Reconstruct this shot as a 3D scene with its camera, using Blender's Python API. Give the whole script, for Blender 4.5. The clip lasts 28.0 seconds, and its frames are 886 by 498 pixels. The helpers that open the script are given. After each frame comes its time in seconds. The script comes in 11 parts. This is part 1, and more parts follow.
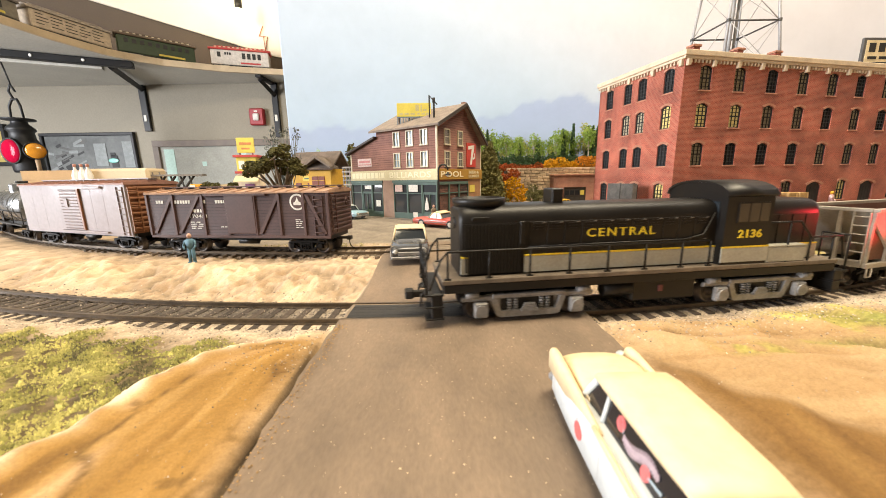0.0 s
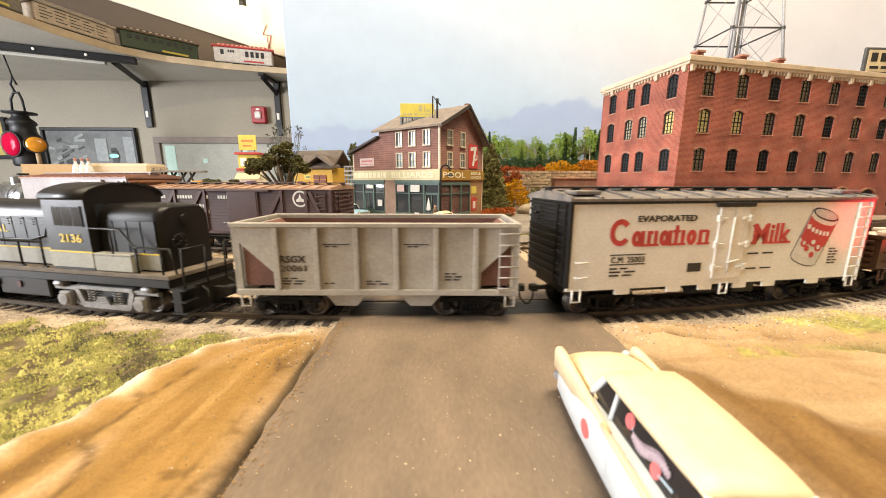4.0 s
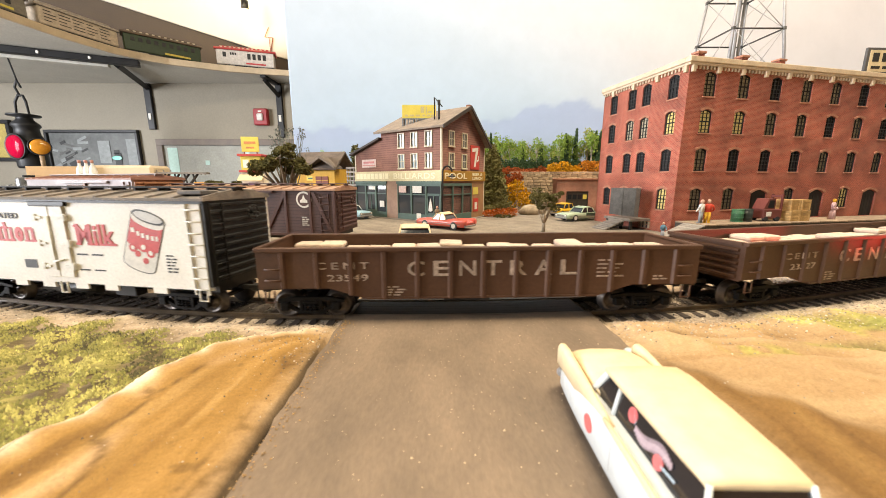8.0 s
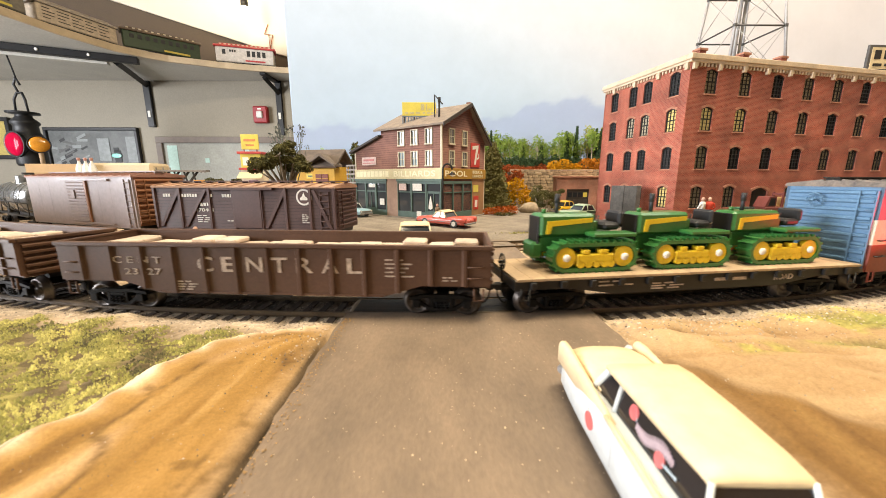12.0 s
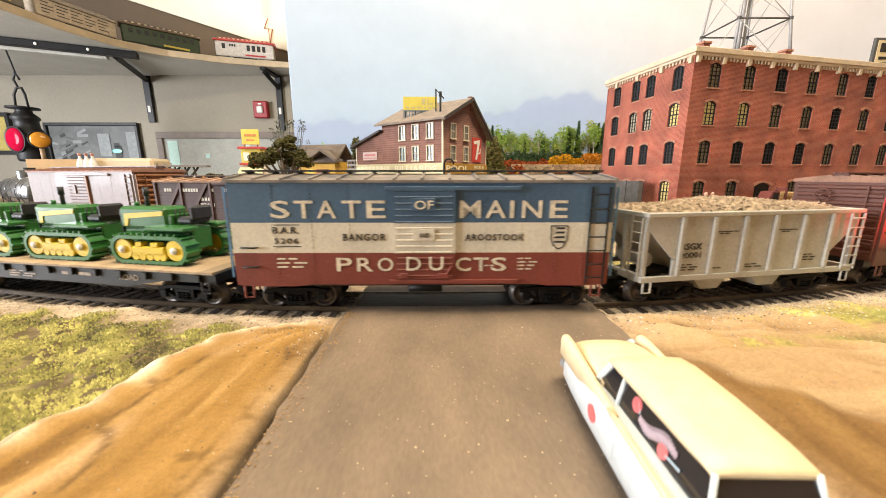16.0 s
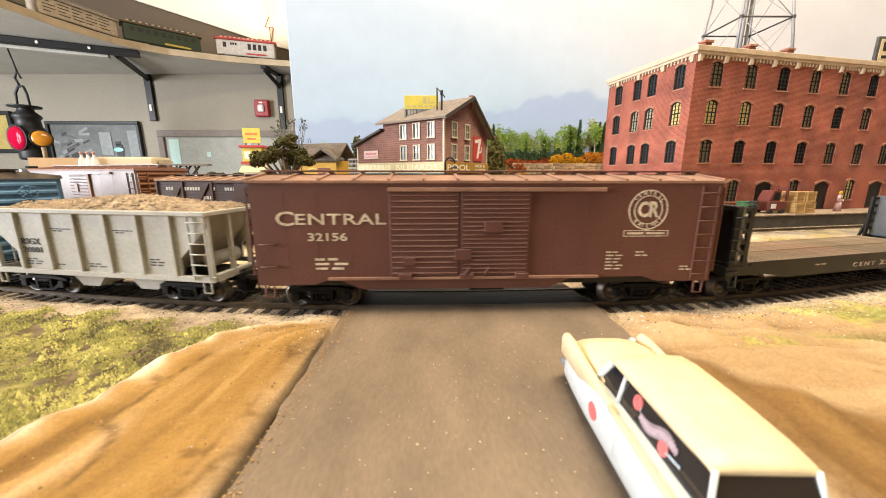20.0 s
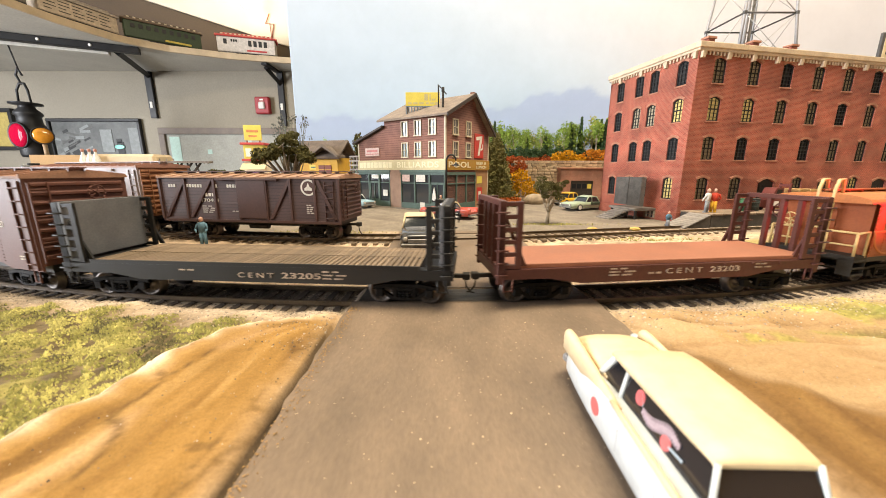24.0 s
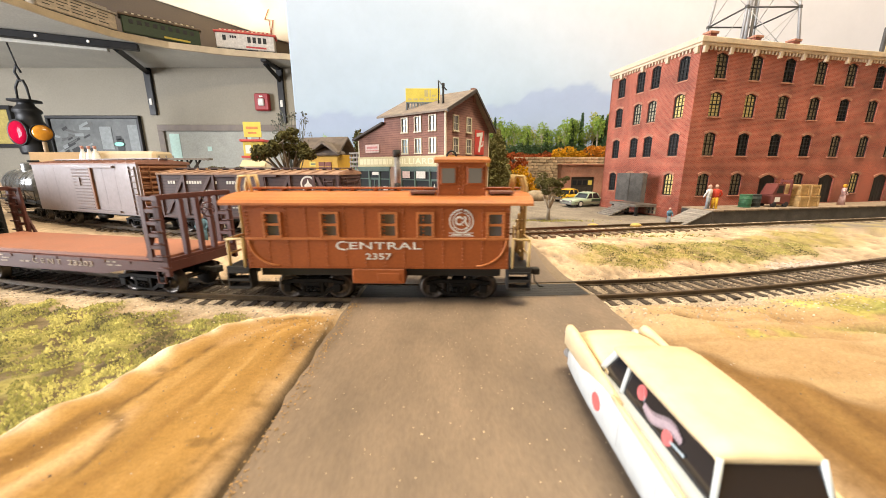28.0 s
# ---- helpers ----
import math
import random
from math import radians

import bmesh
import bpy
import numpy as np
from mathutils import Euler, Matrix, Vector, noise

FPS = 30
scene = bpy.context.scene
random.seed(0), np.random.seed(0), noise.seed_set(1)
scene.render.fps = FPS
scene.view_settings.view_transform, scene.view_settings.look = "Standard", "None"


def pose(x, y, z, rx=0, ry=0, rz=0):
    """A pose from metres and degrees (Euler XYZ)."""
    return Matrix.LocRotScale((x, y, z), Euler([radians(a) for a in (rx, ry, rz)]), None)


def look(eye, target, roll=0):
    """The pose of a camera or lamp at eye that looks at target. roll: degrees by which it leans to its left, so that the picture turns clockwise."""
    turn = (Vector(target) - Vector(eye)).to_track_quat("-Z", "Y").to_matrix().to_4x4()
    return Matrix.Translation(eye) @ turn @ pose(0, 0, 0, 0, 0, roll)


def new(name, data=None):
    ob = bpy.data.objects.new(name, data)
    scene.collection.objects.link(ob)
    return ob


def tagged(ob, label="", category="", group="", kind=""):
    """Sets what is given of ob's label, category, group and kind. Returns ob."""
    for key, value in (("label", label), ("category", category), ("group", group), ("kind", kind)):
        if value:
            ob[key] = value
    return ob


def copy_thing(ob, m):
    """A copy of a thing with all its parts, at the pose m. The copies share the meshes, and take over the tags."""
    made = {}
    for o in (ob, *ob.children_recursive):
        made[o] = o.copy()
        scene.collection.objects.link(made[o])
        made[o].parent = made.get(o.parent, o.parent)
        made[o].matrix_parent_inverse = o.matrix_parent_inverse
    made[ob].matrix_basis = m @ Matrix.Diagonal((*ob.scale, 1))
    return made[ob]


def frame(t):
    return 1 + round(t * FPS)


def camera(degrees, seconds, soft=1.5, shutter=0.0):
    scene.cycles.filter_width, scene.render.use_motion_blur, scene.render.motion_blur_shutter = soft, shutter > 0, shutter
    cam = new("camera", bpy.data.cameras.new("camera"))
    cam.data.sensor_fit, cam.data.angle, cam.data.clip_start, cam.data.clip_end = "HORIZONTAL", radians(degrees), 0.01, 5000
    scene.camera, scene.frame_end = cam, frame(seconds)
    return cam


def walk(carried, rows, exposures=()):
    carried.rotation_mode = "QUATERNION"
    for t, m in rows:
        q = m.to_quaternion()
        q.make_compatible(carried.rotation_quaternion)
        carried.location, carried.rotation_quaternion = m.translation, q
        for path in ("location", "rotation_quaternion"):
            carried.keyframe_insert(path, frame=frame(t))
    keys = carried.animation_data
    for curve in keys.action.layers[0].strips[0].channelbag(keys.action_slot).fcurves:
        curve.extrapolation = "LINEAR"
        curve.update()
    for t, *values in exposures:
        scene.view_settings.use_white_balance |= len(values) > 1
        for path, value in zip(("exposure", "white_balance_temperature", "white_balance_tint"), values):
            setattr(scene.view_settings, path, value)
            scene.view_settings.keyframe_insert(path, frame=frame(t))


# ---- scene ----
# An HO-scale model railway (1:87) in a room. Lengths in the builders are millimetres.


def stand(x, y, z, yaw, down, roll):
    """A camera pose: eye in metres, heading to the left, tilt down and roll in degrees."""
    a, b = radians(yaw), radians(down)
    way = Vector((-math.sin(a) * math.cos(b), math.cos(a) * math.cos(b), -math.sin(b)))
    eye = Vector((x, y, z))
    return look(eye, eye + way, roll)


cam = camera(103.32, 28.0, soft=0.9, shutter=0.4)
cam.data.dof.use_dof, cam.data.dof.focus_distance, cam.data.dof.aperture_fstop = True, 0.36, 32.0
walk(cam, [
    (0.0, stand(0.00404, 0.00151, 0.05260, -0.518, 11.394, -0.967)),
    (1.0, stand(0.00355, 0.00168, 0.05235, -0.599, 11.334, -0.716)),
    (2.0, stand(0.00300, 0.00180, 0.05199, -0.667, 11.327, -0.298)),
    (3.0, stand(0.00245, 0.00178, 0.05173, -0.710, 11.290, 0.002)),
    (3.5, stand(0.00226, 0.00170, 0.05149, -0.733, 11.203, 0.099)),
    (5.5, stand(0.00144, 0.00037, 0.05118, -0.524, 10.877, 0.170)),
    (6.0, stand(0.00142, 0.00036, 0.05131, -0.477, 10.843, 0.088)),
    (7.0, stand(0.00137, 0.00022, 0.05112, -0.461, 10.836, 0.011)),
    (8.0, stand(0.00130, 0.00007, 0.05090, -0.468, 10.896, 0.015)),
    (9.0, stand(0.00124, 0.00009, 0.05074, -0.459, 10.926, 0.059)),
    (10.0, stand(0.00114, 0.00026, 0.05071, -0.477, 11.036, 0.069)),
    (11.0, stand(0.00110, 0.00035, 0.05082, -0.490, 11.130, 0.071)),
    (12.0, stand(0.00114, 0.00028, 0.05068, -0.468, 11.221, 0.044)),
    (12.5, stand(0.00110, 0.00020, 0.05047, -0.449, 11.318, 0.049)),
    (14.5, stand(0.00092, 0.00034, 0.05043, -0.394, 11.695, 0.038)),
    (15.0, stand(0.00085, 0.00033, 0.05032, -0.373, 11.804, 0.043)),
    (16.0, stand(0.00074, 0.00035, 0.05018, -0.322, 11.937, 0.018)),
    (17.0, stand(0.00060, 0.00030, 0.05031, -0.264, 11.995, 0.014)),
    (18.0, stand(0.00054, 0.00021, 0.05045, -0.246, 11.994, 0.037)),
    (19.0, stand(0.00050, 0.00008, 0.05023, -0.237, 12.028, 0.094)),
    (20.0, stand(0.00054, 0.00003, 0.05013, -0.193, 12.108, 0.077)),
    (21.0, stand(0.00030, -0.00002, 0.05032, -0.162, 12.275, 0.097)),
    (21.5, stand(0.00021, 0.00015, 0.05034, -0.149, 12.358, 0.099)),
    (23.5, stand(0.00018, -0.00026, 0.04982, -0.061, 12.443, 0.066)),
    (24.0, stand(0.00008, -0.00023, 0.04990, -0.055, 12.514, 0.086)),
    (25.0, stand(0.00003, -0.00015, 0.04989, -0.033, 12.668, 0.071)),
    (26.0, stand(0.00013, -0.00013, 0.04958, -0.054, 12.745, 0.036)),
    (27.0, stand(0.00008, -0.00018, 0.04942, -0.020, 12.892, -0.006)),
    (28.0, stand(0.00000, 0.00000, 0.04950, 0.001, 13.002, -0.001)),
], exposures=[(0.0, 0.0), (28.0, 0.0)])

# ---- light: a closed room with ceiling lamps and a daylit window on the camera's left ----
world = bpy.data.worlds.new("room_world")
scene.world = world
world.use_nodes = True
world.node_tree.nodes["Background"].inputs[0].default_value = (0.9, 0.95, 1.0, 1)
world.node_tree.nodes["Background"].inputs[1].default_value = 0.02


def area_lamp(name, eye, target, width, height, watts, colour):
    data = bpy.data.lights.new(name, "AREA")
    data.shape, data.size, data.size_y, data.energy, data.color = "RECTANGLE", width, height, watts, colour
    ob = new(name, data)
    ob.matrix_world = look(eye, target)
    return ob


area_lamp("ceiling_lamp_light", (0.25, 0.06, 1.36), (0.15, 0.18, 0), 1.3, 0.35, 35, (1.0, 0.84, 0.575))
area_lamp("ceiling_lamp_light", (-1.3, 0.9, 1.36), (-1.3, 0.9, 0), 1.0, 0.3, 3.5, (1.0, 0.82, 0.58))
area_lamp("ceiling_lamp_light", (0.45, 0.20, 1.36), (0.4, 0.6, 0.1), 1.6, 0.3, 15, (1.0, 0.90, 0.78))
area_lamp("window_light", (-3.17, -0.55, 0.32), (0, 0.30, 0.20), 1.5, 1.45, 270, (0.93, 0.95, 1.0))
red = bpy.data.lights.new("signal_light", "SPOT")
red.energy, red.color, red.spot_size, red.spot_blend, red.shadow_soft_size = 0.30, (1.0, 0.03, 0.05), radians(50), 0.8, 0.002
new("signal_light", red).matrix_world = look((0.2250, 0.1270, 0.0370), (0.186, 0.152, 0.036))
area_lamp("shelf_lamp_light", (-1.02, 1.75, 0.98), (-1.12, 1.98, 1.3), 0.5, 0.2, 5.5, (1.0, 0.80, 0.45))

# ---- mesh helpers ----
MM = 0.001


class G:
    """Collects the geometry of one mesh, in millimetres."""

    def __init__(self):
        self.v, self.f, self.s = [], [], []

    def add(self, verts, faces, smooth=False):
        n = len(self.v)
        self.v += verts
        self.f += [tuple(i + n for i in f) for f in faces]
        self.s += [smooth] * len(faces)
        return self

    def box(self, x0, x1, y0, y1, z0, z1, b=0.0):
        if b <= 0:
            v = [(x, y, z) for x in (x0, x1) for y in (y0, y1) for z in (z0, z1)]
            return self.add(v, [(0, 1, 3, 2), (4, 6, 7, 5), (0, 4, 5, 1), (2, 3, 7, 6), (0, 2, 6, 4), (1, 5, 7, 3)])
        lo, hi = (x0, y0, z0), (x1, y1, z1)
        v, at = [], {}
        for c in range(8):
            sg = ((c >> 2) & 1, (c >> 1) & 1, c & 1)
            for a in range(3):
                p = []
                for k in range(3):
                    e = hi[k] if sg[k] else lo[k]
                    p.append(e if k == a else e + (-b if sg[k] else b))
                at[sg, a] = len(v)
                v.append(tuple(p))
        f = []
        for a in range(3):
            k, m = (a + 1) % 3, (a + 2) % 3
            for s in (0, 1):
                q = []
                for i, j in ((0, 0), (1, 0), (1, 1), (0, 1)):
                    sg = [0, 0, 0]
                    sg[a], sg[k], sg[m] = s, i, j
                    q.append(at[tuple(sg), a])
                f.append(tuple(q) if s else tuple(reversed(q)))
            for i in (0, 1):
                for j in (0, 1):
                    sg0, sg1 = [0, 0, 0], [0, 0, 0]
                    sg0[k], sg0[m], sg1[k], sg1[m], sg1[a] = i, j, i, j, 1
                    q = (at[tuple(sg0), k], at[tuple(sg1), k], at[tuple(sg1), m], at[tuple(sg0), m])
                    f.append(q if i == j else tuple(reversed(q)))
        for c in range(8):
            sg = ((c >> 2) & 1, (c >> 1) & 1, c & 1)
            q = (at[sg, 0], at[sg, 1], at[sg, 2])
            f.append(q if sum(sg) % 2 else tuple(reversed(q)))
        return self.add(v, f)

    def cyl(self, p, q, r, r2=None, n=12, caps=True, smooth=True):
        p, q = Vector(p), Vector(q)
        r2 = r if r2 is None else r2
        w = (q - p).normalized()
        u = w.cross(Vector((0, 0, 1)) if abs(w.z) < 0.9 else Vector((1, 0, 0))).normalized()
        t = w.cross(u)
        v = []
        for c, rr in ((p, r), (q, r2)):
            for i in range(n):
                a = 2 * math.pi * i / n
                v.append(tuple(c + u * (rr * math.cos(a)) + t * (rr * math.sin(a))))
        self.add(v, [(i, (i + 1) % n, n + (i + 1) % n, n + i) for i in range(n)], smooth)
        if caps:
            k = len(self.v) - 2 * n
            self.f += [tuple(k + n + i for i in range(n)), tuple(k + n - 1 - i for i in range(n))]
            self.s += [False, False]
        return self

    def tube(self, pts, r, n=5):
        """One continuous bent rod through the points."""
        p = [Vector(q) for q in pts]
        u, rings = None, []
        for i, c in enumerate(p):
            w = (p[min(i + 1, len(p) - 1)] - p[max(i - 1, 0)]).normalized()
            if u is None:
                u = w.cross(Vector((0, 0, 1)) if abs(w.z) < 0.9 else Vector((1, 0, 0)))
            u = (u - w * u.dot(w)).normalized()
            t = w.cross(u)
            k = 1.0 if i in (0, len(p) - 1) else 1.25
            rings.append([tuple(c + (u * math.cos(6.28319 * j / n) + t * math.sin(6.28319 * j / n)) * r * k) for j in range(n)])
        return self.loft(rings)

    def prism(self, pts, axis, a, b, smooth=False):
        n = len(pts)
        put = {"x": lambda u, v, w: (w, u, v), "y": lambda u, v, w: (u, w, v), "z": lambda u, v, w: (u, v, w)}[axis]
        v = [put(u, w, a) for u, w in pts] + [put(u, w, b) for u, w in pts]
        self.add(v, [(i, (i + 1) % n, n + (i + 1) % n, n + i) for i in range(n)], smooth)
        k = len(self.v) - 2 * n
        self.f += [tuple(k + n - 1 - i for i in range(n)), tuple(k + n + i for i in range(n))]
        self.s += [False, False]
        return self

    def ball(self, c, r, nu=10, nv=6, sx=1.0, sy=1.0, sz=1.0):
        v = [(c[0], c[1], c[2] + r * sz)]
        for j in range(1, nv):
            p = math.pi * j / nv
            for i in range(nu):
                a = 2 * math.pi * i / nu
                v.append((c[0] + r * sx * math.sin(p) * math.cos(a), c[1] + r * sy * math.sin(p) * math.sin(a), c[2] + r * sz * math.cos(p)))
        v.append((c[0], c[1], c[2] - r * sz))
        f = [(0, 1 + i, 1 + (i + 1) % nu) for i in range(nu)]
        for j in range(nv - 2):
            o = 1 + j * nu
            f += [(o + i, o + nu + i, o + nu + (i + 1) % nu, o + (i + 1) % nu) for i in range(nu)]
        o = 1 + (nv - 2) * nu
        f += [(o + i, len(v) - 1, o + (i + 1) % nu) for i in range(nu)]
        return self.add(v, f, True)

    def lathe(self, profile, c=(0, 0, 0), n=14, axis="z"):
        v = []
        for r, z in profile:
            for i in range(n):
                a = 2 * math.pi * i / n
                x, y = r * math.cos(a), r * math.sin(a)
                v.append((c[0] + x, c[1] + y, c[2] + z) if axis == "z" else (c[0] + x, c[1] + z, c[2] + y))
        f = []
        for j in range(len(profile) - 1):
            f += [(j * n + i, j * n + (i + 1) % n, (j + 1) * n + (i + 1) % n, (j + 1) * n + i) for i in range(n)]
        return self.add(v, f, True)

    def loft(self, rings, smooth=True, caps=True):
        n = len(rings[0])
        k = len(self.v)
        f = []
        for j in range(len(rings) - 1):
            f += [(j * n + i, j * n + (i + 1) % n, (j + 1) * n + (i + 1) % n, (j + 1) * n + i) for i in range(n)]
        self.add([p for r in rings for p in r], f, smooth)
        if caps:
            self.f += [tuple(k + n - 1 - i for i in range(n)), tuple(k + (len(rings) - 1) * n + i for i in range(n))]
            self.s += [False, False]
        return self

    def moved(self, m):
        """The same geometry under a matrix in millimetres."""
        g = G()
        g.v, g.f, g.s = [tuple(m @ Vector(p)) for p in self.v], list(self.f), list(self.s)
        return g

    def join(self, g, m=None):
        g = g.moved(m) if m is not None else g
        n = len(self.v)
        self.v += g.v
        self.f += [tuple(i + n for i in f) for f in g.f]
        self.s += g.s
        return self

    def weld(self):
        """Join corners that coincide, so that abutting strips make one piece."""
        at, to, v = {}, [], []
        for p in self.v:
            k = tuple(round(c, 3) for c in p)
            if k not in at:
                at[k] = len(v)
                v.append(p)
            to.append(at[k])
        self.v, self.f = v, [tuple(to[i] for i in f) for f in self.f]
        return self

    def mesh(self, name, material):
        me = bpy.data.meshes.new(name)
        me.from_pydata([(x * MM, y * MM, z * MM) for x, y, z in self.v], [], self.f)
        me.polygons.foreach_set("use_smooth", self.s)
        me.materials.append(material)
        me.update()
        return me


def lay(x, y, z, rx=0, ry=0, rz=0):
    """A pose from millimetres and degrees."""
    return pose(x * MM, y * MM, z * MM, rx, ry, rz)


def mmat(x, y, z, rx=0, ry=0, rz=0):
    """A matrix in millimetres, for moving geometry."""
    return pose(x, y, z, rx, ry, rz)


def part(name, g, material, parent, label="", at=None):
    """Links one mesh under a thing or a part; at: its pose in the parent, of lay()."""
    me = g.mesh(name, material) if isinstance(g, G) else g
    ob = new(name, me)
    ob.parent = parent
    if at is not None:
        ob.matrix_basis = at
    if label:
        tagged(ob, label)
    return ob


def split_part(name, g, material, parent, label="", at=None):
    """One part for each loose piece of g."""
    root = list(range(len(g.v)))

    def find(i):
        while root[i] != i:
            root[i] = root[root[i]]
            i = root[i]
        return i

    for f in g.f:
        for i in f[1:]:
            root[find(i)] = find(f[0])
    sets = {}
    for f, sm in zip(g.f, g.s):
        sets.setdefault(find(f[0]), []).append((f, sm))
    for fs in sets.values():
        ids, q = {}, G()
        for f, sm in fs:
            q.f.append(tuple(ids.setdefault(i, len(ids)) for i in f))
            q.s.append(sm)
        q.v = [g.v[i] for i in ids]
        part(name, q, material, parent, label, at)


def thing(name, label, category, at=None, group="", kind=""):
    ob = new(name)
    ob.empty_display_size = 0.005
    if at is not None:
        ob.matrix_basis = at
    return tagged(ob, label, category, group, kind)


def single(name, g, material, label, category, at=None, group="", kind=""):
    ob = new(name, g.mesh(name, material))
    if at is not None:
        ob.matrix_basis = at
    return tagged(ob, label, category, group, kind)


TYPE_CACHE = {}


def letters(text, size, width=None, spacing=1.0, depth=0.12, bold=0.0):
    """Geometry of built-in type that lies in the xz plane, its lower left corner at 0, facing -y."""
    key = (text, spacing, depth, bold)
    if key not in TYPE_CACHE:
        cu = bpy.data.curves.new("type", "FONT")
        cu.body, cu.size, cu.extrude, cu.space_character, cu.resolution_u, cu.offset = text, 1.0, 0.01, spacing, 3, bold
        ob = bpy.data.objects.new("type", cu)
        scene.collection.objects.link(ob)
        bpy.context.view_layer.update()
        me = bpy.data.meshes.new_from_object(ob.evaluated_get(bpy.context.evaluated_depsgraph_get()))
        TYPE_CACHE[key] = ([tuple(v.co) for v in me.vertices], [tuple(p.vertices) for p in me.polygons])
        bpy.data.objects.remove(ob)
        bpy.data.curves.remove(cu)
        bpy.data.meshes.remove(me)
    v, f = TYPE_CACHE[key]
    x0, x1 = min(p[0] for p in v), max(p[0] for p in v)
    y0, y1 = min(p[1] for p in v), max(p[1] for p in v)
    k = size / max(y1 - y0, 1e-6)
    kx = width / (x1 - x0) if width else k
    g = G()
    g.add([((p[0] - x0) * kx, -p[2] / 0.01 * depth, (p[1] - y0) * k) for p in v], f)
    return g


def write(g, text, x, z, size, width=None, y=0.0, spacing=1.0, bold=0.0):
    return g.join(letters(text, size, width, spacing, 0.12, bold), Matrix.Translation((x, y, z)))


def bars(g, x, z, y, rows, w=6.0, h=0.5, step=1.1):
    """Small unreadable print as plain bars."""
    for i in range(rows):
        k = w * (0.6 + 0.4 * ((i * 37 % 10) / 10))
        g.box(x, x + k * 0.42, y - 0.12, y + 0.1, z - i * step, z - i * step + h)
        g.box(x + k * 0.58, x + k, y - 0.12, y + 0.1, z - i * step, z - i * step + h)
    return g


# ---- materials ----
def mat(name, col, rough=0.6, metal=0.0, var=0.18, size=12.0, fine=0.8, bump=0.12, spec=0.4, tint=None, rand=0.0, coat=0.0, stretch=None, island=0.0):
    """A painted or plain surface: colour that drifts at two scales, fine relief and uneven gloss. Sizes in millimetres."""
    m = bpy.data.materials.new(name)
    m.use_nodes = True
    nt = m.node_tree
    bs = nt.nodes["Principled BSDF"]
    tc = nt.nodes.new("ShaderNodeTexCoord")

    def noise_of(sz, detail):
        n = nt.nodes.new("ShaderNodeTexNoise")
        n.inputs["Scale"].default_value, n.inputs["Detail"].default_value, n.inputs["Roughness"].default_value = 1000.0 / sz, detail, 0.6
        nt.links.new(tc.outputs["Object"], n.inputs["Vector"])
        return n

    big, small = noise_of(size, 4), noise_of(fine, 3)
    ramp = nt.nodes.new("ShaderNodeValToRGB")
    ramp.color_ramp.elements[0].position, ramp.color_ramp.elements[1].position = 0.3, 0.72
    t = tint or col
    ramp.color_ramp.elements[0].color = (*[c * (1 - var) for c in t], 1)
    ramp.color_ramp.elements[1].color = (*[min(1, c * (1 + var)) for c in col], 1)
    nt.links.new(big.outputs["Fac"], ramp.inputs["Fac"])
    mul = nt.nodes.new("ShaderNodeMix")
    mul.data_type, mul.blend_type = "RGBA", "MULTIPLY"
    mul.inputs[0].default_value = min(1.0, 0.3 + var)
    mp = nt.nodes.new("ShaderNodeMapRange")
    mp.inputs[1].default_value, mp.inputs[2].default_value, mp.inputs[3].default_value, mp.inputs[4].default_value = 0.25, 0.75, 0.62, 1.2
    nt.links.new(small.outputs["Fac"], mp.inputs[0])
    nt.links.new(ramp.outputs["Color"], mul.inputs[6])
    nt.links.new(mp.outputs[0], mul.inputs[7])
    if stretch:
        mpg = nt.nodes.new("ShaderNodeMapping")
        mpg.inputs["Scale"].default_value = stretch
        nt.links.new(tc.outputs["Object"], mpg.inputs["Vector"])
        for n in (big, small):
            nt.links.new(mpg.outputs["Vector"], n.inputs["Vector"])
    out = mul.outputs[2]
    if rand > 0:
        info = nt.nodes.new("ShaderNodeObjectInfo")
        mr = nt.nodes.new("ShaderNodeMapRange")
        mr.inputs[3].default_value, mr.inputs[4].default_value = 1 - rand, 1 + rand
        nt.links.new(info.outputs["Random"], mr.inputs[0])
        m2 = nt.nodes.new("ShaderNodeMix")
        m2.data_type, m2.blend_type = "RGBA", "MULTIPLY"
        m2.inputs[0].default_value = 1.0
        nt.links.new(out, m2.inputs[6])
        nt.links.new(mr.outputs[0], m2.inputs[7])
        out = m2.outputs[2]
    if island > 0:
        geo = nt.nodes.new("ShaderNodeNewGeometry")
        mr = nt.nodes.new("ShaderNodeMapRange")
        mr.inputs[3].default_value, mr.inputs[4].default_value = 1 - island, 1 + island
        nt.links.new(geo.outputs["Random Per Island"], mr.inputs[0])
        m3 = nt.nodes.new("ShaderNodeMix")
        m3.data_type, m3.blend_type = "RGBA", "MULTIPLY"
        m3.inputs[0].default_value = 1.0
        nt.links.new(out, m3.inputs[6])
        nt.links.new(mr.outputs[0], m3.inputs[7])
        out = m3.outputs[2]
    nt.links.new(out, bs.inputs["Base Color"])
    rr = nt.nodes.new("ShaderNodeMapRange")
    rr.inputs[3].default_value, rr.inputs[4].default_value = max(0.03, rough - 0.12), min(1, rough + 0.12)
    nt.links.new(big.outputs["Fac"], rr.inputs[0])
    nt.links.new(rr.outputs[0], bs.inputs["Roughness"])
    bs.inputs["Metallic"].default_value = metal
    bs.inputs["Specular IOR Level"].default_value = spec
    bs.inputs["Coat Weight"].default_value = coat
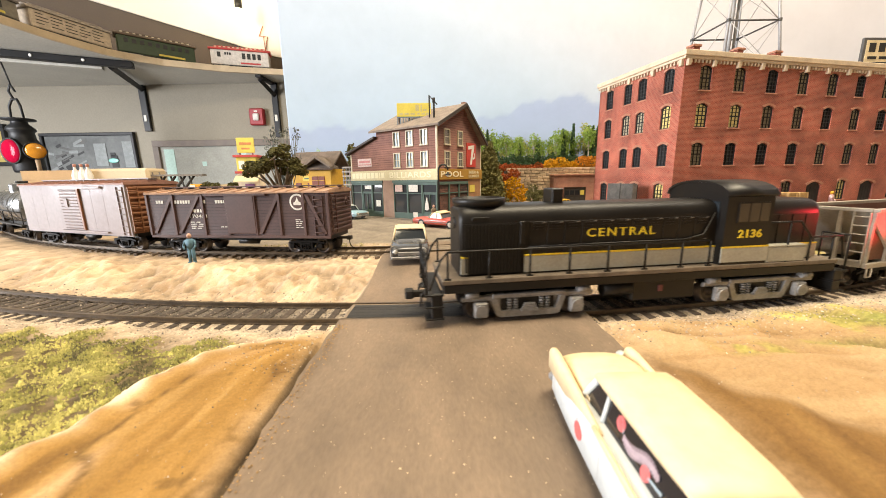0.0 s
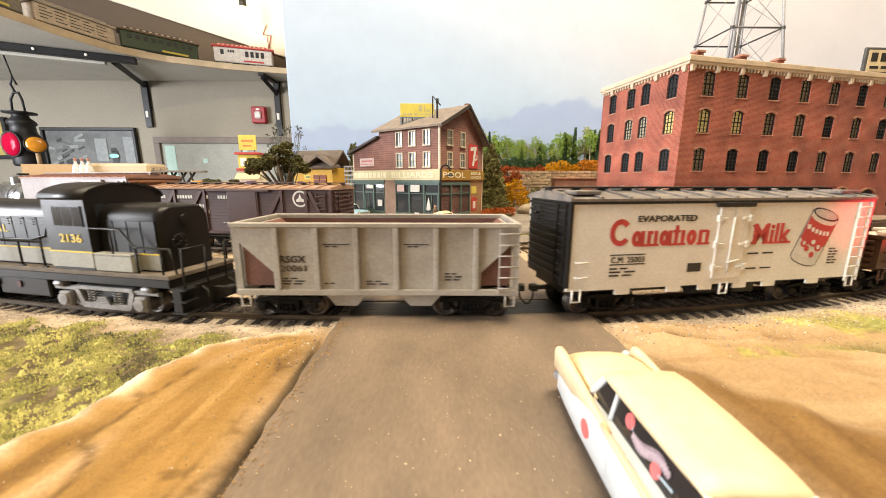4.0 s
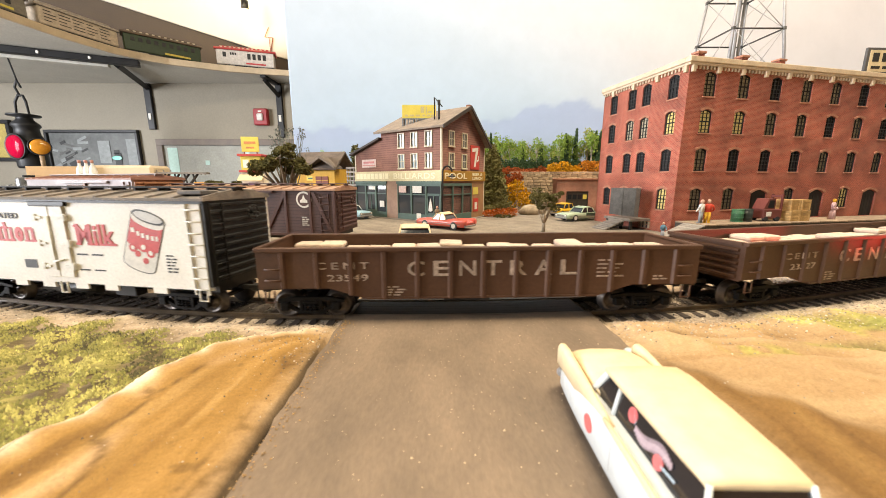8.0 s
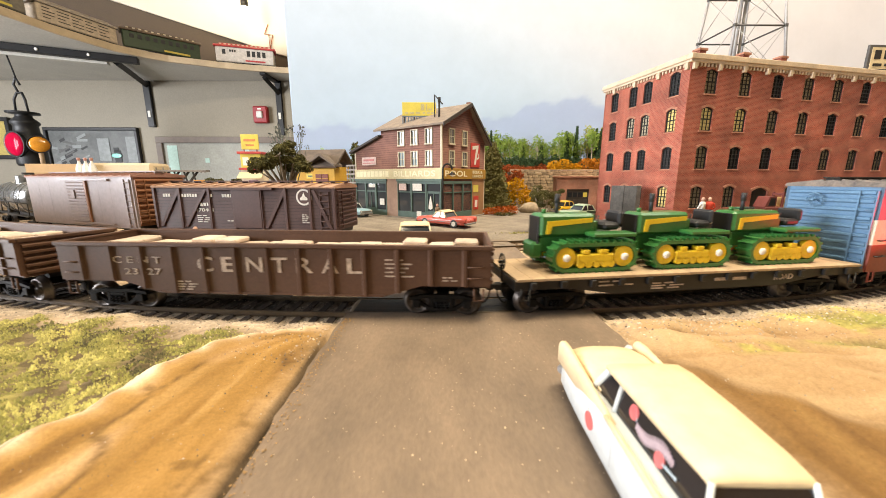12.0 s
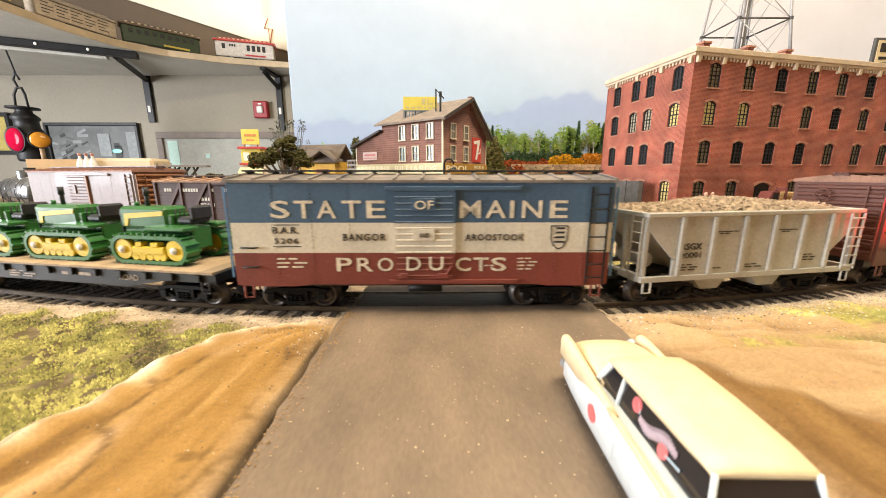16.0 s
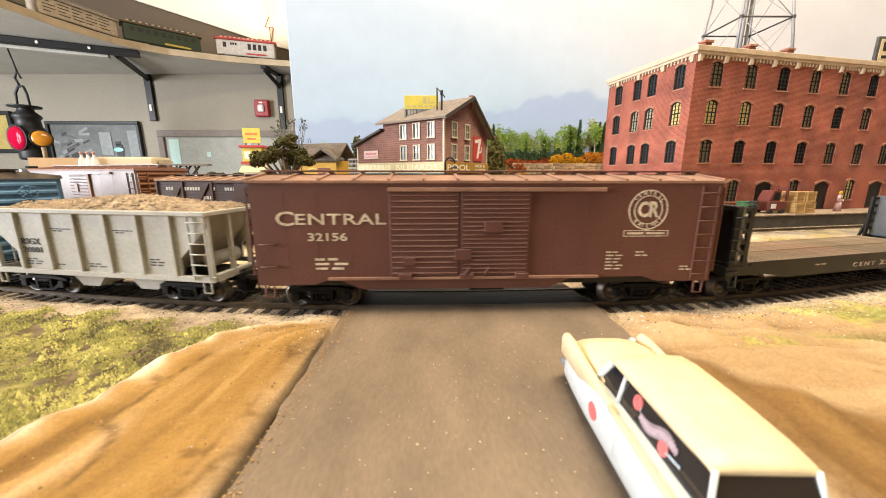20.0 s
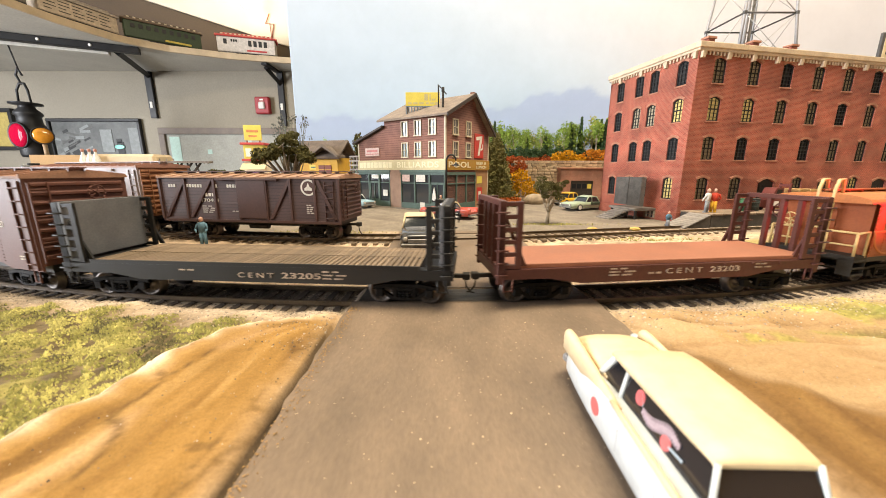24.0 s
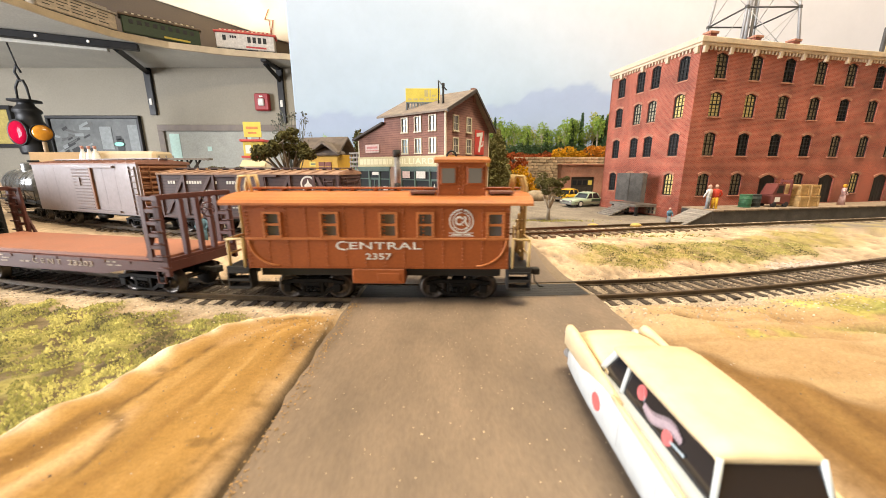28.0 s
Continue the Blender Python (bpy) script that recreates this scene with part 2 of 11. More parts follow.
    if bump > 0:
        bp = nt.nodes.new("ShaderNodeBump")
        bp.inputs["Strength"].default_value, bp.inputs["Distance"].default_value = bump, 0.0006 * max(fine, 0.3)
        nt.links.new(small.outputs["Fac"], bp.inputs["Height"])
        nt.links.new(bp.outputs["Normal"], bs.inputs["Normal"])
    return m


def painted(name, rough=0.85, fine=1.2, bump=0.4, var=0.35, big=0.0):
    """A surface whose pigment stands in the mesh's colour attribute 'paint', with fine grain."""
    m = bpy.data.materials.new(name)
    m.use_nodes = True
    nt = m.node_tree
    bs = nt.nodes["Principled BSDF"]
    at = nt.nodes.new("ShaderNodeAttribute")
    at.attribute_name = "paint"
    tc = nt.nodes.new("ShaderNodeTexCoord")
    n1 = nt.nodes.new("ShaderNodeTexNoise")
    n1.inputs["Scale"].default_value, n1.inputs["Detail"].default_value, n1.inputs["Roughness"].default_value = 1000.0 / fine, 5, 0.7
    nt.links.new(tc.outputs["Object"], n1.inputs["Vector"])
    mp = nt.nodes.new("ShaderNodeMapRange")
    mp.inputs[1].default_value, mp.inputs[2].default_value, mp.inputs[3].default_value, mp.inputs[4].default_value = 0.3, 0.7, 1 - var, 1 + var
    nt.links.new(n1.outputs["Fac"], mp.inputs[0])
    mx = nt.nodes.new("ShaderNodeMix")
    mx.data_type, mx.blend_type = "RGBA", "MULTIPLY"
    mx.inputs[0].default_value = 1.0
    nt.links.new(at.outputs["Color"], mx.inputs[6])
    nt.links.new(mp.outputs[0], mx.inputs[7])
    nt.links.new(mx.outputs[2], bs.inputs["Base Color"])
    bs.inputs["Roughness"].default_value = rough
    bs.inputs["Specular IOR Level"].default_value = 0.2
    if bump > 0:
        bp = nt.nodes.new("ShaderNodeBump")
        bp.inputs["Strength"].default_value, bp.inputs["Distance"].default_value = bump, 0.0008
        nt.links.new(n1.outputs["Fac"], bp.inputs["Height"])
        nt.links.new(bp.outputs["Normal"], bs.inputs["Normal"])
    return m


def glass(name, col=(0.02, 0.025, 0.03), rough=0.06):
    m = bpy.data.materials.new(name)
    m.use_nodes = True
    bs = m.node_tree.nodes["Principled BSDF"]
    bs.inputs["Base Color"].default_value = (*col, 1)
    bs.inputs["Roughness"].default_value = rough
    bs.inputs["Specular IOR Level"].default_value = 0.6
    return m


def glow(name, col, strength):
    m = bpy.data.materials.new(name)
    m.use_nodes = True
    bs = m.node_tree.nodes["Principled BSDF"]
    bs.inputs["Base Color"].default_value = (*col, 1)
    bs.inputs["Emission Color"].default_value = (*col, 1)
    bs.inputs["Emission Strength"].default_value = strength
    return m


BLACK = mat("black_paint", (0.010, 0.0095, 0.009), 0.5, var=0.3, size=20, bump=0.08)
DUSTY_BLACK = mat("dusty_black", (0.022, 0.019, 0.016), 0.75, var=0.45, size=9)
LOCO_BLACK = mat("loco_black", (0.0085, 0.0075, 0.0065), 0.42, var=0.4, size=30, fine=1.5, bump=0.05, tint=(0.013, 0.010, 0.008), spec=0.3)
LOCO_GREY = mat("loco_grey", (0.37, 0.35, 0.29), 0.6, var=0.15, size=15)
SILVER = mat("dull_silver", (0.27, 0.26, 0.25), 0.5, 0.35, var=0.3, size=5)
WHEEL = mat("wheel_steel", (0.11, 0.095, 0.085), 0.38, 0.75, var=0.4, size=3)
RAIL = mat("rail_brown", (0.13, 0.095, 0.06), 0.4, 0.45, var=0.35, size=10)
TIE = mat("tie_wood", (0.062, 0.046, 0.034), 0.85, var=0.45, size=3, rand=0.35)
TIE_TAN = mat("tie_weathered", (0.20, 0.145, 0.095), 0.85, var=0.4, size=3, rand=0.4)
YELLOW = mat("yellow_paint", (0.72, 0.52, 0.03), 0.5, var=0.12)
WHITE = mat("white_print", (0.72, 0.70, 0.64), 0.6, var=0.12, size=3)
CREAM = mat("cream_print", (0.66, 0.58, 0.44), 0.6, var=0.25, size=2.5)
FADED = mat("faded_print", (0.42, 0.33, 0.26), 0.65, var=0.45, size=2)
INK = mat("black_print", (0.035, 0.032, 0.03), 0.6, var=0.2)
RED_PRINT = mat("red_print", (0.50, 0.055, 0.05), 0.55, var=0.15)
HOPPER_GREY = mat("hopper_grey", (0.40, 0.37, 0.32), 0.6, var=0.16, size=25, fine=1.0, tint=(0.36, 0.31, 0.25))
HOPPER_LIGHT = mat("hopper_light_grey", (0.46, 0.45, 0.41), 0.6, var=0.14, size=25, fine=1.0, tint=(0.42, 0.39, 0.33))
RUST_IN = mat("rusty_inside", (0.16, 0.075, 0.055), 0.8, var=0.3, size=10)
REEFER = mat("reefer_cream", (0.79, 0.765, 0.71), 0.5, var=0.06, size=30, fine=1.0, tint=(0.74, 0.69, 0.61))
BROWN = mat("boxcar_brown", (0.13, 0.052, 0.038), 0.55, var=0.16, size=30, fine=1.0)
BROWN_DUST = mat("dusty_roof_brown", (0.30, 0.165, 0.11), 0.7, var=0.3, size=12)
GOND = mat("gondola_brown", (0.082, 0.038, 0.020), 0.55, var=0.2, size=25, fine=1.0)
DARK_BROWN = mat("plum_brown", (0.085, 0.045, 0.040), 0.55, var=0.18, size=25)
MAINE_BLUE = mat("blue_paint", (0.062, 0.115, 0.185), 0.55, var=0.15, size=30, fine=1.2)
MAINE_WHITE = mat("ivory_paint", (0.66, 0.60, 0.48), 0.55, var=0.1, size=20, fine=1.2)
MAINE_RED = mat("oxide_red_paint", (0.20, 0.045, 0.03), 0.55, var=0.15, size=30, fine=1.2)
DUSTY_ROOF = mat("dusty_grey_roof", (0.22, 0.18, 0.145), 0.75, var=0.4, size=9, tint=(0.15, 0.14, 0.14))
CABOOSE = mat("caboose_orange_red", (0.31, 0.080, 0.017), 0.5, var=0.14, size=25, fine=1.0)
# brighter orange copy that puts rim highlights on roof, belt and frames
CABOOSE_LIT = mat("caboose_lit_orange", (0.46, 0.155, 0.042), 0.6, var=0.18, size=15)
RAIL_CREAM = mat("cream_handrail", (0.60, 0.44, 0.20), 0.5, var=0.1)
FLAT_RED = mat("flatcar_red_brown", (0.085, 0.028, 0.022), 0.5, var=0.2, size=20)
DECK_TAN = mat("deck_wood", (0.40, 0.285, 0.17), 0.75, var=0.2, size=6, fine=0.6, rand=0.12)
DECK_RED = mat("deck_red_wood", (0.33, 0.135, 0.08), 0.6, var=0.15, size=18)
GREEN = mat("tractor_green", (0.035, 0.15, 0.035), 0.35, var=0.12, coat=0.3)
TRACTOR_YELLOW = mat("tractor_yellow", (0.75, 0.52, 0.02), 0.4, var=0.1, coat=0.2)
RUBBER = mat("black_seat", (0.025, 0.025, 0.028), 0.55)
SACKS = mat("pale_sacks", (0.55, 0.44, 0.35), 0.85, var=0.18, size=5, rand=0.12)
GRAVEL = mat("tan_gravel", (0.40, 0.30, 0.20), 0.9, var=0.5, size=2.2, fine=0.9, bump=0.5)
GLASS = glass("dark_glass")


# ---- ground, tracks, backdrop and room ----
CX, CY, RAD = -11.0, 891.0, 753.0
TOWN = 5.0
SIDING = [(-1200, 1000), (-800, 660), (-560, 462), (-440, 372), (-370, 327), (-314, 298), (-257, 274), (-192, 252), (-130, 240), (-65, 232), (0, 233), (58, 242), (140, 262), (286, 293), (384, 314), (640, 366), (1500, 540)]


def smooth(a, b, x):
    t = np.clip((x - a) / (b - a), 0, 1)
    return t * t * (3 - 2 * t)


def track_pose(s):
    """Place and heading of the main track's centre at s millimetres along it: an arc that runs out straight on both sides."""
    lo, hi = -0.42 * RAD, 0.27 * RAD
    a = min(max(s, lo), hi) / RAD
    x, y = CX + RAD * math.sin(a), CY - RAD * math.cos(a)
    rest = s - a * RAD
    return x + rest * math.cos(a), y + rest * math.sin(a), a


def siding_line():
    """The siding's centre line as a smooth run of points 2 mm apart."""
    p = np.array(SIDING, float)
    out = []
    for i in range(1, len(p) - 2):
        n = max(2, int(np.linalg.norm(p[i + 1] - p[i]) / 2))
        for k in range(n):
            t = k / n
            b = np.array([(1 - t) ** 3, 3 * t ** 3 - 6 * t * t + 4, -3 * t ** 3 + 3 * t * t + 3 * t + 1, t ** 3]) / 6
            out.append(b @ p[i - 1:i + 3])
    return np.array(out)


SIDE = siding_line()


def wobble(x, y, size, seed=0.0):
    """Cheap smooth noise in -1..1 over arrays."""
    u, v = x / size, y / size
    return (np.sin(u * 1.7 + 1.3 * np.sin(v * 1.1 + seed)) + np.sin(v * 1.9 + 1.7 * np.sin(u * 1.3 + 2.1 + seed)) + np.sin((u + v) * 1.2 + seed * 1.7)) / 3


def lumps(x, y, size, seed):
    """Value noise in -1..1 over arrays, for lumps of the given size."""
    rng = np.random.default_rng(seed)
    tab = rng.random((64, 64)) * 2 - 1
    u, v = x / size, y / size
    i, j = np.floor(u).astype(int), np.floor(v).astype(int)
    a, b = u - i, v - j
    a, b = a * a * (3 - 2 * a), b * b * (3 - 2 * b)
    q = lambda k, l: tab[(i + k) % 64, (j + l) % 64]
    return q(0, 0) * (1 - a) * (1 - b) + q(1, 0) * a * (1 - b) + q(0, 1) * (1 - a) * b + q(1, 1) * a * b


def grain(shape, rng):
    return rng.random(shape) * 2 - 1


def road_left(y):
    return -34.8 + 0.5 * np.sin(y / 23.0) + 0.12 * np.sin(y / 4.1) + smooth(150, 230, y) * 6


def road_right(y):
    return 61 - smooth(130, 240, y) * 10


def side_distance(x, y):
    q = SIDE[::6]
    d = np.full(x.shape, 1e9)
    for a in q:
        d = np.minimum(d, (x - a[0]) ** 2 + (y - a[1]) ** 2)
    return np.sqrt(d)


def build_ground():
    rng = np.random.default_rng(3)
    xs = np.unique(np.concatenate([np.arange(-2300, -420, 60), np.arange(-420, -260, 4), np.arange(-260, -150, 1.7), np.arange(-150, 150, 1.0), np.arange(150, 260, 1.7), np.arange(260, 460, 4), np.arange(460, 2400, 60)]))
    ys = np.unique(np.concatenate([np.arange(-340, 10, 14), np.arange(10, 140, 0.85), np.arange(140, 260, 1.7), np.arange(260, 460, 3), np.arange(460, 1150, 14)]))
    X, Y = np.meshgrid(xs, ys)
    inner = RAD - np.hypot(X - CX, Y - CY)
    inner = np.where(Y > 700, 300, inner)
    side = side_distance(X, Y)
    w1, w2, w3 = wobble(X, Y, 19, 1), wobble(X, Y, 7, 4), wobble(X, Y, 2.9, 9)
    g1 = grain(X.shape, rng)
    road = smooth(-1.5, 1.0, X - road_left(Y)) * smooth(-1.5, 1.0, road_right(Y) - X) * (Y < 262)
    bed = 1 - smooth(11.5, 17, np.abs(inner))
    sbed = 1 - smooth(11, 16, side)
    left, right = smooth(-30, -46, X), smooth(55, 75, X)
    # heights
    z = np.where(inner > 0, -2.6 + smooth(15, 62, inner) * 7.0, -2.6)
    hump = smooth(14, 34, inner) * (1 - smooth(44, 66, inner)) * left * smooth(-320, -200, X)
    z += hump * (2.5 + 2.2 * w1 + 0.8 * w2 + 0.3 * w3)
    z += right * smooth(14, 30, inner) * (1 - smooth(60, 80, inner)) * (0.8 * w1 + 0.4 * w2)
    # the modelled bank beside the road, with its pale crest
    out = -inner
    crest = np.interp(Y, [0, 30, 50, 60, 66, 80, 88, 98, 108, 118], [-104, -88, -76, -74.5, -70.5, -68.5, -66.5, -61.5, -49, -36])
    u = (X - crest)
    bank = left * smooth(11, 22, out)
    span = np.clip((road_left(Y) - X) / np.maximum(road_left(Y) - crest, 4), 0, 1.3)
    groove = lumps(span * 30 + 0.3 * w2, Y * 0.16, 5.0, 31) + 0.5 * lumps(span * 75, Y * 0.2, 5.0, 32)
    fold = np.exp(-((u - 14 + 0.22 * (Y - 50) + 1.4 * w2) / 1.8) ** 2) * smooth(66, 56, Y)
    gully = np.exp(-((u - 6 + 0.8 * w2) / 2.6) ** 2) * smooth(84, 90, Y) * smooth(106, 98, Y)
    ridge = np.exp(-((u + 1.5 + 0.9 * w2) / 3.6) ** 2) * 0.45 * (1 + 0.9 * w2 + 0.8 * w3) + 0.5 * fold - 0.5 * gully
    slope = -1.2 + (1.6 + 3.3 * smooth(119, 96, Y)) * span ** 0.9 + 0.15 * groove + 0.14 * lumps(span * 60, Y * 0.5, 5.0, 33)
    field = 0.3 + 1.2 * w1 + 0.9 * w2 + 0.6 * w3
    far_l = smooth(0, -9, u)
    z = np.where(bank > 0, z * (1 - bank) + bank * ((slope + ridge) * (1 - far_l) + (field + ridge) * far_l), z)
    rb = right * smooth(12, 24, out)
    z = np.where(rb > 0, z * (1 - rb) + rb * (-0.6 + 1.1 * w1 + 0.9 * w2 - 1.1 * np.abs(lumps(X, Y, 7.0, 21)) * smooth(92, 108, Y) + 0.9 * lumps(X * 0.16, Y + 0.06 * X, 3.2, 41) * smooth(84, 96, Y)), z)
    z = np.where(sbed > 0, z * (1 - sbed) + sbed * 4.4, z)
    z = np.where(bed > 0, z * (1 - bed) + bed * -2.15, z)
    z = np.where(Y > 262, TOWN - 0.15 + 0.25 * w2 * smooth(262, 280, Y), z)
    rz = smooth(158, 214, Y) * (TOWN + 1.1) - 0.35
    z = z * (1 - road) + road * (rz - 0.12)
    hollow = np.exp(-(((X - 84) / 3.2) ** 2 + ((Y - 113) / 2.4) ** 2))
    z -= hollow * 2.2
    z += (1 - road) * g1 * 0.16 * (0.4 + 0.6 * smooth(20, -4, np.abs(Y - 90)))
    rough = (1 - road) * (1 - 0.75 * bed) * (1 - 0.8 * sbed) * (Y < 262)
    n8, n4, n2 = lumps(X, Y, 9.0, 1), lumps(X * 1.0 + 0.4 * Y, Y, 4.6, 2), lumps(X, Y, 2.4, 3)
    crag = -np.abs(n8) * 1.7 - np.abs(n4) * 1.2
    z += rough * np.where(inner > 0, 1.0, 0.35) * (0.7 + 0.9 * hump) * (crag * (1 - bank) + 0.6 * n4 + 0.6 * n2)
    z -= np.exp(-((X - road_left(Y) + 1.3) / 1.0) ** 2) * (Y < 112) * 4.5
    # pigments and painted shade
    streak = lumps(span * 62, Y * 0.22 + 3 * w1, 5.0, 5) * 0.6 + lumps(span * 190, Y * 0.35, 5.0, 6) * 0.4
    sand = np.array([0.46, 0.345, 0.235])
    col = sand * (1 + 0.14 * w1 + 0.18 * n8 + 0.20 * n4 + 0.24 * n2 + 0.12 * g1)[..., None]

    def over(c, k, spread=0.12):
        nonlocal col
        k = np.clip(k, 0, 1)[..., None]
        col = col * (1 - k) + k * np.array(c) * (1 + spread * w2 + spread * g1)[..., None]

    over((0.62, 0.47, 0.32), hump * smooth(0.0, 0.6, w1 + 0.5 * n8))
    over((0.30, 0.19, 0.10), hump * smooth(0.25, 0.7, n4 - 0.4 * n8) * 0.6)
    over((0.24, 0.205, 0.165), smooth(256, 270, Y) * (X > -260), 0.14)
    over((0.17, 0.14, 0.115), smooth(262, 300, Y) * smooth(0.1, 0.6, w1) * 0.5)
    over((0.40, 0.33, 0.25), bed + 0.75 * sbed, 0.3)
    over((0.075, 0.064, 0.055), bed * smooth(-30, -70, X) * (0.85 + 0.15 * w3), 0.3)
    over((0.17, 0.125, 0.085), bed * smooth(60, 75, X) * 0.75, 0.3)
    over((0.44, 0.36, 0.27), smooth(-30, -18, -out) * (1 - smooth(26, 40, out + 6 * w2)) * (out > 8), 0.3)
    grass_r = right * smooth(0, 0.35, 0.72 + w1 * 0.45 - np.abs((inner - 46) / 26)) * smooth(70, 95, X) * (1 - smooth(225, 260, X - inner))
    over((0.24, 0.20, 0.05), grass_r * (0.72 + 0.28 * w3), 0.3)
    over((0.34, 0.275, 0.105), right * smooth(26, 40, inner) * (1 - smooth(62, 70, inner)) * smooth(-0.2, 0.6, w2) * 0.6)
    gl = left * far_l * smooth(24, 34, out + 5 * w2)
    over((0.085, 0.066, 0.028), gl * (0.85 + 0.15 * w3), 0.35)
    over((0.27, 0.24, 0.07), gl * smooth(0.2, 0.7, w2 + 0.4 * n4) * 0.7, 0.3)
    ochre = bank * (1 - far_l)
    over((0.33, 0.188, 0.056), ochre * smooth(12, 22, out), 0.06)
    over((0.235, 0.125, 0.034), ochre * np.clip(streak * 1.6, 0, 1) * 0.7 * smooth(12, 22, out), 0.06)
    over((0.42, 0.245, 0.082), ochre * np.clip(-streak * 2.0 - 0.15, 0, 1) * 0.6 * smooth(12, 22, out), 0.06)
    over((0.17, 0.09, 0.028), ochre * np.clip(-groove * 1.6 - 0.45, 0, 1) * 0.7 * smooth(14, 24, out), 0.1)
    over((0.84, 0.66, 0.49), bank * np.exp(-((u + 2.4 + 1.6 * n4 + 1.2 * n8) / 2.8) ** 2) * smooth(14, 26, out) * (0.8 + 0.3 * n2), 0.06)
    over((0.60, 0.40, 0.22), bank * np.clip(fold * 1.1 + 0.5 * gully, 0, 1) * 0.7, 0.06)
    stroke = lumps(span * 120 + 0.8 * n8, Y * 0.14, 5.0, 34)
    over((0.16, 0.085, 0.026), ochre * smooth(0.35, 0.75, stroke) * smooth(-0.1, 0.4, lumps(X, Y, 11.0, 35)) * 0.55 * smooth(14, 24, out), 0.08)
    over((0.46, 0.29, 0.11), ochre * smooth(-0.45, -0.8, stroke) * 0.5 * smooth(14, 24, out), 0.08)
    over((0.14, 0.08, 0.03), ochre * smooth(0.72, 0.9, n2 * n4 * 1.6 + 0.3 * n8) * 0.6, 0.08)
    # the bank beside the sedan: a pale ledged shelf above an ochre slope
    low = smooth(4, -8, Y + 1.12 * (X - 70) - 96 + 3 * w1 + 2 * n8)
    shelf = rb * (1 - low) * smooth(140, 122, Y)
    ledge = lumps(X * 0.16 + 0.5 * n4, Y + 0.06 * X, 3.2, 41)
    over((0.385, 0.245, 0.118), shelf * 0.9, 0.08)
    over((0.48, 0.335, 0.185), shelf * np.clip(ledge * 1.5 + 0.2 * n8, 0, 1) * 0.7, 0.06)
    over((0.30, 0.185, 0.085), shelf * smooth(-0.45, -0.75, ledge) * smooth(88, 104, Y) * 0.75, 0.1)
    over((0.215, 0.115, 0.034), rb * low * 0.95, 0.06)
    st2 = lumps((X - 0.12 * Y) * 1.4, Y * 0.16 + w1, 5.0, 8) + 0.6 * lumps((X - 0.12 * Y) * 3.6, Y * 0.25, 5.0, 18)
    over((0.15, 0.08, 0.028), rb * low * np.clip(st2 * 1.5 - 0.35, 0, 1) * 0.6, 0.08)
    over((0.31, 0.185, 0.065), rb * low * np.clip(-st2 * 1.2 - 0.2, 0, 1) * 0.5, 0.08)
    over((0.42, 0.35, 0.12), rb * smooth(118, 124, Y) * (1 - smooth(136, 142, Y)) * smooth(0.0, 0.5, w2) * smooth(100, 120, X), 0.25)
    over((0.36, 0.30, 0.09), shelf * smooth(0.0, 0.5, w1 + 0.6 * n4) * smooth(84, 98, X) * smooth(94, 102, Y), 0.25)
    over((0.20, 0.20, 0.05), rb * np.exp(-(((X - 138) / 15) ** 2 + ((Y - 105) / 3.2) ** 2)) * (0.8 + 0.3 * n2), 0.3)
    over((0.22, 0.22, 0.06), rb * np.exp(-(((X - 172) / 24) ** 2 + ((Y - 122) / 6) ** 2)) * 0.9, 0.3)
    # the hole's shaded inside is painted into the shallow hollow as dark brown
    over((0.10, 0.06, 0.03), hollow * 0.9)
    fissure = np.exp(-(lumps(span * 21 + 0.4 * n4, Y * 0.13, 5.0, 12) / 0.07) ** 2) * smooth(-0.1, 0.3, lumps(X, Y, 13.0, 14))
    over((0.13, 0.075, 0.03), ochre * fissure * 0.8 * smooth(14, 24, out), 0.05)
    over((0.215, 0.165, 0.118), road * (Y < 262), 0.07)
    # near-black line painted as the shade in the gap left of the road
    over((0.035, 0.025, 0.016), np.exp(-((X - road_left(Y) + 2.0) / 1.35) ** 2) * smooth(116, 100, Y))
    n_r, n_c = X.shape
    verts = np.stack([X, Y, z], -1).reshape(-1, 3)
    idx = np.arange(n_r * n_c).reshape(n_r, n_c)
    faces = np.stack([idx[:-1, :-1], idx[:-1, 1:], idx[1:, 1:], idx[1:, :-1]], -1).reshape(-1, 4)
    me = bpy.data.meshes.new("ground")
    me.from_pydata((verts * MM).tolist(), [], faces.tolist())
    me.polygons.foreach_set("use_smooth", np.ones(len(faces), bool))
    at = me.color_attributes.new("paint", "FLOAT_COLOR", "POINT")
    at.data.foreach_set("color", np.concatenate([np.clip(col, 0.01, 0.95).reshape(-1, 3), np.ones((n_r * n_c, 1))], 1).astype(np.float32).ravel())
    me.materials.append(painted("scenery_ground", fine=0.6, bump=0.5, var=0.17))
    me.update()
    tagged(new("ground", me), "sandy modelled scenery with ochre banks, ballast and dry grass", "ground", kind="structure")
    pts = {"z": z, "gl": gl, "grass_r": grass_r, "bed": np.maximum(bed, np.clip((smooth(12, 18, out) * (1 - smooth(26, 36, out))), 0, 1)), "X": X, "Y": Y, "road": road, "sbed": sbed}
    return pts


LAND = build_ground()


def height(x, y):
    i = min(max(np.searchsorted(LAND["Y"][:, 0], y) - 1, 0), LAND["z"].shape[0] - 2)
    j = min(max(np.searchsorted(LAND["X"][0], x) - 1, 0), LAND["z"].shape[1] - 2)
    return float(LAND["z"][i:i + 2, j:j + 2].mean())


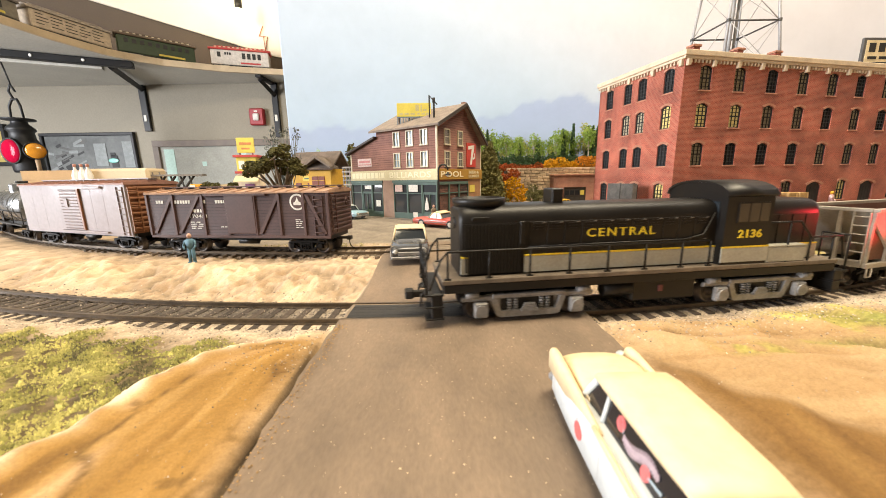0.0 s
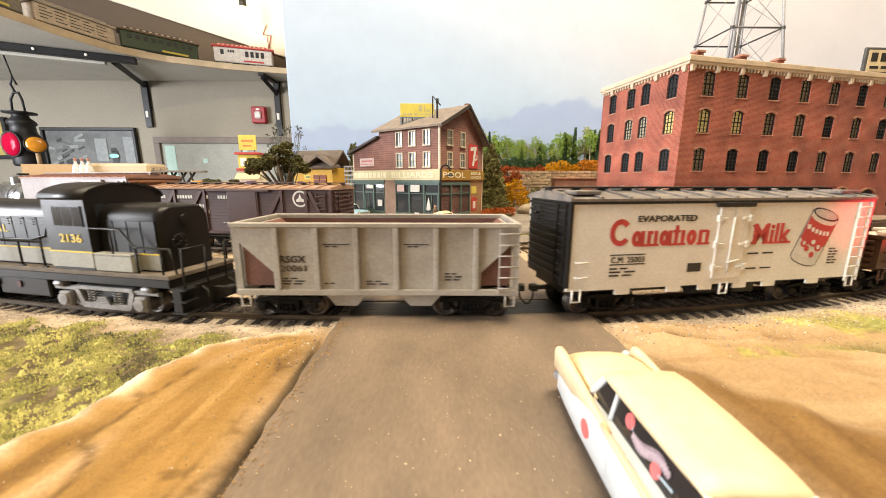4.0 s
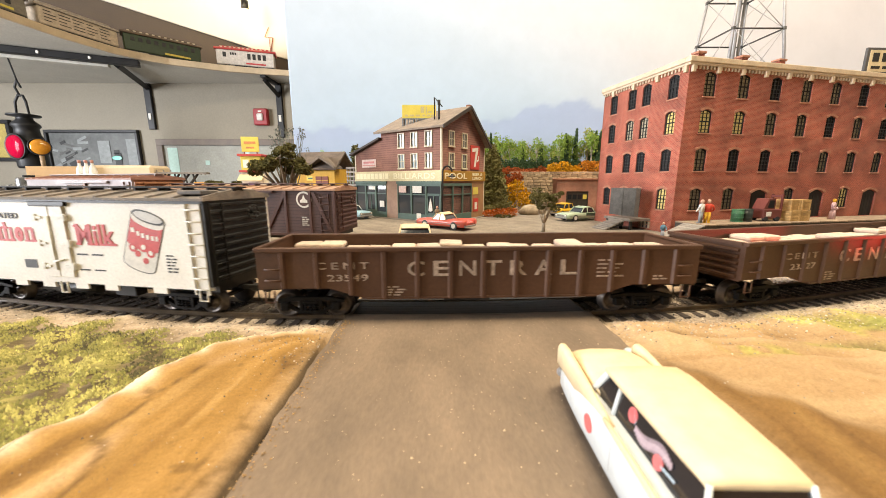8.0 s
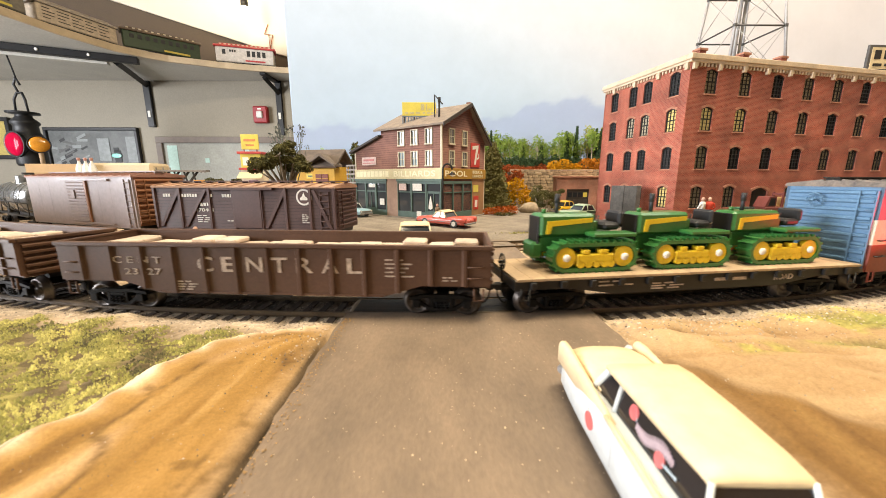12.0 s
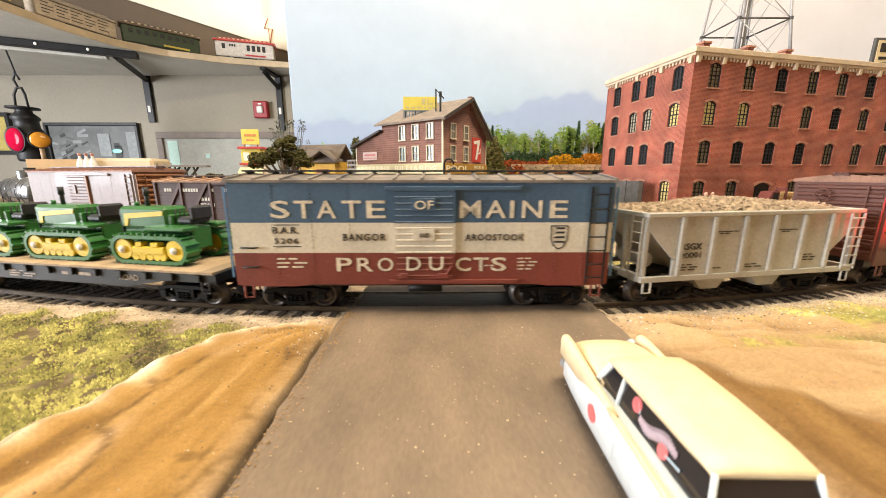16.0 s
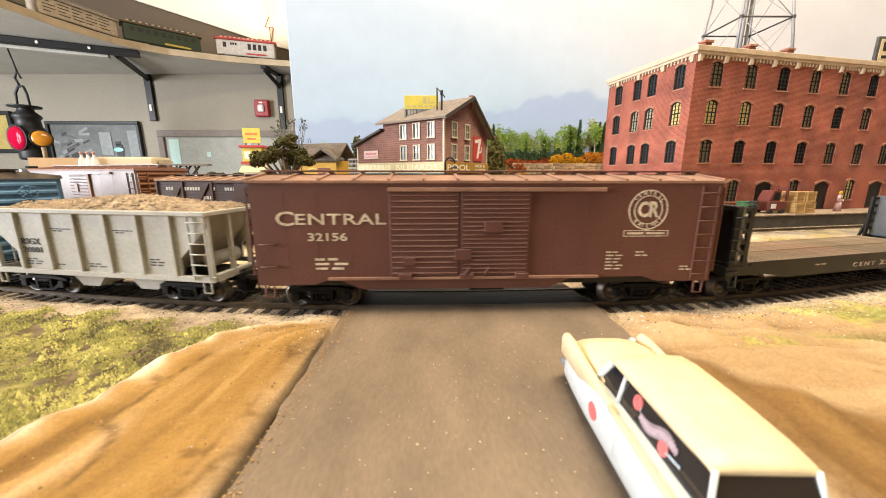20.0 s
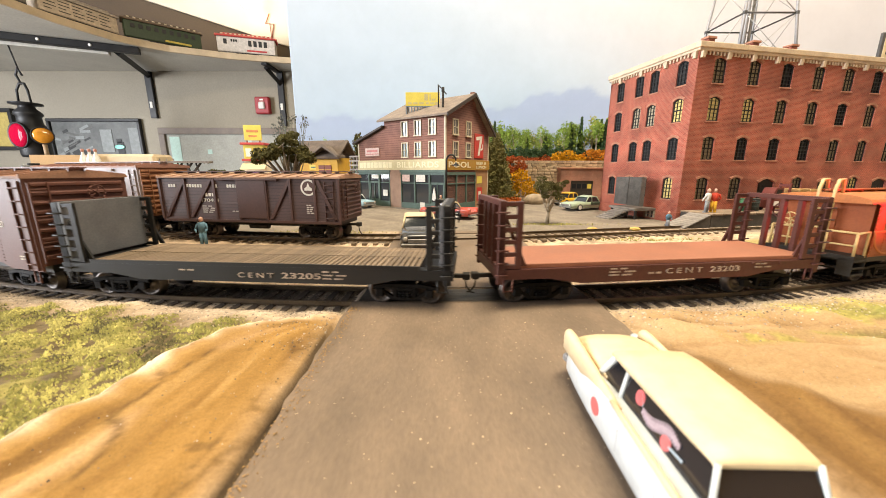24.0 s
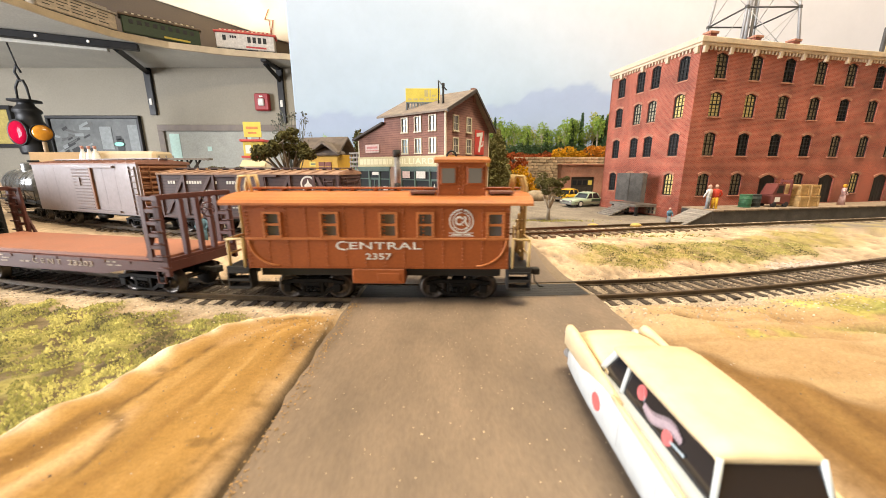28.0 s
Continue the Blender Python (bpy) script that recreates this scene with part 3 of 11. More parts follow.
def build_road():
    """The painted plaster road: a crowned slab up to the near rail, boards between the rails, and the far side into town."""
    m = mat("road_grey_brown", (0.215, 0.155, 0.106), 0.6, var=0.17, size=19, fine=0.9, bump=0.35, spec=0.4, tint=(0.165, 0.122, 0.086), stretch=(1.0, 0.42, 1.0))
    rng = random.Random(5)

    def strip(y0, y1, n, zf):
        g = G()
        rows = []
        cols = 40
        for i in range(n + 1):
            y = y0 + (y1 - y0) * i / n
            row = []
            for k in range(cols + 1):
                t = k / cols
                xl, xr = float(road_left(np.array(y))), float(road_right(np.array(y)))
                rag = (rng.random() - 0.5) * 1.2 if k in (0, cols) else 0
                # the road's ends follow the arc of the rails
                x = xl + (xr - xl) * t + rag
                row.append((x, y, zf(x, y)))
            rows.append(row)
        v = [p for r in rows for p in r]
        f = [(i * (cols + 1) + k, i * (cols + 1) + k + 1, (i + 1) * (cols + 1) + k + 1, (i + 1) * (cols + 1) + k) for i in range(n) for k in range(cols)]
        g.add(v, f, True)
        for i in range(n):
            for k, sgn in ((0, 1), (cols, -1)):
                a, b = rows[i][k], rows[i + 1][k]
                g.add([a, b, (b[0], b[1], b[2] - 3), (a[0], a[1], a[2] - 3)], [(0, 1, 2, 3)])
        return g

    def arc_y(x, off):
        return CY - math.sqrt((RAD + off) ** 2 - (x - CX) ** 2)

    g = strip(-330, 118, 110, lambda x, y: -0.05 + 0.25 * math.sin(x / 11) * math.cos(y / 31) * 0.5 - 0.35 * ((x - 12) / 48) ** 4)
    # the last rows run up to the near rail along its arc
    v, f = [], []
    for k in range(41):
        for j in range(4):
            x = float(road_left(np.array(118.0))) + (float(road_right(np.array(118.0))) - float(road_left(np.array(118.0)))) * k / 40
            y = 118 + (arc_y(x, 9.3) - 118) * j / 3
            v.append((x, y, -0.05 + 0.25 * math.sin(x / 11) * math.cos(y / 31) * 0.5 - 0.35 * ((x - 12) / 48) ** 4 * (1 - j / 3)))
    f = [(k * 4 + j, (k + 1) * 4 + j, (k + 1) * 4 + j + 1, k * 4 + j + 1) for k in range(40) for j in range(3)]
    g.add(v, f, True)
    tagged(new("road", g.mesh("road", m)), "worn grey-brown painted plaster road with pale specks", "road", kind="structure")
    v, f = [], []
    for k in range(41):
        for j in range(25):
            x = -32 + 84 * k / 40
            y0 = arc_y(x, -9.3)
            y = y0 + (262 - y0) * j / 24
            z = float(smooth(158, 214, np.array(y))) * (TOWN + 1.1) - 0.2
            v.append((x, y, z))
    f = [(k * 25 + j, (k + 1) * 25 + j, (k + 1) * 25 + j + 1, k * 25 + j + 1) for k in range(40) for j in range(24)]
    tagged(new("road", G().add(v, f, True).mesh("road", m)), "grey-brown road climbing from the crossing into town", "road", kind="structure")


build_road()


def build_track(name, line, zrail, rail_mat, tie_mat, label, gap=None, every=6.6):
    """Rails, spikes and ties along a centre line given as a function of distance."""
    s0, s1, f = line
    tr = thing(name, label, "railway track", kind="structure")

    def rail(off):
        prof = [(-0.55, 0), (0.55, 0), (0.55, -0.45), (0.2, -0.6), (0.2, -1.55), (0.95, -1.75), (0.95, -2.0), (-0.95, -2.0), (-0.95, -1.75), (-0.2, -1.55), (-0.2, -0.6), (-0.55, -0.45)]
        rings = []
        s = s0
        while s <= s1:
            x, y, a = f(s)
            nx, ny = math.sin(a), -math.cos(a)
            rings.append([(x + nx * (off + u), y + ny * (off + u), zrail + w) for u, w in prof])
            s += 8
        g = G().loft(rings, smooth=False)
        return g

    for off in (8.8, -8.8):
        part("rail", rail(off), rail_mat, tr)
    tie = G().box(-1.45, 1.45, -15, 15, -1.7, 0, 0.15)
    spike = G()
    for o in (8.8, -8.8):
        for e in (1.35, -1.35):
            spike.box(-0.7, 0.7, o + e - 0.4, o + e + 0.4, 0, 0.45)
    tie.join(spike)
    me = tie.mesh("tie", tie_mat)
    rng = random.Random(8)
    far = G()
    s = s0
    while s < s1:
        x, y, a = f(s)
        if not (gap and gap[0] < s < gap[1]):
            turn = a + radians(rng.uniform(-1.6, 1.6))
            if abs(x) < 430:
                part("tie", me, tie_mat, tr, at=lay(x, y, zrail - 1.95, 0, 0, math.degrees(turn)))
            else:
                far.join(tie, mmat(x, y, zrail - 1.95, 0, 0, math.degrees(turn)))
        s += every
    if far.v:
        tagged(part("far_ties", far, tie_mat, tr), kind="stuff")
    return tr


MAIN_TRACK = build_track("main_track", (-1950, 2000, track_pose), 0.0, RAIL, TIE, "curved main track with dark rails on weathered brown ties", gap=(-24, 72))
SIDE_LEN = np.concatenate([[0], np.cumsum(np.linalg.norm(np.diff(SIDE, axis=0), axis=1))])


def siding_pose(s):
    x, y = np.interp(s, SIDE_LEN, SIDE[:, 0]), np.interp(s, SIDE_LEN, SIDE[:, 1])
    x2, y2 = np.interp(s + 3, SIDE_LEN, SIDE[:, 0]), np.interp(s + 3, SIDE_LEN, SIDE[:, 1])
    x1, y1 = np.interp(s - 3, SIDE_LEN, SIDE[:, 0]), np.interp(s - 3, SIDE_LEN, SIDE[:, 1])
    return float(x), float(y), math.atan2(y2 - y1, x2 - x1)


def siding_at(x):
    """Distance along the siding where its x is given."""
    return float(np.interp(x, SIDE[:, 0], SIDE_LEN))


SIDE_TRACK = build_track("side_track", (6, float(SIDE_LEN[-1]) - 6, siding_pose), TOWN + 2.0, RAIL, TIE_TAN, "side track with weathered tan ties half buried in ballast", gap=(siding_at(-28), siding_at(52)), every=6.8)


def crossing_boards():
    """Dark boards between the rails where the road crosses."""
    m = mat("crossing_board", (0.03, 0.028, 0.026), 0.6, var=0.3, size=5, rand=0.2)
    ob = thing("crossing_deck", "dark weathered plank deck between the rails at the road crossing", "road crossing", kind="structure")
    for j, off in enumerate((-5.6, -2.8, 0.0, 2.8, 5.6)):
        g = G()
        rings = []
        for i in range(15):
            a = (-22 + 92 * i / 14) / RAD
            c, s = math.cos(a), math.sin(a)
            r = RAD + off
            ring = []
            for u, w in ((-1.33, -0.35), (1.33, -0.35), (1.33, -2.2), (-1.33, -2.2)):
                ring.append((CX + (r + u) * s, CY - (r + u) * c, w))
            rings.append(ring)
        part("plank", g.loft(rings, smooth=False), m, ob)
    m2 = mat("side_crossing_board", (0.24, 0.19, 0.14), 0.7, var=0.25, size=5, rand=0.15)
    s0, s1 = siding_at(-27), siding_at(51)
    ob2 = thing("crossing_deck", "grey-brown plank deck over the side track", "road crossing", kind="structure")
    for off in (-5.4, 0.0, 5.4):
        rings = []
        for i in range(13):
            x, y, a = siding_pose(s0 + (s1 - s0) * i / 12)
            nx, ny = math.sin(a), -math.cos(a)
            rings.append([(x + nx * (off + u), y + ny * (off + u), TOWN + 1.7 + w) for u, w in ((-2.5, 0), (2.5, 0), (2.5, -2), (-2.5, -2))])
        part("plank", G().loft(rings, smooth=False), m2, ob2)


crossing_boards()


def scatter():
    """Loose ballast, grass and specks as real pieces too many to count."""
    rng = np.random.default_rng(11)

    def rock(g, x, y, z, r, flat=0.6, soft=False):
        k = len(g.v)
        a0 = rng.random() * 6.28
        pts = []
        for i in range(5):
            a = a0 + i * 1.2566
            rr = r * (0.7 + 0.5 * rng.random())
            pts.append((x + rr * math.cos(a), y + rr * math.sin(a), z - 0.25 * r))
        pts.append((x + r * 0.3 * (rng.random() - 0.5), y + r * 0.3 * (rng.random() - 0.5), z + r * flat * (0.7 + 0.6 * rng.random())))
        g.add(pts, [(i, (i + 1) % 5, 5) for i in range(5)], soft)

    light = mat("ballast_stone", (0.44, 0.36, 0.28), 0.9, var=0.45, size=1.6, fine=0.5, island=0.4)
    dark = mat("dark_ballast_stone", (0.12, 0.10, 0.085), 0.9, var=0.5, size=1.6, fine=0.5, island=0.5)
    ga, gb = G(), G()
    for i in range(9000):
        s = rng.uniform(-260, 260)
        off = rng.normal(19, 7.5) * (1 if rng.random() < 0.72 else -1)
        a = s / RAD
        r = RAD + off
        x, y = CX + r * math.sin(a), CY - r * math.cos(a)
        if -38 < x < 63 or abs(off) < 10.5 and rng.random() < 0.5:
            continue
        inside = abs(off) < 14
        rock(gb if (inside and rng.random() < 0.7) or rng.random() < 0.12 else ga, x, y, height(x, y), rng.uniform(0.25, 0.62))
    for i in range(3500):
        s = rng.uniform(-240, 250)
        off = rng.uniform(-7.5, 7.5)
        a = s / RAD
        x, y = CX + (RAD + off) * math.sin(a), CY - (RAD + off) * math.cos(a)
        if -36 < x < 61:
            continue
        rock(gb if rng.random() < (0.9 if x < -30 else 0.4) else ga, x, y, -2.0, rng.uniform(0.25, 0.5))
    for i in range(3200):
        s = rng.uniform(siding_at(-330), siding_at(420))
        x, y, a = siding_pose(s)
        off = rng.normal(0, 9)
        x, y = x + math.sin(a) * off, y - math.cos(a) * off
        if -32 < x < 54:
            continue
        rock(ga if rng.random() < 0.8 else gb, x, y, height(x, y), rng.uniform(0.25, 0.5))
    # stones and crumbs on the bank beside the sedan
    for i in range(1100):
        x, y = rng.uniform(66, 260), 96 + 50 * rng.random() ** 0.6
        rock(ga if rng.random() < 0.7 else gb, x, y, height(x, y), rng.uniform(0.15, 0.4) * (1 if rng.random() < 0.94 else 2.4))
    for i in range(500):
        x, y = rng.uniform(-60, -38), rng.uniform(90, 132)
        rock(ga if rng.random() < 0.5 else gb, x, y, height(x, y), rng.uniform(0.12, 0.35))
    for i in range(170):
        y = rng.uniform(25, 98)
        x = rng.uniform(float(np.interp(y, [0, 53, 114], [-98, -72, -34])), -39)
        rock(gb if rng.random() < 0.6 else ga, x, y, height(x, y), rng.uniform(0.1, 0.28))
    # stray crumbs over the sandy ground
    for i in range(3000):
        x, y = rng.uniform(-300, 320), rng.uniform(60, 330)
        if -37 < x < 62 or (x < -34 and y < 118):
            continue
        rock(ga if rng.random() < 0.75 else gb, x, y, height(x, y), rng.uniform(0.15, 0.42))
    tagged(new("ballast", ga.mesh("ballast", light)), "loose tan ballast stones along the tracks", "ballast", kind="stuff")
    tagged(new("ballast", gb.mesh("ballast", dark)), "dark cinders among the ballast", "ballast", kind="stuff")
    # pale heap beside the main track
    gp = G()
    for i in range(700):
        a, r = rng.random() * 6.28, rng.random() ** 0.5
        x, y = 208 + 34 * r * math.cos(a), 186 + 9 * r * math.sin(a) + 4 * r * math.cos(a)
        rock(gp, x, y, height(x, y) + 1.4 * (1 - r), rng.uniform(0.4, 0.9))
    tagged(new("gravel_heap", gp.mesh("gravel_heap", mat("pale_gravel", (0.55, 0.47, 0.42), 0.9, var=0.3, size=2))), "low heap of pale grey gravel", "gravel", kind="stuff")
    # grass: short tufts and crumbs of ground foam on dark soil
    greens = [mat("foam_green", (0.215, 0.20, 0.055), 0.95, var=0.3, size=4, fine=0.6, island=0.35), mat("foam_straw", (0.36, 0.325, 0.10), 0.95, var=0.3, size=4, fine=0.6, island=0.35), mat("foam_dark", (0.085, 0.075, 0.03), 0.95, var=0.5, size=4, fine=0.6, island=0.4)]
    gg = [G(), G(), G()]
    for k, area, count, r0, r1 in (("gl", (-230, -40, 18, 128), 120000, 0.18, 0.52), ("grass_r", (66, 260, 150, 225), 30000, 0.16, 0.4)):
        x, y = rng.uniform(area[0], area[1], count), rng.uniform(area[2], area[3], count)
        i = np.clip(np.searchsorted(LAND["Y"][:, 0], y), 0, LAND["z"].shape[0] - 1)
        j = np.clip(np.searchsorted(LAND["X"][0], x), 0, LAND["z"].shape[1] - 1)
        patch = 0.3 * wobble(x, y, 8.0, 5.0) + 0.8 * lumps(x, y, 2.1, 51)
        keep = (LAND[k][i, j] > 0.25 + 0.5 * rng.random(count)) & (patch + 0.4 * rng.random(count) > -0.06)
        x, y, z = x[keep], y[keep], LAND["z"][i, j][keep]
        pick = 0.8 * wobble(x, y, 9.0, 2.0) + 0.6 * lumps(x, y, 5.0, 52) + rng.normal(0, 0.22, len(x))
        r = rng.uniform(r0, r1, len(x)) * np.where(rng.random(len(x)) < 0.03, 1.9, 1.0)
        tall = rng.uniform(0.7, 1.9, len(x))
        turn = rng.random(len(x)) * 6.283
        rr = r[:, None] * rng.uniform(0.65, 1.2, (len(x), 5))
        ang = turn[:, None] + np.arange(5) * 1.2566
        pts = np.empty((len(x), 6, 3))
        pts[:, :5, 0], pts[:, :5, 1], pts[:, :5, 2] = x[:, None] + rr * np.cos(ang), y[:, None] + rr * np.sin(ang), (z - 0.25 * r)[:, None]
        pts[:, 5, 0], pts[:, 5, 1], pts[:, 5, 2] = x + r * rng.normal(0, 0.4, len(x)), y + r * rng.normal(0, 0.4, len(x)), z + r * tall
        for g, sel in zip(gg, ((pick <= 0.28) & (pick > -0.5), pick > 0.28, pick <= -0.5)):
            q = pts[sel]
            base = (np.arange(len(q)) * 6)[:, None, None]
            f = base + np.array([[n_, (n_ + 1) % 5, 5] for n_ in range(5)])[None]
            g.add([tuple(p) for p in q.reshape(-1, 3).tolist()], [tuple(t) for t in f.reshape(-1, 3).tolist()], True)
    # a fringe of weeds in the yard and along the siding
    for cx, cy, rx, ry, n in ((95, 302, 34, 5, 500), (-90, 262, 40, 5, 300), (140, 238, 40, 6, 250)):
        for i in range(n):
            x, y = rng.normal(cx, rx * 0.5), rng.normal(cy, ry * 0.5)
            rock(gg[rng.integers(0, 2)], x, y, height(x, y), rng.uniform(0.3, 0.8), flat=1.2)
    for g, m, lab in zip(gg, greens, ("olive green ground foam grass", "straw-coloured ground foam grass", "dark clumps in the grass")):
        tagged(new("grass", g.mesh("grass", m)), lab, "grass", kind="stuff")
    specks = G()
    for i in range(420):
        x, y = rng.uniform(-33, 60), rng.uniform(35, 124)
        rock(specks, x, y, 0.02, rng.uniform(0.07, 0.2) * (1 if rng.random() < 0.9 else 1.8), flat=0.35)
    dust = G()
    for i in range(420):
        x, y = -34.4 + abs(rng.normal(0, 1.5)), 124 - 80 * rng.random() ** 1.4
        rock(dust, x, y, 0.0, rng.uniform(0.08, 0.3), flat=0.4)
    tagged(new("road_grit", dust.mesh("road_grit", mat("ochre_crumbs", (0.36, 0.22, 0.09), 0.9, var=0.3, size=3, island=0.3))), "ochre crumbs along the road's broken edge", "grit", kind="stuff")
    tagged(new("road_grit", specks.mesh("road_grit", mat("pale_grit", (0.55, 0.43, 0.28), 0.9, var=0.3, size=3))), "pale grit scattered on the road", "grit", kind="stuff")


scatter()


def build_backdrop():
    """The painted sky board behind the town: pale sky, hazy hills and a band of far woods, curved forward at its right."""
    n, mrows = 260, 110
    X0, X1, ZT = -318.0, 1900.0, 760.0
    v, col = [], []
    for i in range(n + 1):
        t = i / n
        x = X0 + (X1 - X0) * t ** 1.25
        y = 800.0 + 18 * math.sin(t * 3.0) - 500 * max(0, (x - 900) / 1000) ** 2
        for j in range(mrows + 1):
            z = TOWN - 3 + (ZT - TOWN) * (j / mrows) ** 1.35
            v.append((x, y, z))
            warm = float(smooth(100, 620, np.array(x * 0.75 + z * 0.55)))
            cool = float(smooth(520, 90, np.array(z))) * (1 - 0.75 * float(smooth(150, 700, np.array(x))))
            c = np.array([0.71, 0.82, 0.98]) * (1 - warm) + np.array([0.84, 0.80, 0.82]) * warm
            c = c * (1 - 0.75 * cool) + np.array([0.58, 0.77, 1.0]) * 0.75 * cool
            cl = math.sin(x / 90 + 2 * math.sin(z / 60)) * math.sin(z / 45 + x / 200)
            c = c * (1 + 0.025 * cl) * (0.60 + 0.05 * warm)
            for base, amp, wid, mid, colr, k in ((205, 60, 150, 285, (0.30, 0.365, 0.55), 0.8), (160, 22, 90, 150, (0.27, 0.36, 0.53), 0.8), (150, 16, 60, 420, (0.28, 0.34, 0.48), 0.8), (120, 26, 130, -230, (0.31, 0.45, 0.58), 0.6)):
                ridge = base - 40 + amp * math.exp(-((x - mid) / wid) ** 2) + 5 * math.sin(x / 17.0 + mid) + 3 * math.sin(x / 7.0)
                q = float(smooth(4, -6, np.array(z - ridge))) * k * (0.55 + 0.45 * float(smooth(60, 200, np.array(z))))
                c = c * (1 - q) + np.array(colr) * q
            wood = 88 + 9 * math.sin(x / 11.0) + 7 * math.sin(x / 4.3 + 1) + 5 * math.sin(x / 2.1)
            q = float(smooth(5, -5, np.array(z - wood))) * (0.55 if x < 0 else 0.8)
            c = c * (1 - q) + np.array([0.20, 0.33, 0.22]) * q
            col.append((*np.clip(c, 0, 0.92), 1))
    f = [(i * (mrows + 1) + j, (i + 1) * (mrows + 1) + j, (i + 1) * (mrows + 1) + j + 1, i * (mrows + 1) + j + 1) for i in range(n) for j in range(mrows)]
    k = len(v)
    back = [(x, y + 9, z) for x, y, z in v]
    v2 = v + back
    f2 = f + [tuple(k + q for q in reversed(t)) for t in f]
    for j in range(mrows):
        f2.append((j, j + 1, k + j + 1, k + j))
    top = [i * (mrows + 1) + mrows for i in range(n + 1)]
    f2 += [(top[i], top[i + 1], k + top[i + 1], k + top[i]) for i in range(n)]
    me = bpy.data.meshes.new("backdrop")
    me.from_pydata([(x * MM, y * MM, z * MM) for x, y, z in v2], [], f2)
    me.polygons.foreach_set("use_smooth", np.ones(len(f2), bool))
    at = me.color_attributes.new("paint", "FLOAT_COLOR", "POINT")
    at.data.foreach_set("color", np.array(col + col, np.float32).ravel())
    me.materials.append(painted("painted_sky", rough=0.8, fine=40, bump=0.0, var=0.03))
    tagged(new("backdrop", me), "painted sky board with hazy blue hills and far woods", "backdrop", kind="structure")


build_backdrop()


def build_room():
    wall = mat("wall_paint", (0.285, 0.255, 0.20), 0.8, var=0.05, size=300, fine=6, bump=0.1)
    dim = mat("ceiling_paint", (0.27, 0.225, 0.17), 0.85, var=0.06, size=300, fine=8)
    bench = mat("bench_wood", (0.30, 0.22, 0.14), 0.7, var=0.2, size=60)
    carpet = mat("floor_grey", (0.16, 0.15, 0.14), 0.9, var=0.2, size=80, fine=5)

    def slab(name, x0, x1, y0, y1, z0, z1, m, label, cat):
        return tagged(new(name, G().box(x0, x1, y0, y1, z0, z1).mesh(name, m)), label, cat, kind="structure")

    slab("floor", -3300, 2700, -2600, 2400, -1160, -1100, carpet, "grey room floor", "floor")
    slab("ceiling", -3300, 2700, -2600, 2400, 1400, 1460, dim, "beige room ceiling", "ceiling")
    slab("wall_north", -3300, 2700, 2210, 2290, -1100, 1400, wall, "off-white plaster wall behind the layout", "wall")
    slab("wall_east", 2600, 2680, -2500, 2210, -1100, 1400, wall, "off-white plaster wall", "wall")
    slab("wall_south", -3200, 2600, -2580, -2500, -1100, 1400, wall, "off-white plaster wall", "wall")
    for n, (y0, y1, z0, z1) in enumerate(((-2500, -1350, -1100, 1400), (1150, 2210, -1100, 1400), (-1350, 1150, -1100, -450), (-1350, 1150, 1050, 1400))):
        slab("wall_west", -3280, -3200, y0, y1, z0, z1, wall, "off-white plaster wall with a window opening", "wall")
    g = G()
    for z in (-450, 280, 1010):
        g.box(-3270, -3202, -1350, 1150, z, z + 40)
    for y in (-1350, -120, 1110):
        g.box(-3270, -3202, y, y + 40, -410, 1010)
    win = thing("window_1", "white-framed daylit window", "window", kind="structure")
    part("window_frame", g, mat("window_white", (0.75, 0.74, 0.71), 0.5), win)
    # the benchwork that carries the layout
    slab("bench", -2250, 2250, -338, 1140, -120, -8, bench, "wooden layout benchwork", "bench")
    for x in (-2100, 0, 2100):
        for y in (-250, 1050):
            slab("bench_leg", x - 45, x + 45, y - 45, y + 45, -1100, -120, bench, "wooden bench leg", "bench leg")


build_room()


# ---- the brick factory ----
LIMESTONE = mat("cornice_cream", (0.62, 0.50, 0.36), 0.8, var=0.15, size=8)
LINTEL = mat("brick_arch", (0.42, 0.20, 0.13), 0.8, var=0.25, size=3)
WINDOW_BLACK = mat("sash_black", (0.016, 0.016, 0.016), 0.5)
# glow and cream colour in the factory panes stand in for lit rooms
LIT = glow("lit_pane", (0.60, 0.46, 0.17), 0.28)
PANE = glass("factory_pane", (0.04, 0.04, 0.04), 0.15)
PANE_LIGHT = mat("pale_pane", (0.42, 0.37, 0.26), 0.5, var=0.2, size=2)
CONCRETE = mat("dock_concrete", (0.085, 0.075, 0.065), 0.85, var=0.35, size=10)
DOCK_WOOD = mat("dock_planks", (0.27, 0.20, 0.14), 0.8, var=0.3, size=6, rand=0.15)
GREY_WOOD = mat("grey_boards", (0.24, 0.215, 0.19), 0.85, var=0.25, size=5, rand=0.15)


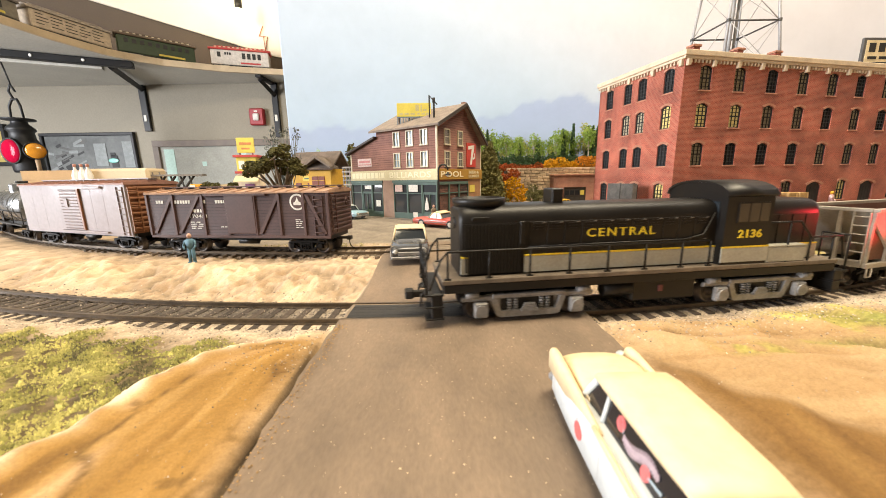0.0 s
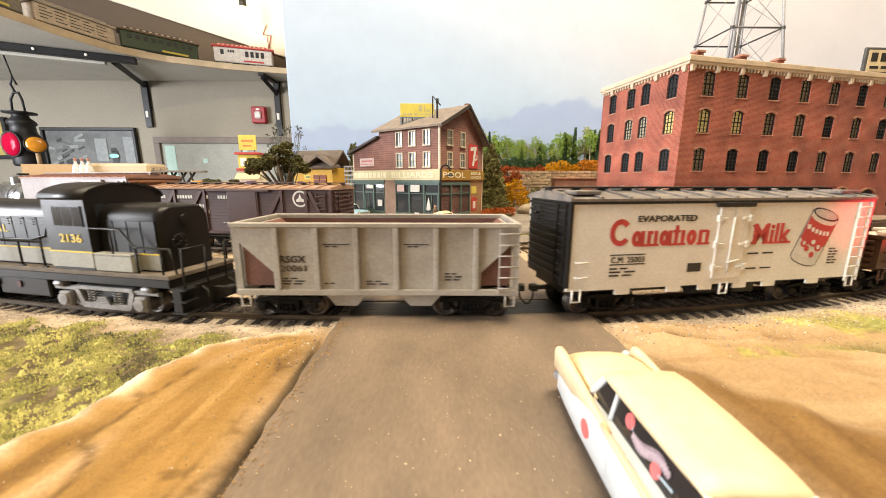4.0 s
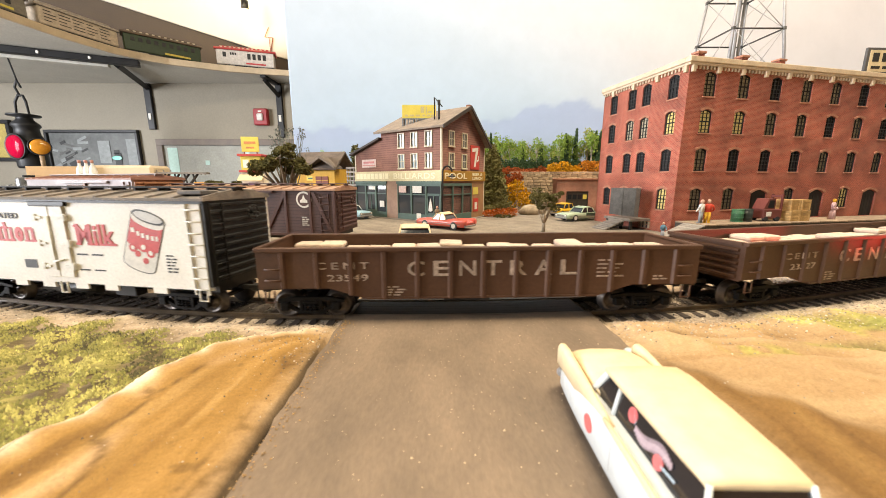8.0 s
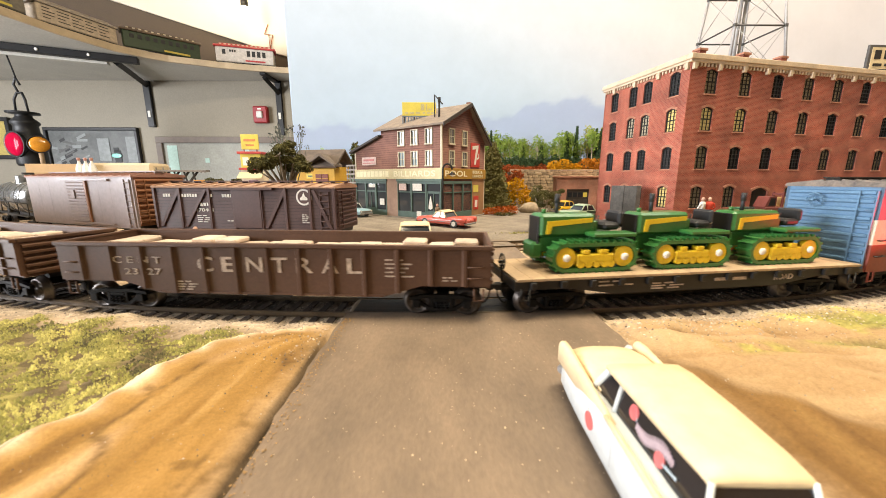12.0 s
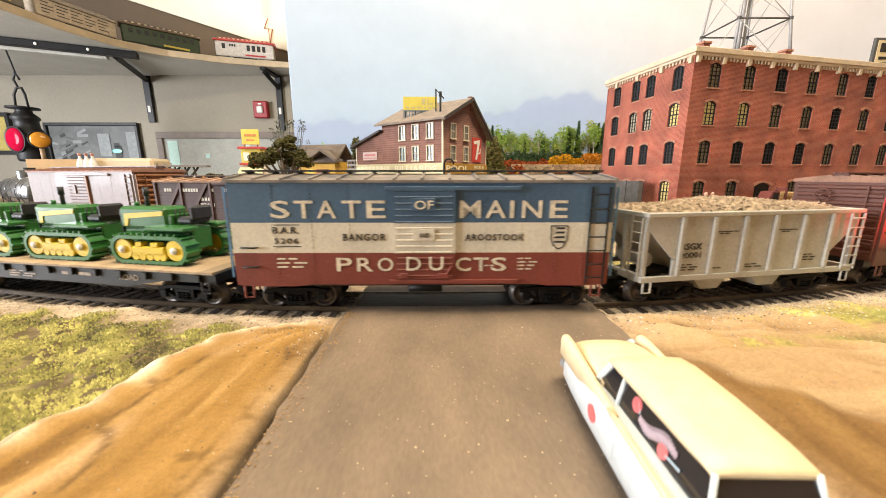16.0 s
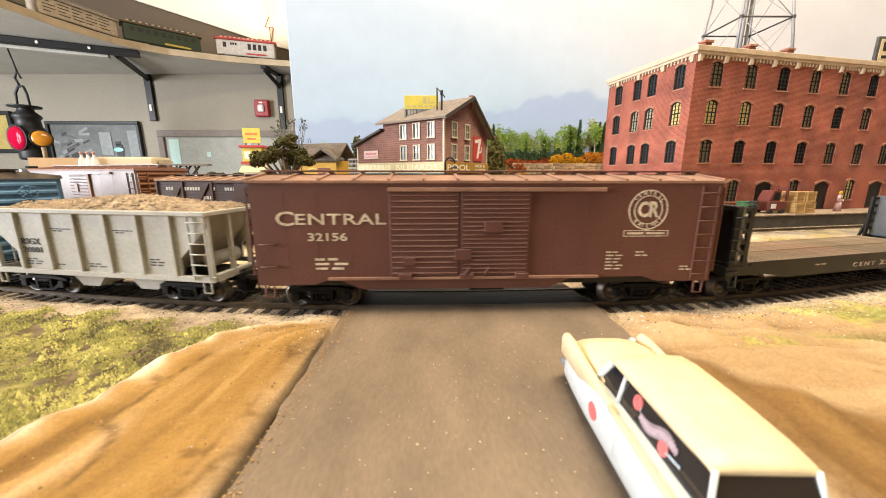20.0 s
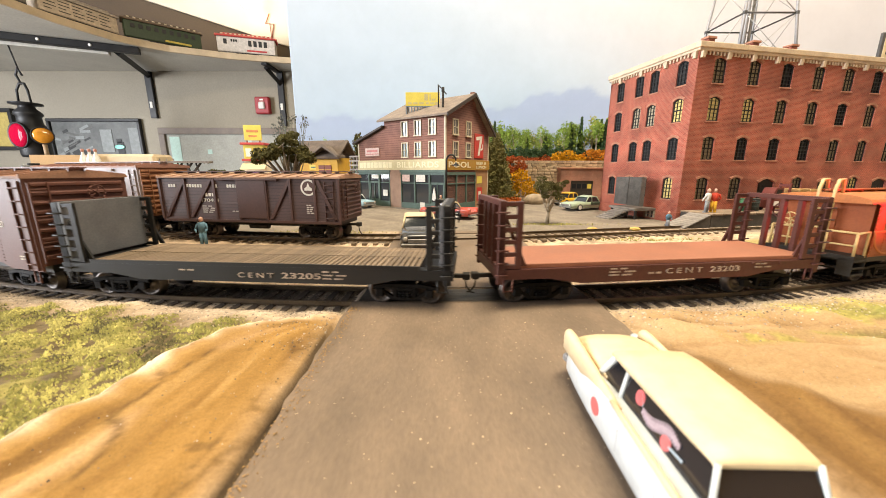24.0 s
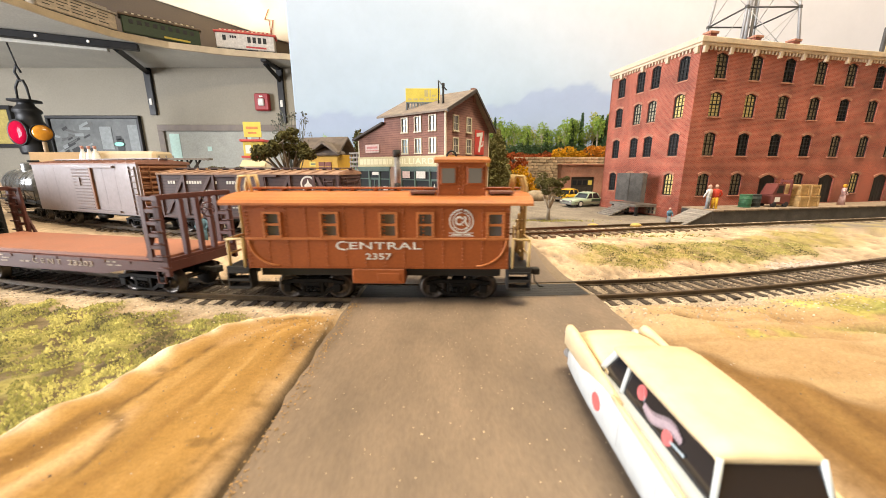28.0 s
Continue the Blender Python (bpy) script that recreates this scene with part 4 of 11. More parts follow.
def brick_material(name, col, col2, mortar, bw, bh, rough=0.55):
    """Tiny moulded brick courses, too small to pick apart one by one: courses of bw by bh millimetres."""
    m = bpy.data.materials.new(name)
    m.use_nodes = True
    nt = m.node_tree
    bs = nt.nodes["Principled BSDF"]
    tc = nt.nodes.new("ShaderNodeTexCoord")
    sep = nt.nodes.new("ShaderNodeSeparateXYZ")
    nt.links.new(tc.outputs["Object"], sep.inputs[0])
    add = nt.nodes.new("ShaderNodeMath")
    nt.links.new(sep.outputs[0], add.inputs[0])
    nt.links.new(sep.outputs[1], add.inputs[1])
    com = nt.nodes.new("ShaderNodeCombineXYZ")
    nt.links.new(add.outputs[0], com.inputs[0])
    nt.links.new(sep.outputs[2], com.inputs[1])
    br = nt.nodes.new("ShaderNodeTexBrick")
    br.inputs["Scale"].default_value = 1000.0
    br.inputs["Brick Width"].default_value, br.inputs["Row Height"].default_value, br.inputs["Mortar Size"].default_value = bw, bh, bh * 0.13
    br.inputs["Color1"].default_value, br.inputs["Color2"].default_value, br.inputs["Mortar"].default_value = (*col, 1), (*col2, 1), (*mortar, 1)
    nt.links.new(com.outputs[0], br.inputs["Vector"])
    no = nt.nodes.new("ShaderNodeTexNoise")
    no.inputs["Scale"].default_value, no.inputs["Detail"].default_value = 38.0, 5
    nt.links.new(tc.outputs["Object"], no.inputs["Vector"])
    mp = nt.nodes.new("ShaderNodeMapRange")
    mp.inputs[1].default_value, mp.inputs[2].default_value, mp.inputs[3].default_value, mp.inputs[4].default_value = 0.32, 0.68, 0.62, 1.28
    nt.links.new(no.outputs["Fac"], mp.inputs[0])
    mx = nt.nodes.new("ShaderNodeMix")
    mx.data_type, mx.blend_type = "RGBA", "MULTIPLY"
    mx.inputs[0].default_value = 1.0
    nt.links.new(br.outputs["Color"], mx.inputs[6])
    nt.links.new(mp.outputs[0], mx.inputs[7])
    nt.links.new(mx.outputs[2], bs.inputs["Base Color"])
    bs.inputs["Roughness"].default_value = rough
    bs.inputs["Specular IOR Level"].default_value = 0.5
    bp = nt.nodes.new("ShaderNodeBump")
    bp.invert = True
    bp.inputs["Strength"].default_value, bp.inputs["Distance"].default_value = 0.5, 0.0002
    nt.links.new(br.outputs["Fac"], bp.inputs["Height"])
    nt.links.new(bp.outputs["Normal"], bs.inputs["Normal"])
    return m


FACTORY_BRICK = brick_material("factory_bricks", (0.37, 0.082, 0.046), (0.25, 0.052, 0.032), (0.45, 0.19, 0.125), 2.6, 1.0)


def arch_points(w, h, rise, n=6):
    """Outline of an opening with a segmental arch, from its lower left corner."""
    pts = [(-w / 2, 0), (w / 2, 0), (w / 2, h - rise)]
    for i in range(1, n):
        t = i / n
        pts.append((w / 2 - w * t, h - rise + rise * math.sin(math.pi * t)))
    pts.append((-w / 2, h - rise))
    return pts


def wall_with_openings(width, height_, holes, thick=3.0):
    """A wall in the xz plane from 0 to width, its face at y 0, cut through by arched openings (x, z, w, h, rise)."""
    bm = bmesh.new()
    rim = [bm.verts.new((x, 0, z)) for x, z in ((0, 0), (width, 0), (width, height_), (0, height_))]
    edges = [bm.edges.new((rim[i], rim[(i + 1) % 4])) for i in range(4)]
    for x, z, w, h, rise in holes:
        ps = [bm.verts.new((x + px, 0, z + pz)) for px, pz in arch_points(w, h, rise)]
        edges += [bm.edges.new((ps[i], ps[(i + 1) % len(ps)])) for i in range(len(ps))]
    bmesh.ops.triangle_fill(bm, use_beauty=True, use_dissolve=False, edges=edges)
    bmesh.ops.recalc_face_normals(bm, faces=bm.faces)
    g = G()
    bm.verts.index_update()
    pts = [tuple(v.co) for v in bm.verts]
    fs = [tuple(v.index for v in f.verts) for f in bm.faces]
    bm.free()
    g.add(pts, fs)
    g.add([(x, thick, z) for x, y, z in pts], [tuple(reversed(f)) for f in fs])
    for x, z, w, h, rise in holes:
        ps = [(x + px, z + pz) for px, pz in arch_points(w, h, rise)]
        n = len(ps)
        g.add([(px, 0, pz) for px, pz in ps] + [(px, thick, pz) for px, pz in ps], [(i, n + i, n + (i + 1) % n, (i + 1) % n) for i in range(n)])
    return g.weld()


def sash_window(w, h, rise, cols, rows):
    """Frame and glazing bars of one arched sash, in the xz plane."""
    g = G()
    t = 0.75
    pts = arch_points(w, h, rise)
    inn = [(x * (1 - 2 * t / w), t + (z / h) * (h - 2 * t)) for x, z in pts]
    n = len(pts)
    for y0, y1 in ((0.9, 1.9),):
        v = [(x, y0, z) for x, z in pts] + [(x, y0, z) for x, z in inn] + [(x, y1, z) for x, z in inn]
        g.add(v, [(i, (i + 1) % n, n + (i + 1) % n, n + i) for i in range(n)] + [(n + i, n + (i + 1) % n, 2 * n + (i + 1) % n, 2 * n + i) for i in range(n)])
    bars_ = []
    for i in range(1, cols):
        x = -w / 2 + w * i / cols
        bars_.append(("mullion", G().box(x - 0.22, x + 0.22, 1.1, 1.8, t, h - rise * 0.35)))
    for j in range(1, rows):
        z = h * j / rows
        k = 0.5 if j == rows // 2 else 0.2
        bars_.append(("glazing_bar", G().box(-w / 2 + 0.3, w / 2 - 0.3, 1.05, 1.85, z - k, z + k)))
    return g, bars_


def lintel(w, h, rise):
    """The proud brick arch over an opening and its sill."""
    g = G()
    n = 8
    rings = []
    for i in range(n + 1):
        t = i / n
        x, z = w / 2 - w * t, h - rise + rise * math.sin(math.pi * t)
        a, b = (x * 1.02, z + 0.1), (x * 1.22, z + 1.9)
        rings.append([(a[0], -0.55, a[1]), (b[0], -0.55, b[1]), (b[0], 0.3, b[1]), (a[0], 0.3, a[1])])
    return g.loft(rings, smooth=False)


def sill(w):
    return G().box(-w / 2 - 0.8, w / 2 + 0.8, -0.6, 1.0, -1.1, -0.05, 0.1)


FAC_ANGLE = 12.0
FAC_X, FAC_Y = 210.0, 314.0
FAC_H = 145.0
FAC_L, FAC_W = 560.0, 108.0


def build_factory():
    fac = thing("factory_building", "four-storey red brick factory with arched windows and cream cornice", "building", lay(FAC_X, FAC_Y, TOWN - 0.3, 0, 0, FAC_ANGLE))
    rows = [20.5, 55.5, 88.0, 118.2]
    h, rise = 19.6, 2.2

    def window_kit(w):
        win, sash_bars = sash_window(w, h, rise, 3, 6)
        pane = G().prism([(x, z) for x, z in arch_points(w - 0.8, h - 0.6, rise)], "y", 1.95, 2.25)
        panes = {"dark": pane.mesh("pane", PANE), "lit": pane.mesh("pane", LIT), "pale": pane.mesh("pane", PANE_LIGHT)}
        return win.mesh("window", WINDOW_BLACK), [(n, b.mesh(n, WINDOW_BLACK)) for n, b in sash_bars], lintel(w, h, rise).mesh("arch", LINTEL), sill(w).mesh("sill", LINTEL), panes

    door = G().prism([(x, z) for x, z in arch_points(19.6, 27.0, 3.4)], "y", 1.6, 2.4)
    for i in range(1, 5):
        door.box(-9.8 + 19.6 * i / 5 - 0.1, -9.8 + 19.6 * i / 5 + 0.1, 1.4, 1.7, 0, 21.5)
    door_me = door.mesh("door", mat("loading_door_black", (0.025, 0.022, 0.02), 0.6))
    lin_door = lintel(19.6, 27.0, 3.4).mesh("arch", LINTEL)
    rng = random.Random(2)

    def face(xs_by_row, width, turn, w, lit):
        win, bars_, lin, sil, panes = window_kit(w)
        holes, place = [], []
        for r, zs in enumerate(rows):
            for i, (x, kind) in enumerate(xs_by_row[r]):
                if kind == "door":
                    holes.append((x, 11.6, 19.6, 27.0, 3.4))
                    place.append((x, 11.6, kind, r, i))
                else:
                    holes.append((x, zs, w, h, rise))
                    place.append((x, zs, kind, r, i))
        wall = part("wall", wall_with_openings(width, FAC_H, holes), FACTORY_BRICK, fac, at=turn)
        for x, z, kind, r, i in place:
            if kind == "door":
                d = part("door", door_me, None, fac, "black loading door", at=turn @ lay(x, 0, z))
                part("arch", lin_door, None, wall, at=lay(x, 0, z))
                continue
            ob = part("window", win, None, fac, at=turn @ lay(x, 0, z))
            part("pane", panes[lit(r, i)], None, ob)
            for n, b in bars_:
                part(n, b, None, ob)
            part("arch", lin, None, wall, at=lay(x, 0, z))
            part("sill", sil, None, wall, at=lay(x, 0, z))
        return wall

    long_x = [23.0 + 36.5 * i for i in range(15)]
    low = [(x, "door" if i in (2, 4, 6, 9, 12, 15) else "win") for i, x in enumerate(long_x)]
    bays = {0: low, 1: [(x, "win") for x in long_x], 2: [(x, "win") for x in long_x], 3: [(x, "win") for x in long_x]}
    lit_rows = {(2, 0): "lit", (2, 1): "lit", (2, 2): "pale", (2, 3): "pale", (0, 1): "pale", (0, 5): "lit", (0, 3): "pale", (2, 5): "pale", (1, 0): "pale"}
    face(bays, FAC_L, lay(0, 0, 0), 12.4, lambda r, i: lit_rows.get((r, i), "dark" if rng.random() < 0.45 else "pale"))
    xs = [14.5, 45.0, 64.0, 91.0]
    side = {r: [(FAC_W - x, "win") for x in reversed(xs)] for r in range(4)}
    side[0] = [(FAC_W - x, "win") for x in reversed(xs)]
    lit_side = {(2, 3): "lit", (2, 1): "pale", (0, 3): "lit", (2, 2): "pale"}
    face(side, FAC_W, lay(0, FAC_W, 0, 0, 0, -90), 10.8, lambda r, i: lit_side.get((r, i), "dark"))
    part("wall", G().box(0, FAC_L, FAC_W - 3, FAC_W, 0, FAC_H), FACTORY_BRICK, fac)
    part("wall", G().box(FAC_L - 3, FAC_L, 3, FAC_W - 3, 0, FAC_H), FACTORY_BRICK, fac)
    part("roof", G().box(3, FAC_L - 3, 3, FAC_W - 3, FAC_H - 4, FAC_H - 2.5), mat("tar_roof", (0.06, 0.055, 0.05), 0.9), fac)
    # brick ledge at the foot
    part("ledge", G().box(-1.0, FAC_L, -1.0, -0.1, 0, 9.4, 0.2), FACTORY_BRICK, fac)
    part("ledge", G().box(-1.0, -0.1, 0, FAC_W, 0, 9.4, 0.2), FACTORY_BRICK, fac)
    # cornice with dentils and brackets
    c1, c2, d1, d2 = G(), G(), [], []
    small_d, big_d = G().box(0, 1.5, -1.7, -0.05, -6.2, -3.45, 0.15).mesh("dentil", LIMESTONE), G().box(0, 3.0, -2.5, -0.05, -8.6, -3.45, 0.15).mesh("bracket", LIMESTONE)
    c1.box(-3.4, FAC_L, -3.4, 2.0, FAC_H - 1.2, FAC_H + 3.0, 0.4).box(-2.4, FAC_L, -2.4, 0, FAC_H - 3.4, FAC_H - 1.25, 0.3)
    c2.box(-3.4, 2.0, 2.05, FAC_W + 2, FAC_H - 1.2, FAC_H + 3.0, 0.4).box(-2.4, 0, 0.05, FAC_W + 1, FAC_H - 3.4, FAC_H - 1.25, 0.3)
    i = 0
    x = 1.0
    while x < FAC_L - 3:
        big = i % 7 == 0
        d1.append((big, lay(x, 0, FAC_H)))
        x += 3.7
        i += 1
    y, i = 1.0, 0
    while y < FAC_W - 2:
        big = i % 8 == 0
        d2.append((big, lay(0, y + (3.0 if big else 1.5), FAC_H, 0, 0, -90)))
        y += 3.7
        i += 1
    for c, d in ((c1, d1), (c2, d2)):
        co = part("cornice", c, LIMESTONE, fac, "cream moulded cornice")
        for big, at in d:
            part("bracket" if big else "dentil", big_d if big else small_d, None, co, at=at)
    # chimneys on the roof edge
    for x in (15, 62, 105):
        ch = part("chimney", G().box(x, x + 7, 8, 14, FAC_H - 3, FAC_H + 9.5, 0.3), FACTORY_BRICK, fac)
        part("cap", G().box(x - 0.9, x + 7.9, 7.1, 14.9, FAC_H + 9.5, FAC_H + 11.3, 0.2), LINTEL, ch)
    # corrugated loading porch and stair on the short side
    porch = part("porch", G().box(-1.6, -0.2, 0, 0.01, 0, 0.01), GREY_WOOD, fac, "grey corrugated loading porch")
    m = mat("corrugated_grey", (0.17, 0.165, 0.16), 0.6, 0.2, var=0.25, size=6)
    for x, (y0, y1) in ((-19.0, (22, 38)), (-19.0, (39, 57))):
        g = G()
        k = int((y1 - y0) / 3.9)
        pts = []
        for i in range(k * 2 + 1):
            pts.append((x + (2.3 if i % 2 else -1.7), y0 + (y1 - y0) * i / (k * 2)))
        pts += [(x + 3.0, y1), (x + 3.0, y0)]
        g.prism(pts, "z", 13, 40)
        part("panel", g, m, porch)
    part("platform", G().box(-24, -0.5, 23, 60, 8.6, 11.0, 0.2), GREY_WOOD, porch)
    for y in (25, 38, 58):
        part("post", G().box(-22, -20, y - 1, y + 1, 0, 8.6), DUSTY_BLACK, porch)
    for i in range(7):
        part("step", G().box(-26.5 - 3.1 * i, -23.8 - 3.1 * i, 30, 50, 7.6 - 1.25 * i, 9.0 - 1.25 * i, 0.15), GREY_WOOD, porch)
    part("stringer", G().prism([(-24, 7.4), (-24, 4.5), (-44, 0), (-45, 0)], "y", 30.5, 32).prism([(-24, 7.4), (-24, 4.5), (-44, 0), (-45, 0)], "y", 48, 49.5), DUSTY_BLACK, porch)
    # barred basement windows in the ledge of the short side
    for y0, y1 in ((22, 37), (66, 76)):
        bw = part("basement_window", G().box(-1.5, -1.02, y0, y1, 1.2, 8.6, 0.1), LINTEL, fac, "low barred basement window")
        n = int((y1 - y0 - 1) / 2.4)
        for i in range(n):
            for z0 in (1.9, 5.1):
                part("pane", G().box(-1.62, -1.5, y0 + 0.8 + 2.4 * i, y0 + 2.7 + 2.4 * i, z0, z0 + 2.8), PANE if (i + z0) % 2 < 1 else PANE_LIGHT, bw)
    # the long loading dock
    dock = thing("loading_dock", "long concrete loading dock with a plank top along the factory", "loading dock", lay(FAC_X, FAC_Y, TOWN - 0.3, 0, 0, FAC_ANGLE))
    part("base", G().box(3, FAC_L, -31, -1.2, 0, 10.2, 0.3), CONCRETE, dock, "black-stained concrete dock wall")
    plank = G().box(0, 10.6, -31.8, -1.1, 10.25, 11.4, 0.15).mesh("plank", DOCK_WOOD)
    for i in range(49):
        part("plank", plank, None, dock, at=lay(2.6 + 11.4 * i, 0, 0))
    ramp = part("ramp", G().prism([(-22.5, 0), (2.4, 0), (2.4, 10.2)], "y", -31, -12), CONCRETE, dock, "weathered grey plank ramp")
    for i in range(9):
        a = math.degrees(math.atan2(10.2, 24.9))
        part("board", G().box(0, 2.75, -31.6, -11.4, 0.15, 1.1, 0.12), GREY_WOOD, ramp, at=lay(-22.4 + 2.72 * i * 1.0, 0, 0.0 + 2.72 * i * math.tan(radians(a)), 0, -a))
    return fac


build_factory()


# ---- the billiard hall on the corner ----
def clapboard(name, col, board, rough=0.75):
    """Painted boards: thin horizontal laps of the given height in millimetres."""
    m = mat(name, col, rough, var=0.2, size=14, fine=0.9, bump=0.1)
    nt = m.node_tree
    tc = nt.nodes.new("ShaderNodeTexCoord")
    sep = nt.nodes.new("ShaderNodeSeparateXYZ")
    nt.links.new(tc.outputs["Object"], sep.inputs[0])
    mul = nt.nodes.new("ShaderNodeMath")
    mul.operation = "MULTIPLY"
    mul.inputs[1].default_value = 1000.0 / board
    nt.links.new(sep.outputs[2], mul.inputs[0])
    fr = nt.nodes.new("ShaderNodeMath")
    fr.operation = "FRACT"
    nt.links.new(mul.outputs[0], fr.inputs[0])
    bp = nt.nodes.new("ShaderNodeBump")
    bp.invert = True
    bp.inputs["Strength"].default_value, bp.inputs["Distance"].default_value = 1.0, 0.0009
    nt.links.new(fr.outputs[0], bp.inputs["Height"])
    nt.links.new(bp.outputs["Normal"], nt.nodes["Principled BSDF"].inputs["Normal"])
    gap = nt.nodes.new("ShaderNodeMapRange")
    gap.inputs[1].default_value, gap.inputs[2].default_value, gap.inputs[3].default_value, gap.inputs[4].default_value = 0.0, 0.22, 0.35, 1.0
    nt.links.new(fr.outputs[0], gap.inputs[0])
    dark = nt.nodes.new("ShaderNodeMix")
    dark.data_type, dark.blend_type = "RGBA", "MULTIPLY"
    dark.inputs[0].default_value = 1.0
    base = nt.nodes["Principled BSDF"].inputs["Base Color"]
    nt.links.new(base.links[0].from_socket, dark.inputs[6])
    nt.links.new(gap.outputs[0], dark.inputs[7])
    nt.links.new(dark.outputs[2], base)
    return m


CLAP = clapboard("plum_clapboard", (0.25, 0.118, 0.088), 2.6)
TRIM_CREAM = mat("cream_trim", (0.62, 0.56, 0.42), 0.7, var=0.12)
SHOP_GREEN = mat("shop_green", (0.085, 0.135, 0.115), 0.6, var=0.15)
SHINGLE = mat("brown_shingle", (0.22, 0.175, 0.14), 0.85, var=0.25, size=9, fine=1.5, bump=0.3)
ROOF_EDGE = mat("dark_fascia", (0.05, 0.04, 0.035), 0.7)
SHOP_GLASS = glass("shop_glass", (0.045, 0.05, 0.055), 0.05)
# pale blue base colour stands in for daylight reflected in the panes
ROOM_PANE = glass("upper_pane", (0.36, 0.44, 0.48), 0.06)
SIGN_YELLOW = mat("sign_yellow", (0.66, 0.55, 0.10), 0.6, var=0.1)
SIGN_OCHRE = mat("sign_ochre", (0.36, 0.20, 0.03), 0.65, var=0.12)
SIGN_CREAM = mat("sign_cream", (0.60, 0.53, 0.32), 0.7, var=0.1)
PALE_LETTER = mat("pale_letter", (0.78, 0.72, 0.50), 0.7, var=0.06)
SIGN_RED = mat("sign_red", (0.50, 0.045, 0.03), 0.5, var=0.1)
POSTER = mat("faded_poster", (0.62, 0.48, 0.44), 0.7, var=0.18, size=3)


def sash(w, h):
    """A cream double-hung window: frame proud of the wall, with its bars."""
    g = G()
    t = 1.2
    g.box(-w / 2 - t, -w / 2, -0.9, 0.9, -t, h + t, 0.1).box(w / 2, w / 2 + t, -0.9, 0.9, -t, h + t, 0.1)
    g.box(-w / 2, w / 2, -0.9, 0.9, h, h + t, 0.1).box(-w / 2 - t - 0.5, w / 2 + t + 0.5, -1.4, 0.9, -t - 0.3, 0, 0.1)
    g.box(-w / 2, w / 2, -0.2, 0.9, h / 2 - 0.35, h / 2 + 0.35).box(-0.25, 0.25, 0.0, 0.8, 0, h)
    return g


def shop_bay(parent, x0, x1, z0, z1, cols, door=None, face=None):
    """A glazed shopfront of dark green frames with a kick plate, transom and panes."""
    fr = G()
    fr.box(x0, x1, -1.2, 0.8, z1 - 3.2, z1, 0.15)
    w = (x1 - x0) / cols
    for i in range(cols + 1):
        x = x0 + w * i
        fr.box(max(x0, x - 1.1), min(x1, x + 1.1), -1.5, 0.8, z0 + 7.0, z1 - 3.2, 0.12)
    for i in range(cols):
        if i != door:
            fr.box(x0 + w * i, x0 + w * (i + 1), -1.0, 0.8, z1 - 13.5, z1 - 12.3)
    bay = part("shopfront", G().box(x0, x1, -1.4, 0.8, z0, z0 + 7.0, 0.2), SHOP_GREEN, parent, "dark green shopfront frame", at=face)
    split_part("frame_member", fr, SHOP_GREEN, bay)
    for i in range(cols):
        a, b = x0 + w * i + 1.1, x0 + w * (i + 1) - 1.1
        part("pane", G().box(a, b, 0.0, 0.3, z0 + 7, z1 - 3.2), SHOP_GLASS, bay)
        if i == door:
            d = G().box(a, a + 1.6, -0.9, 0.2, z0 + 0.5, z1 - 12).box(b - 1.6, b, -0.9, 0.2, z0 + 0.5, z1 - 12).box(a, b, -0.9, 0.2, z0 + 0.5, z0 + 9).box(a, b, -0.9, 0.2, z1 - 14, z1 - 11.5).box((a + b) / 2 - 0.5, (a + b) / 2 + 0.5, -0.9, 0.2, z0 + 0.5, z1 - 12)
            part("door", d, SHOP_GREEN, bay, "green panelled shop door")
    return bay


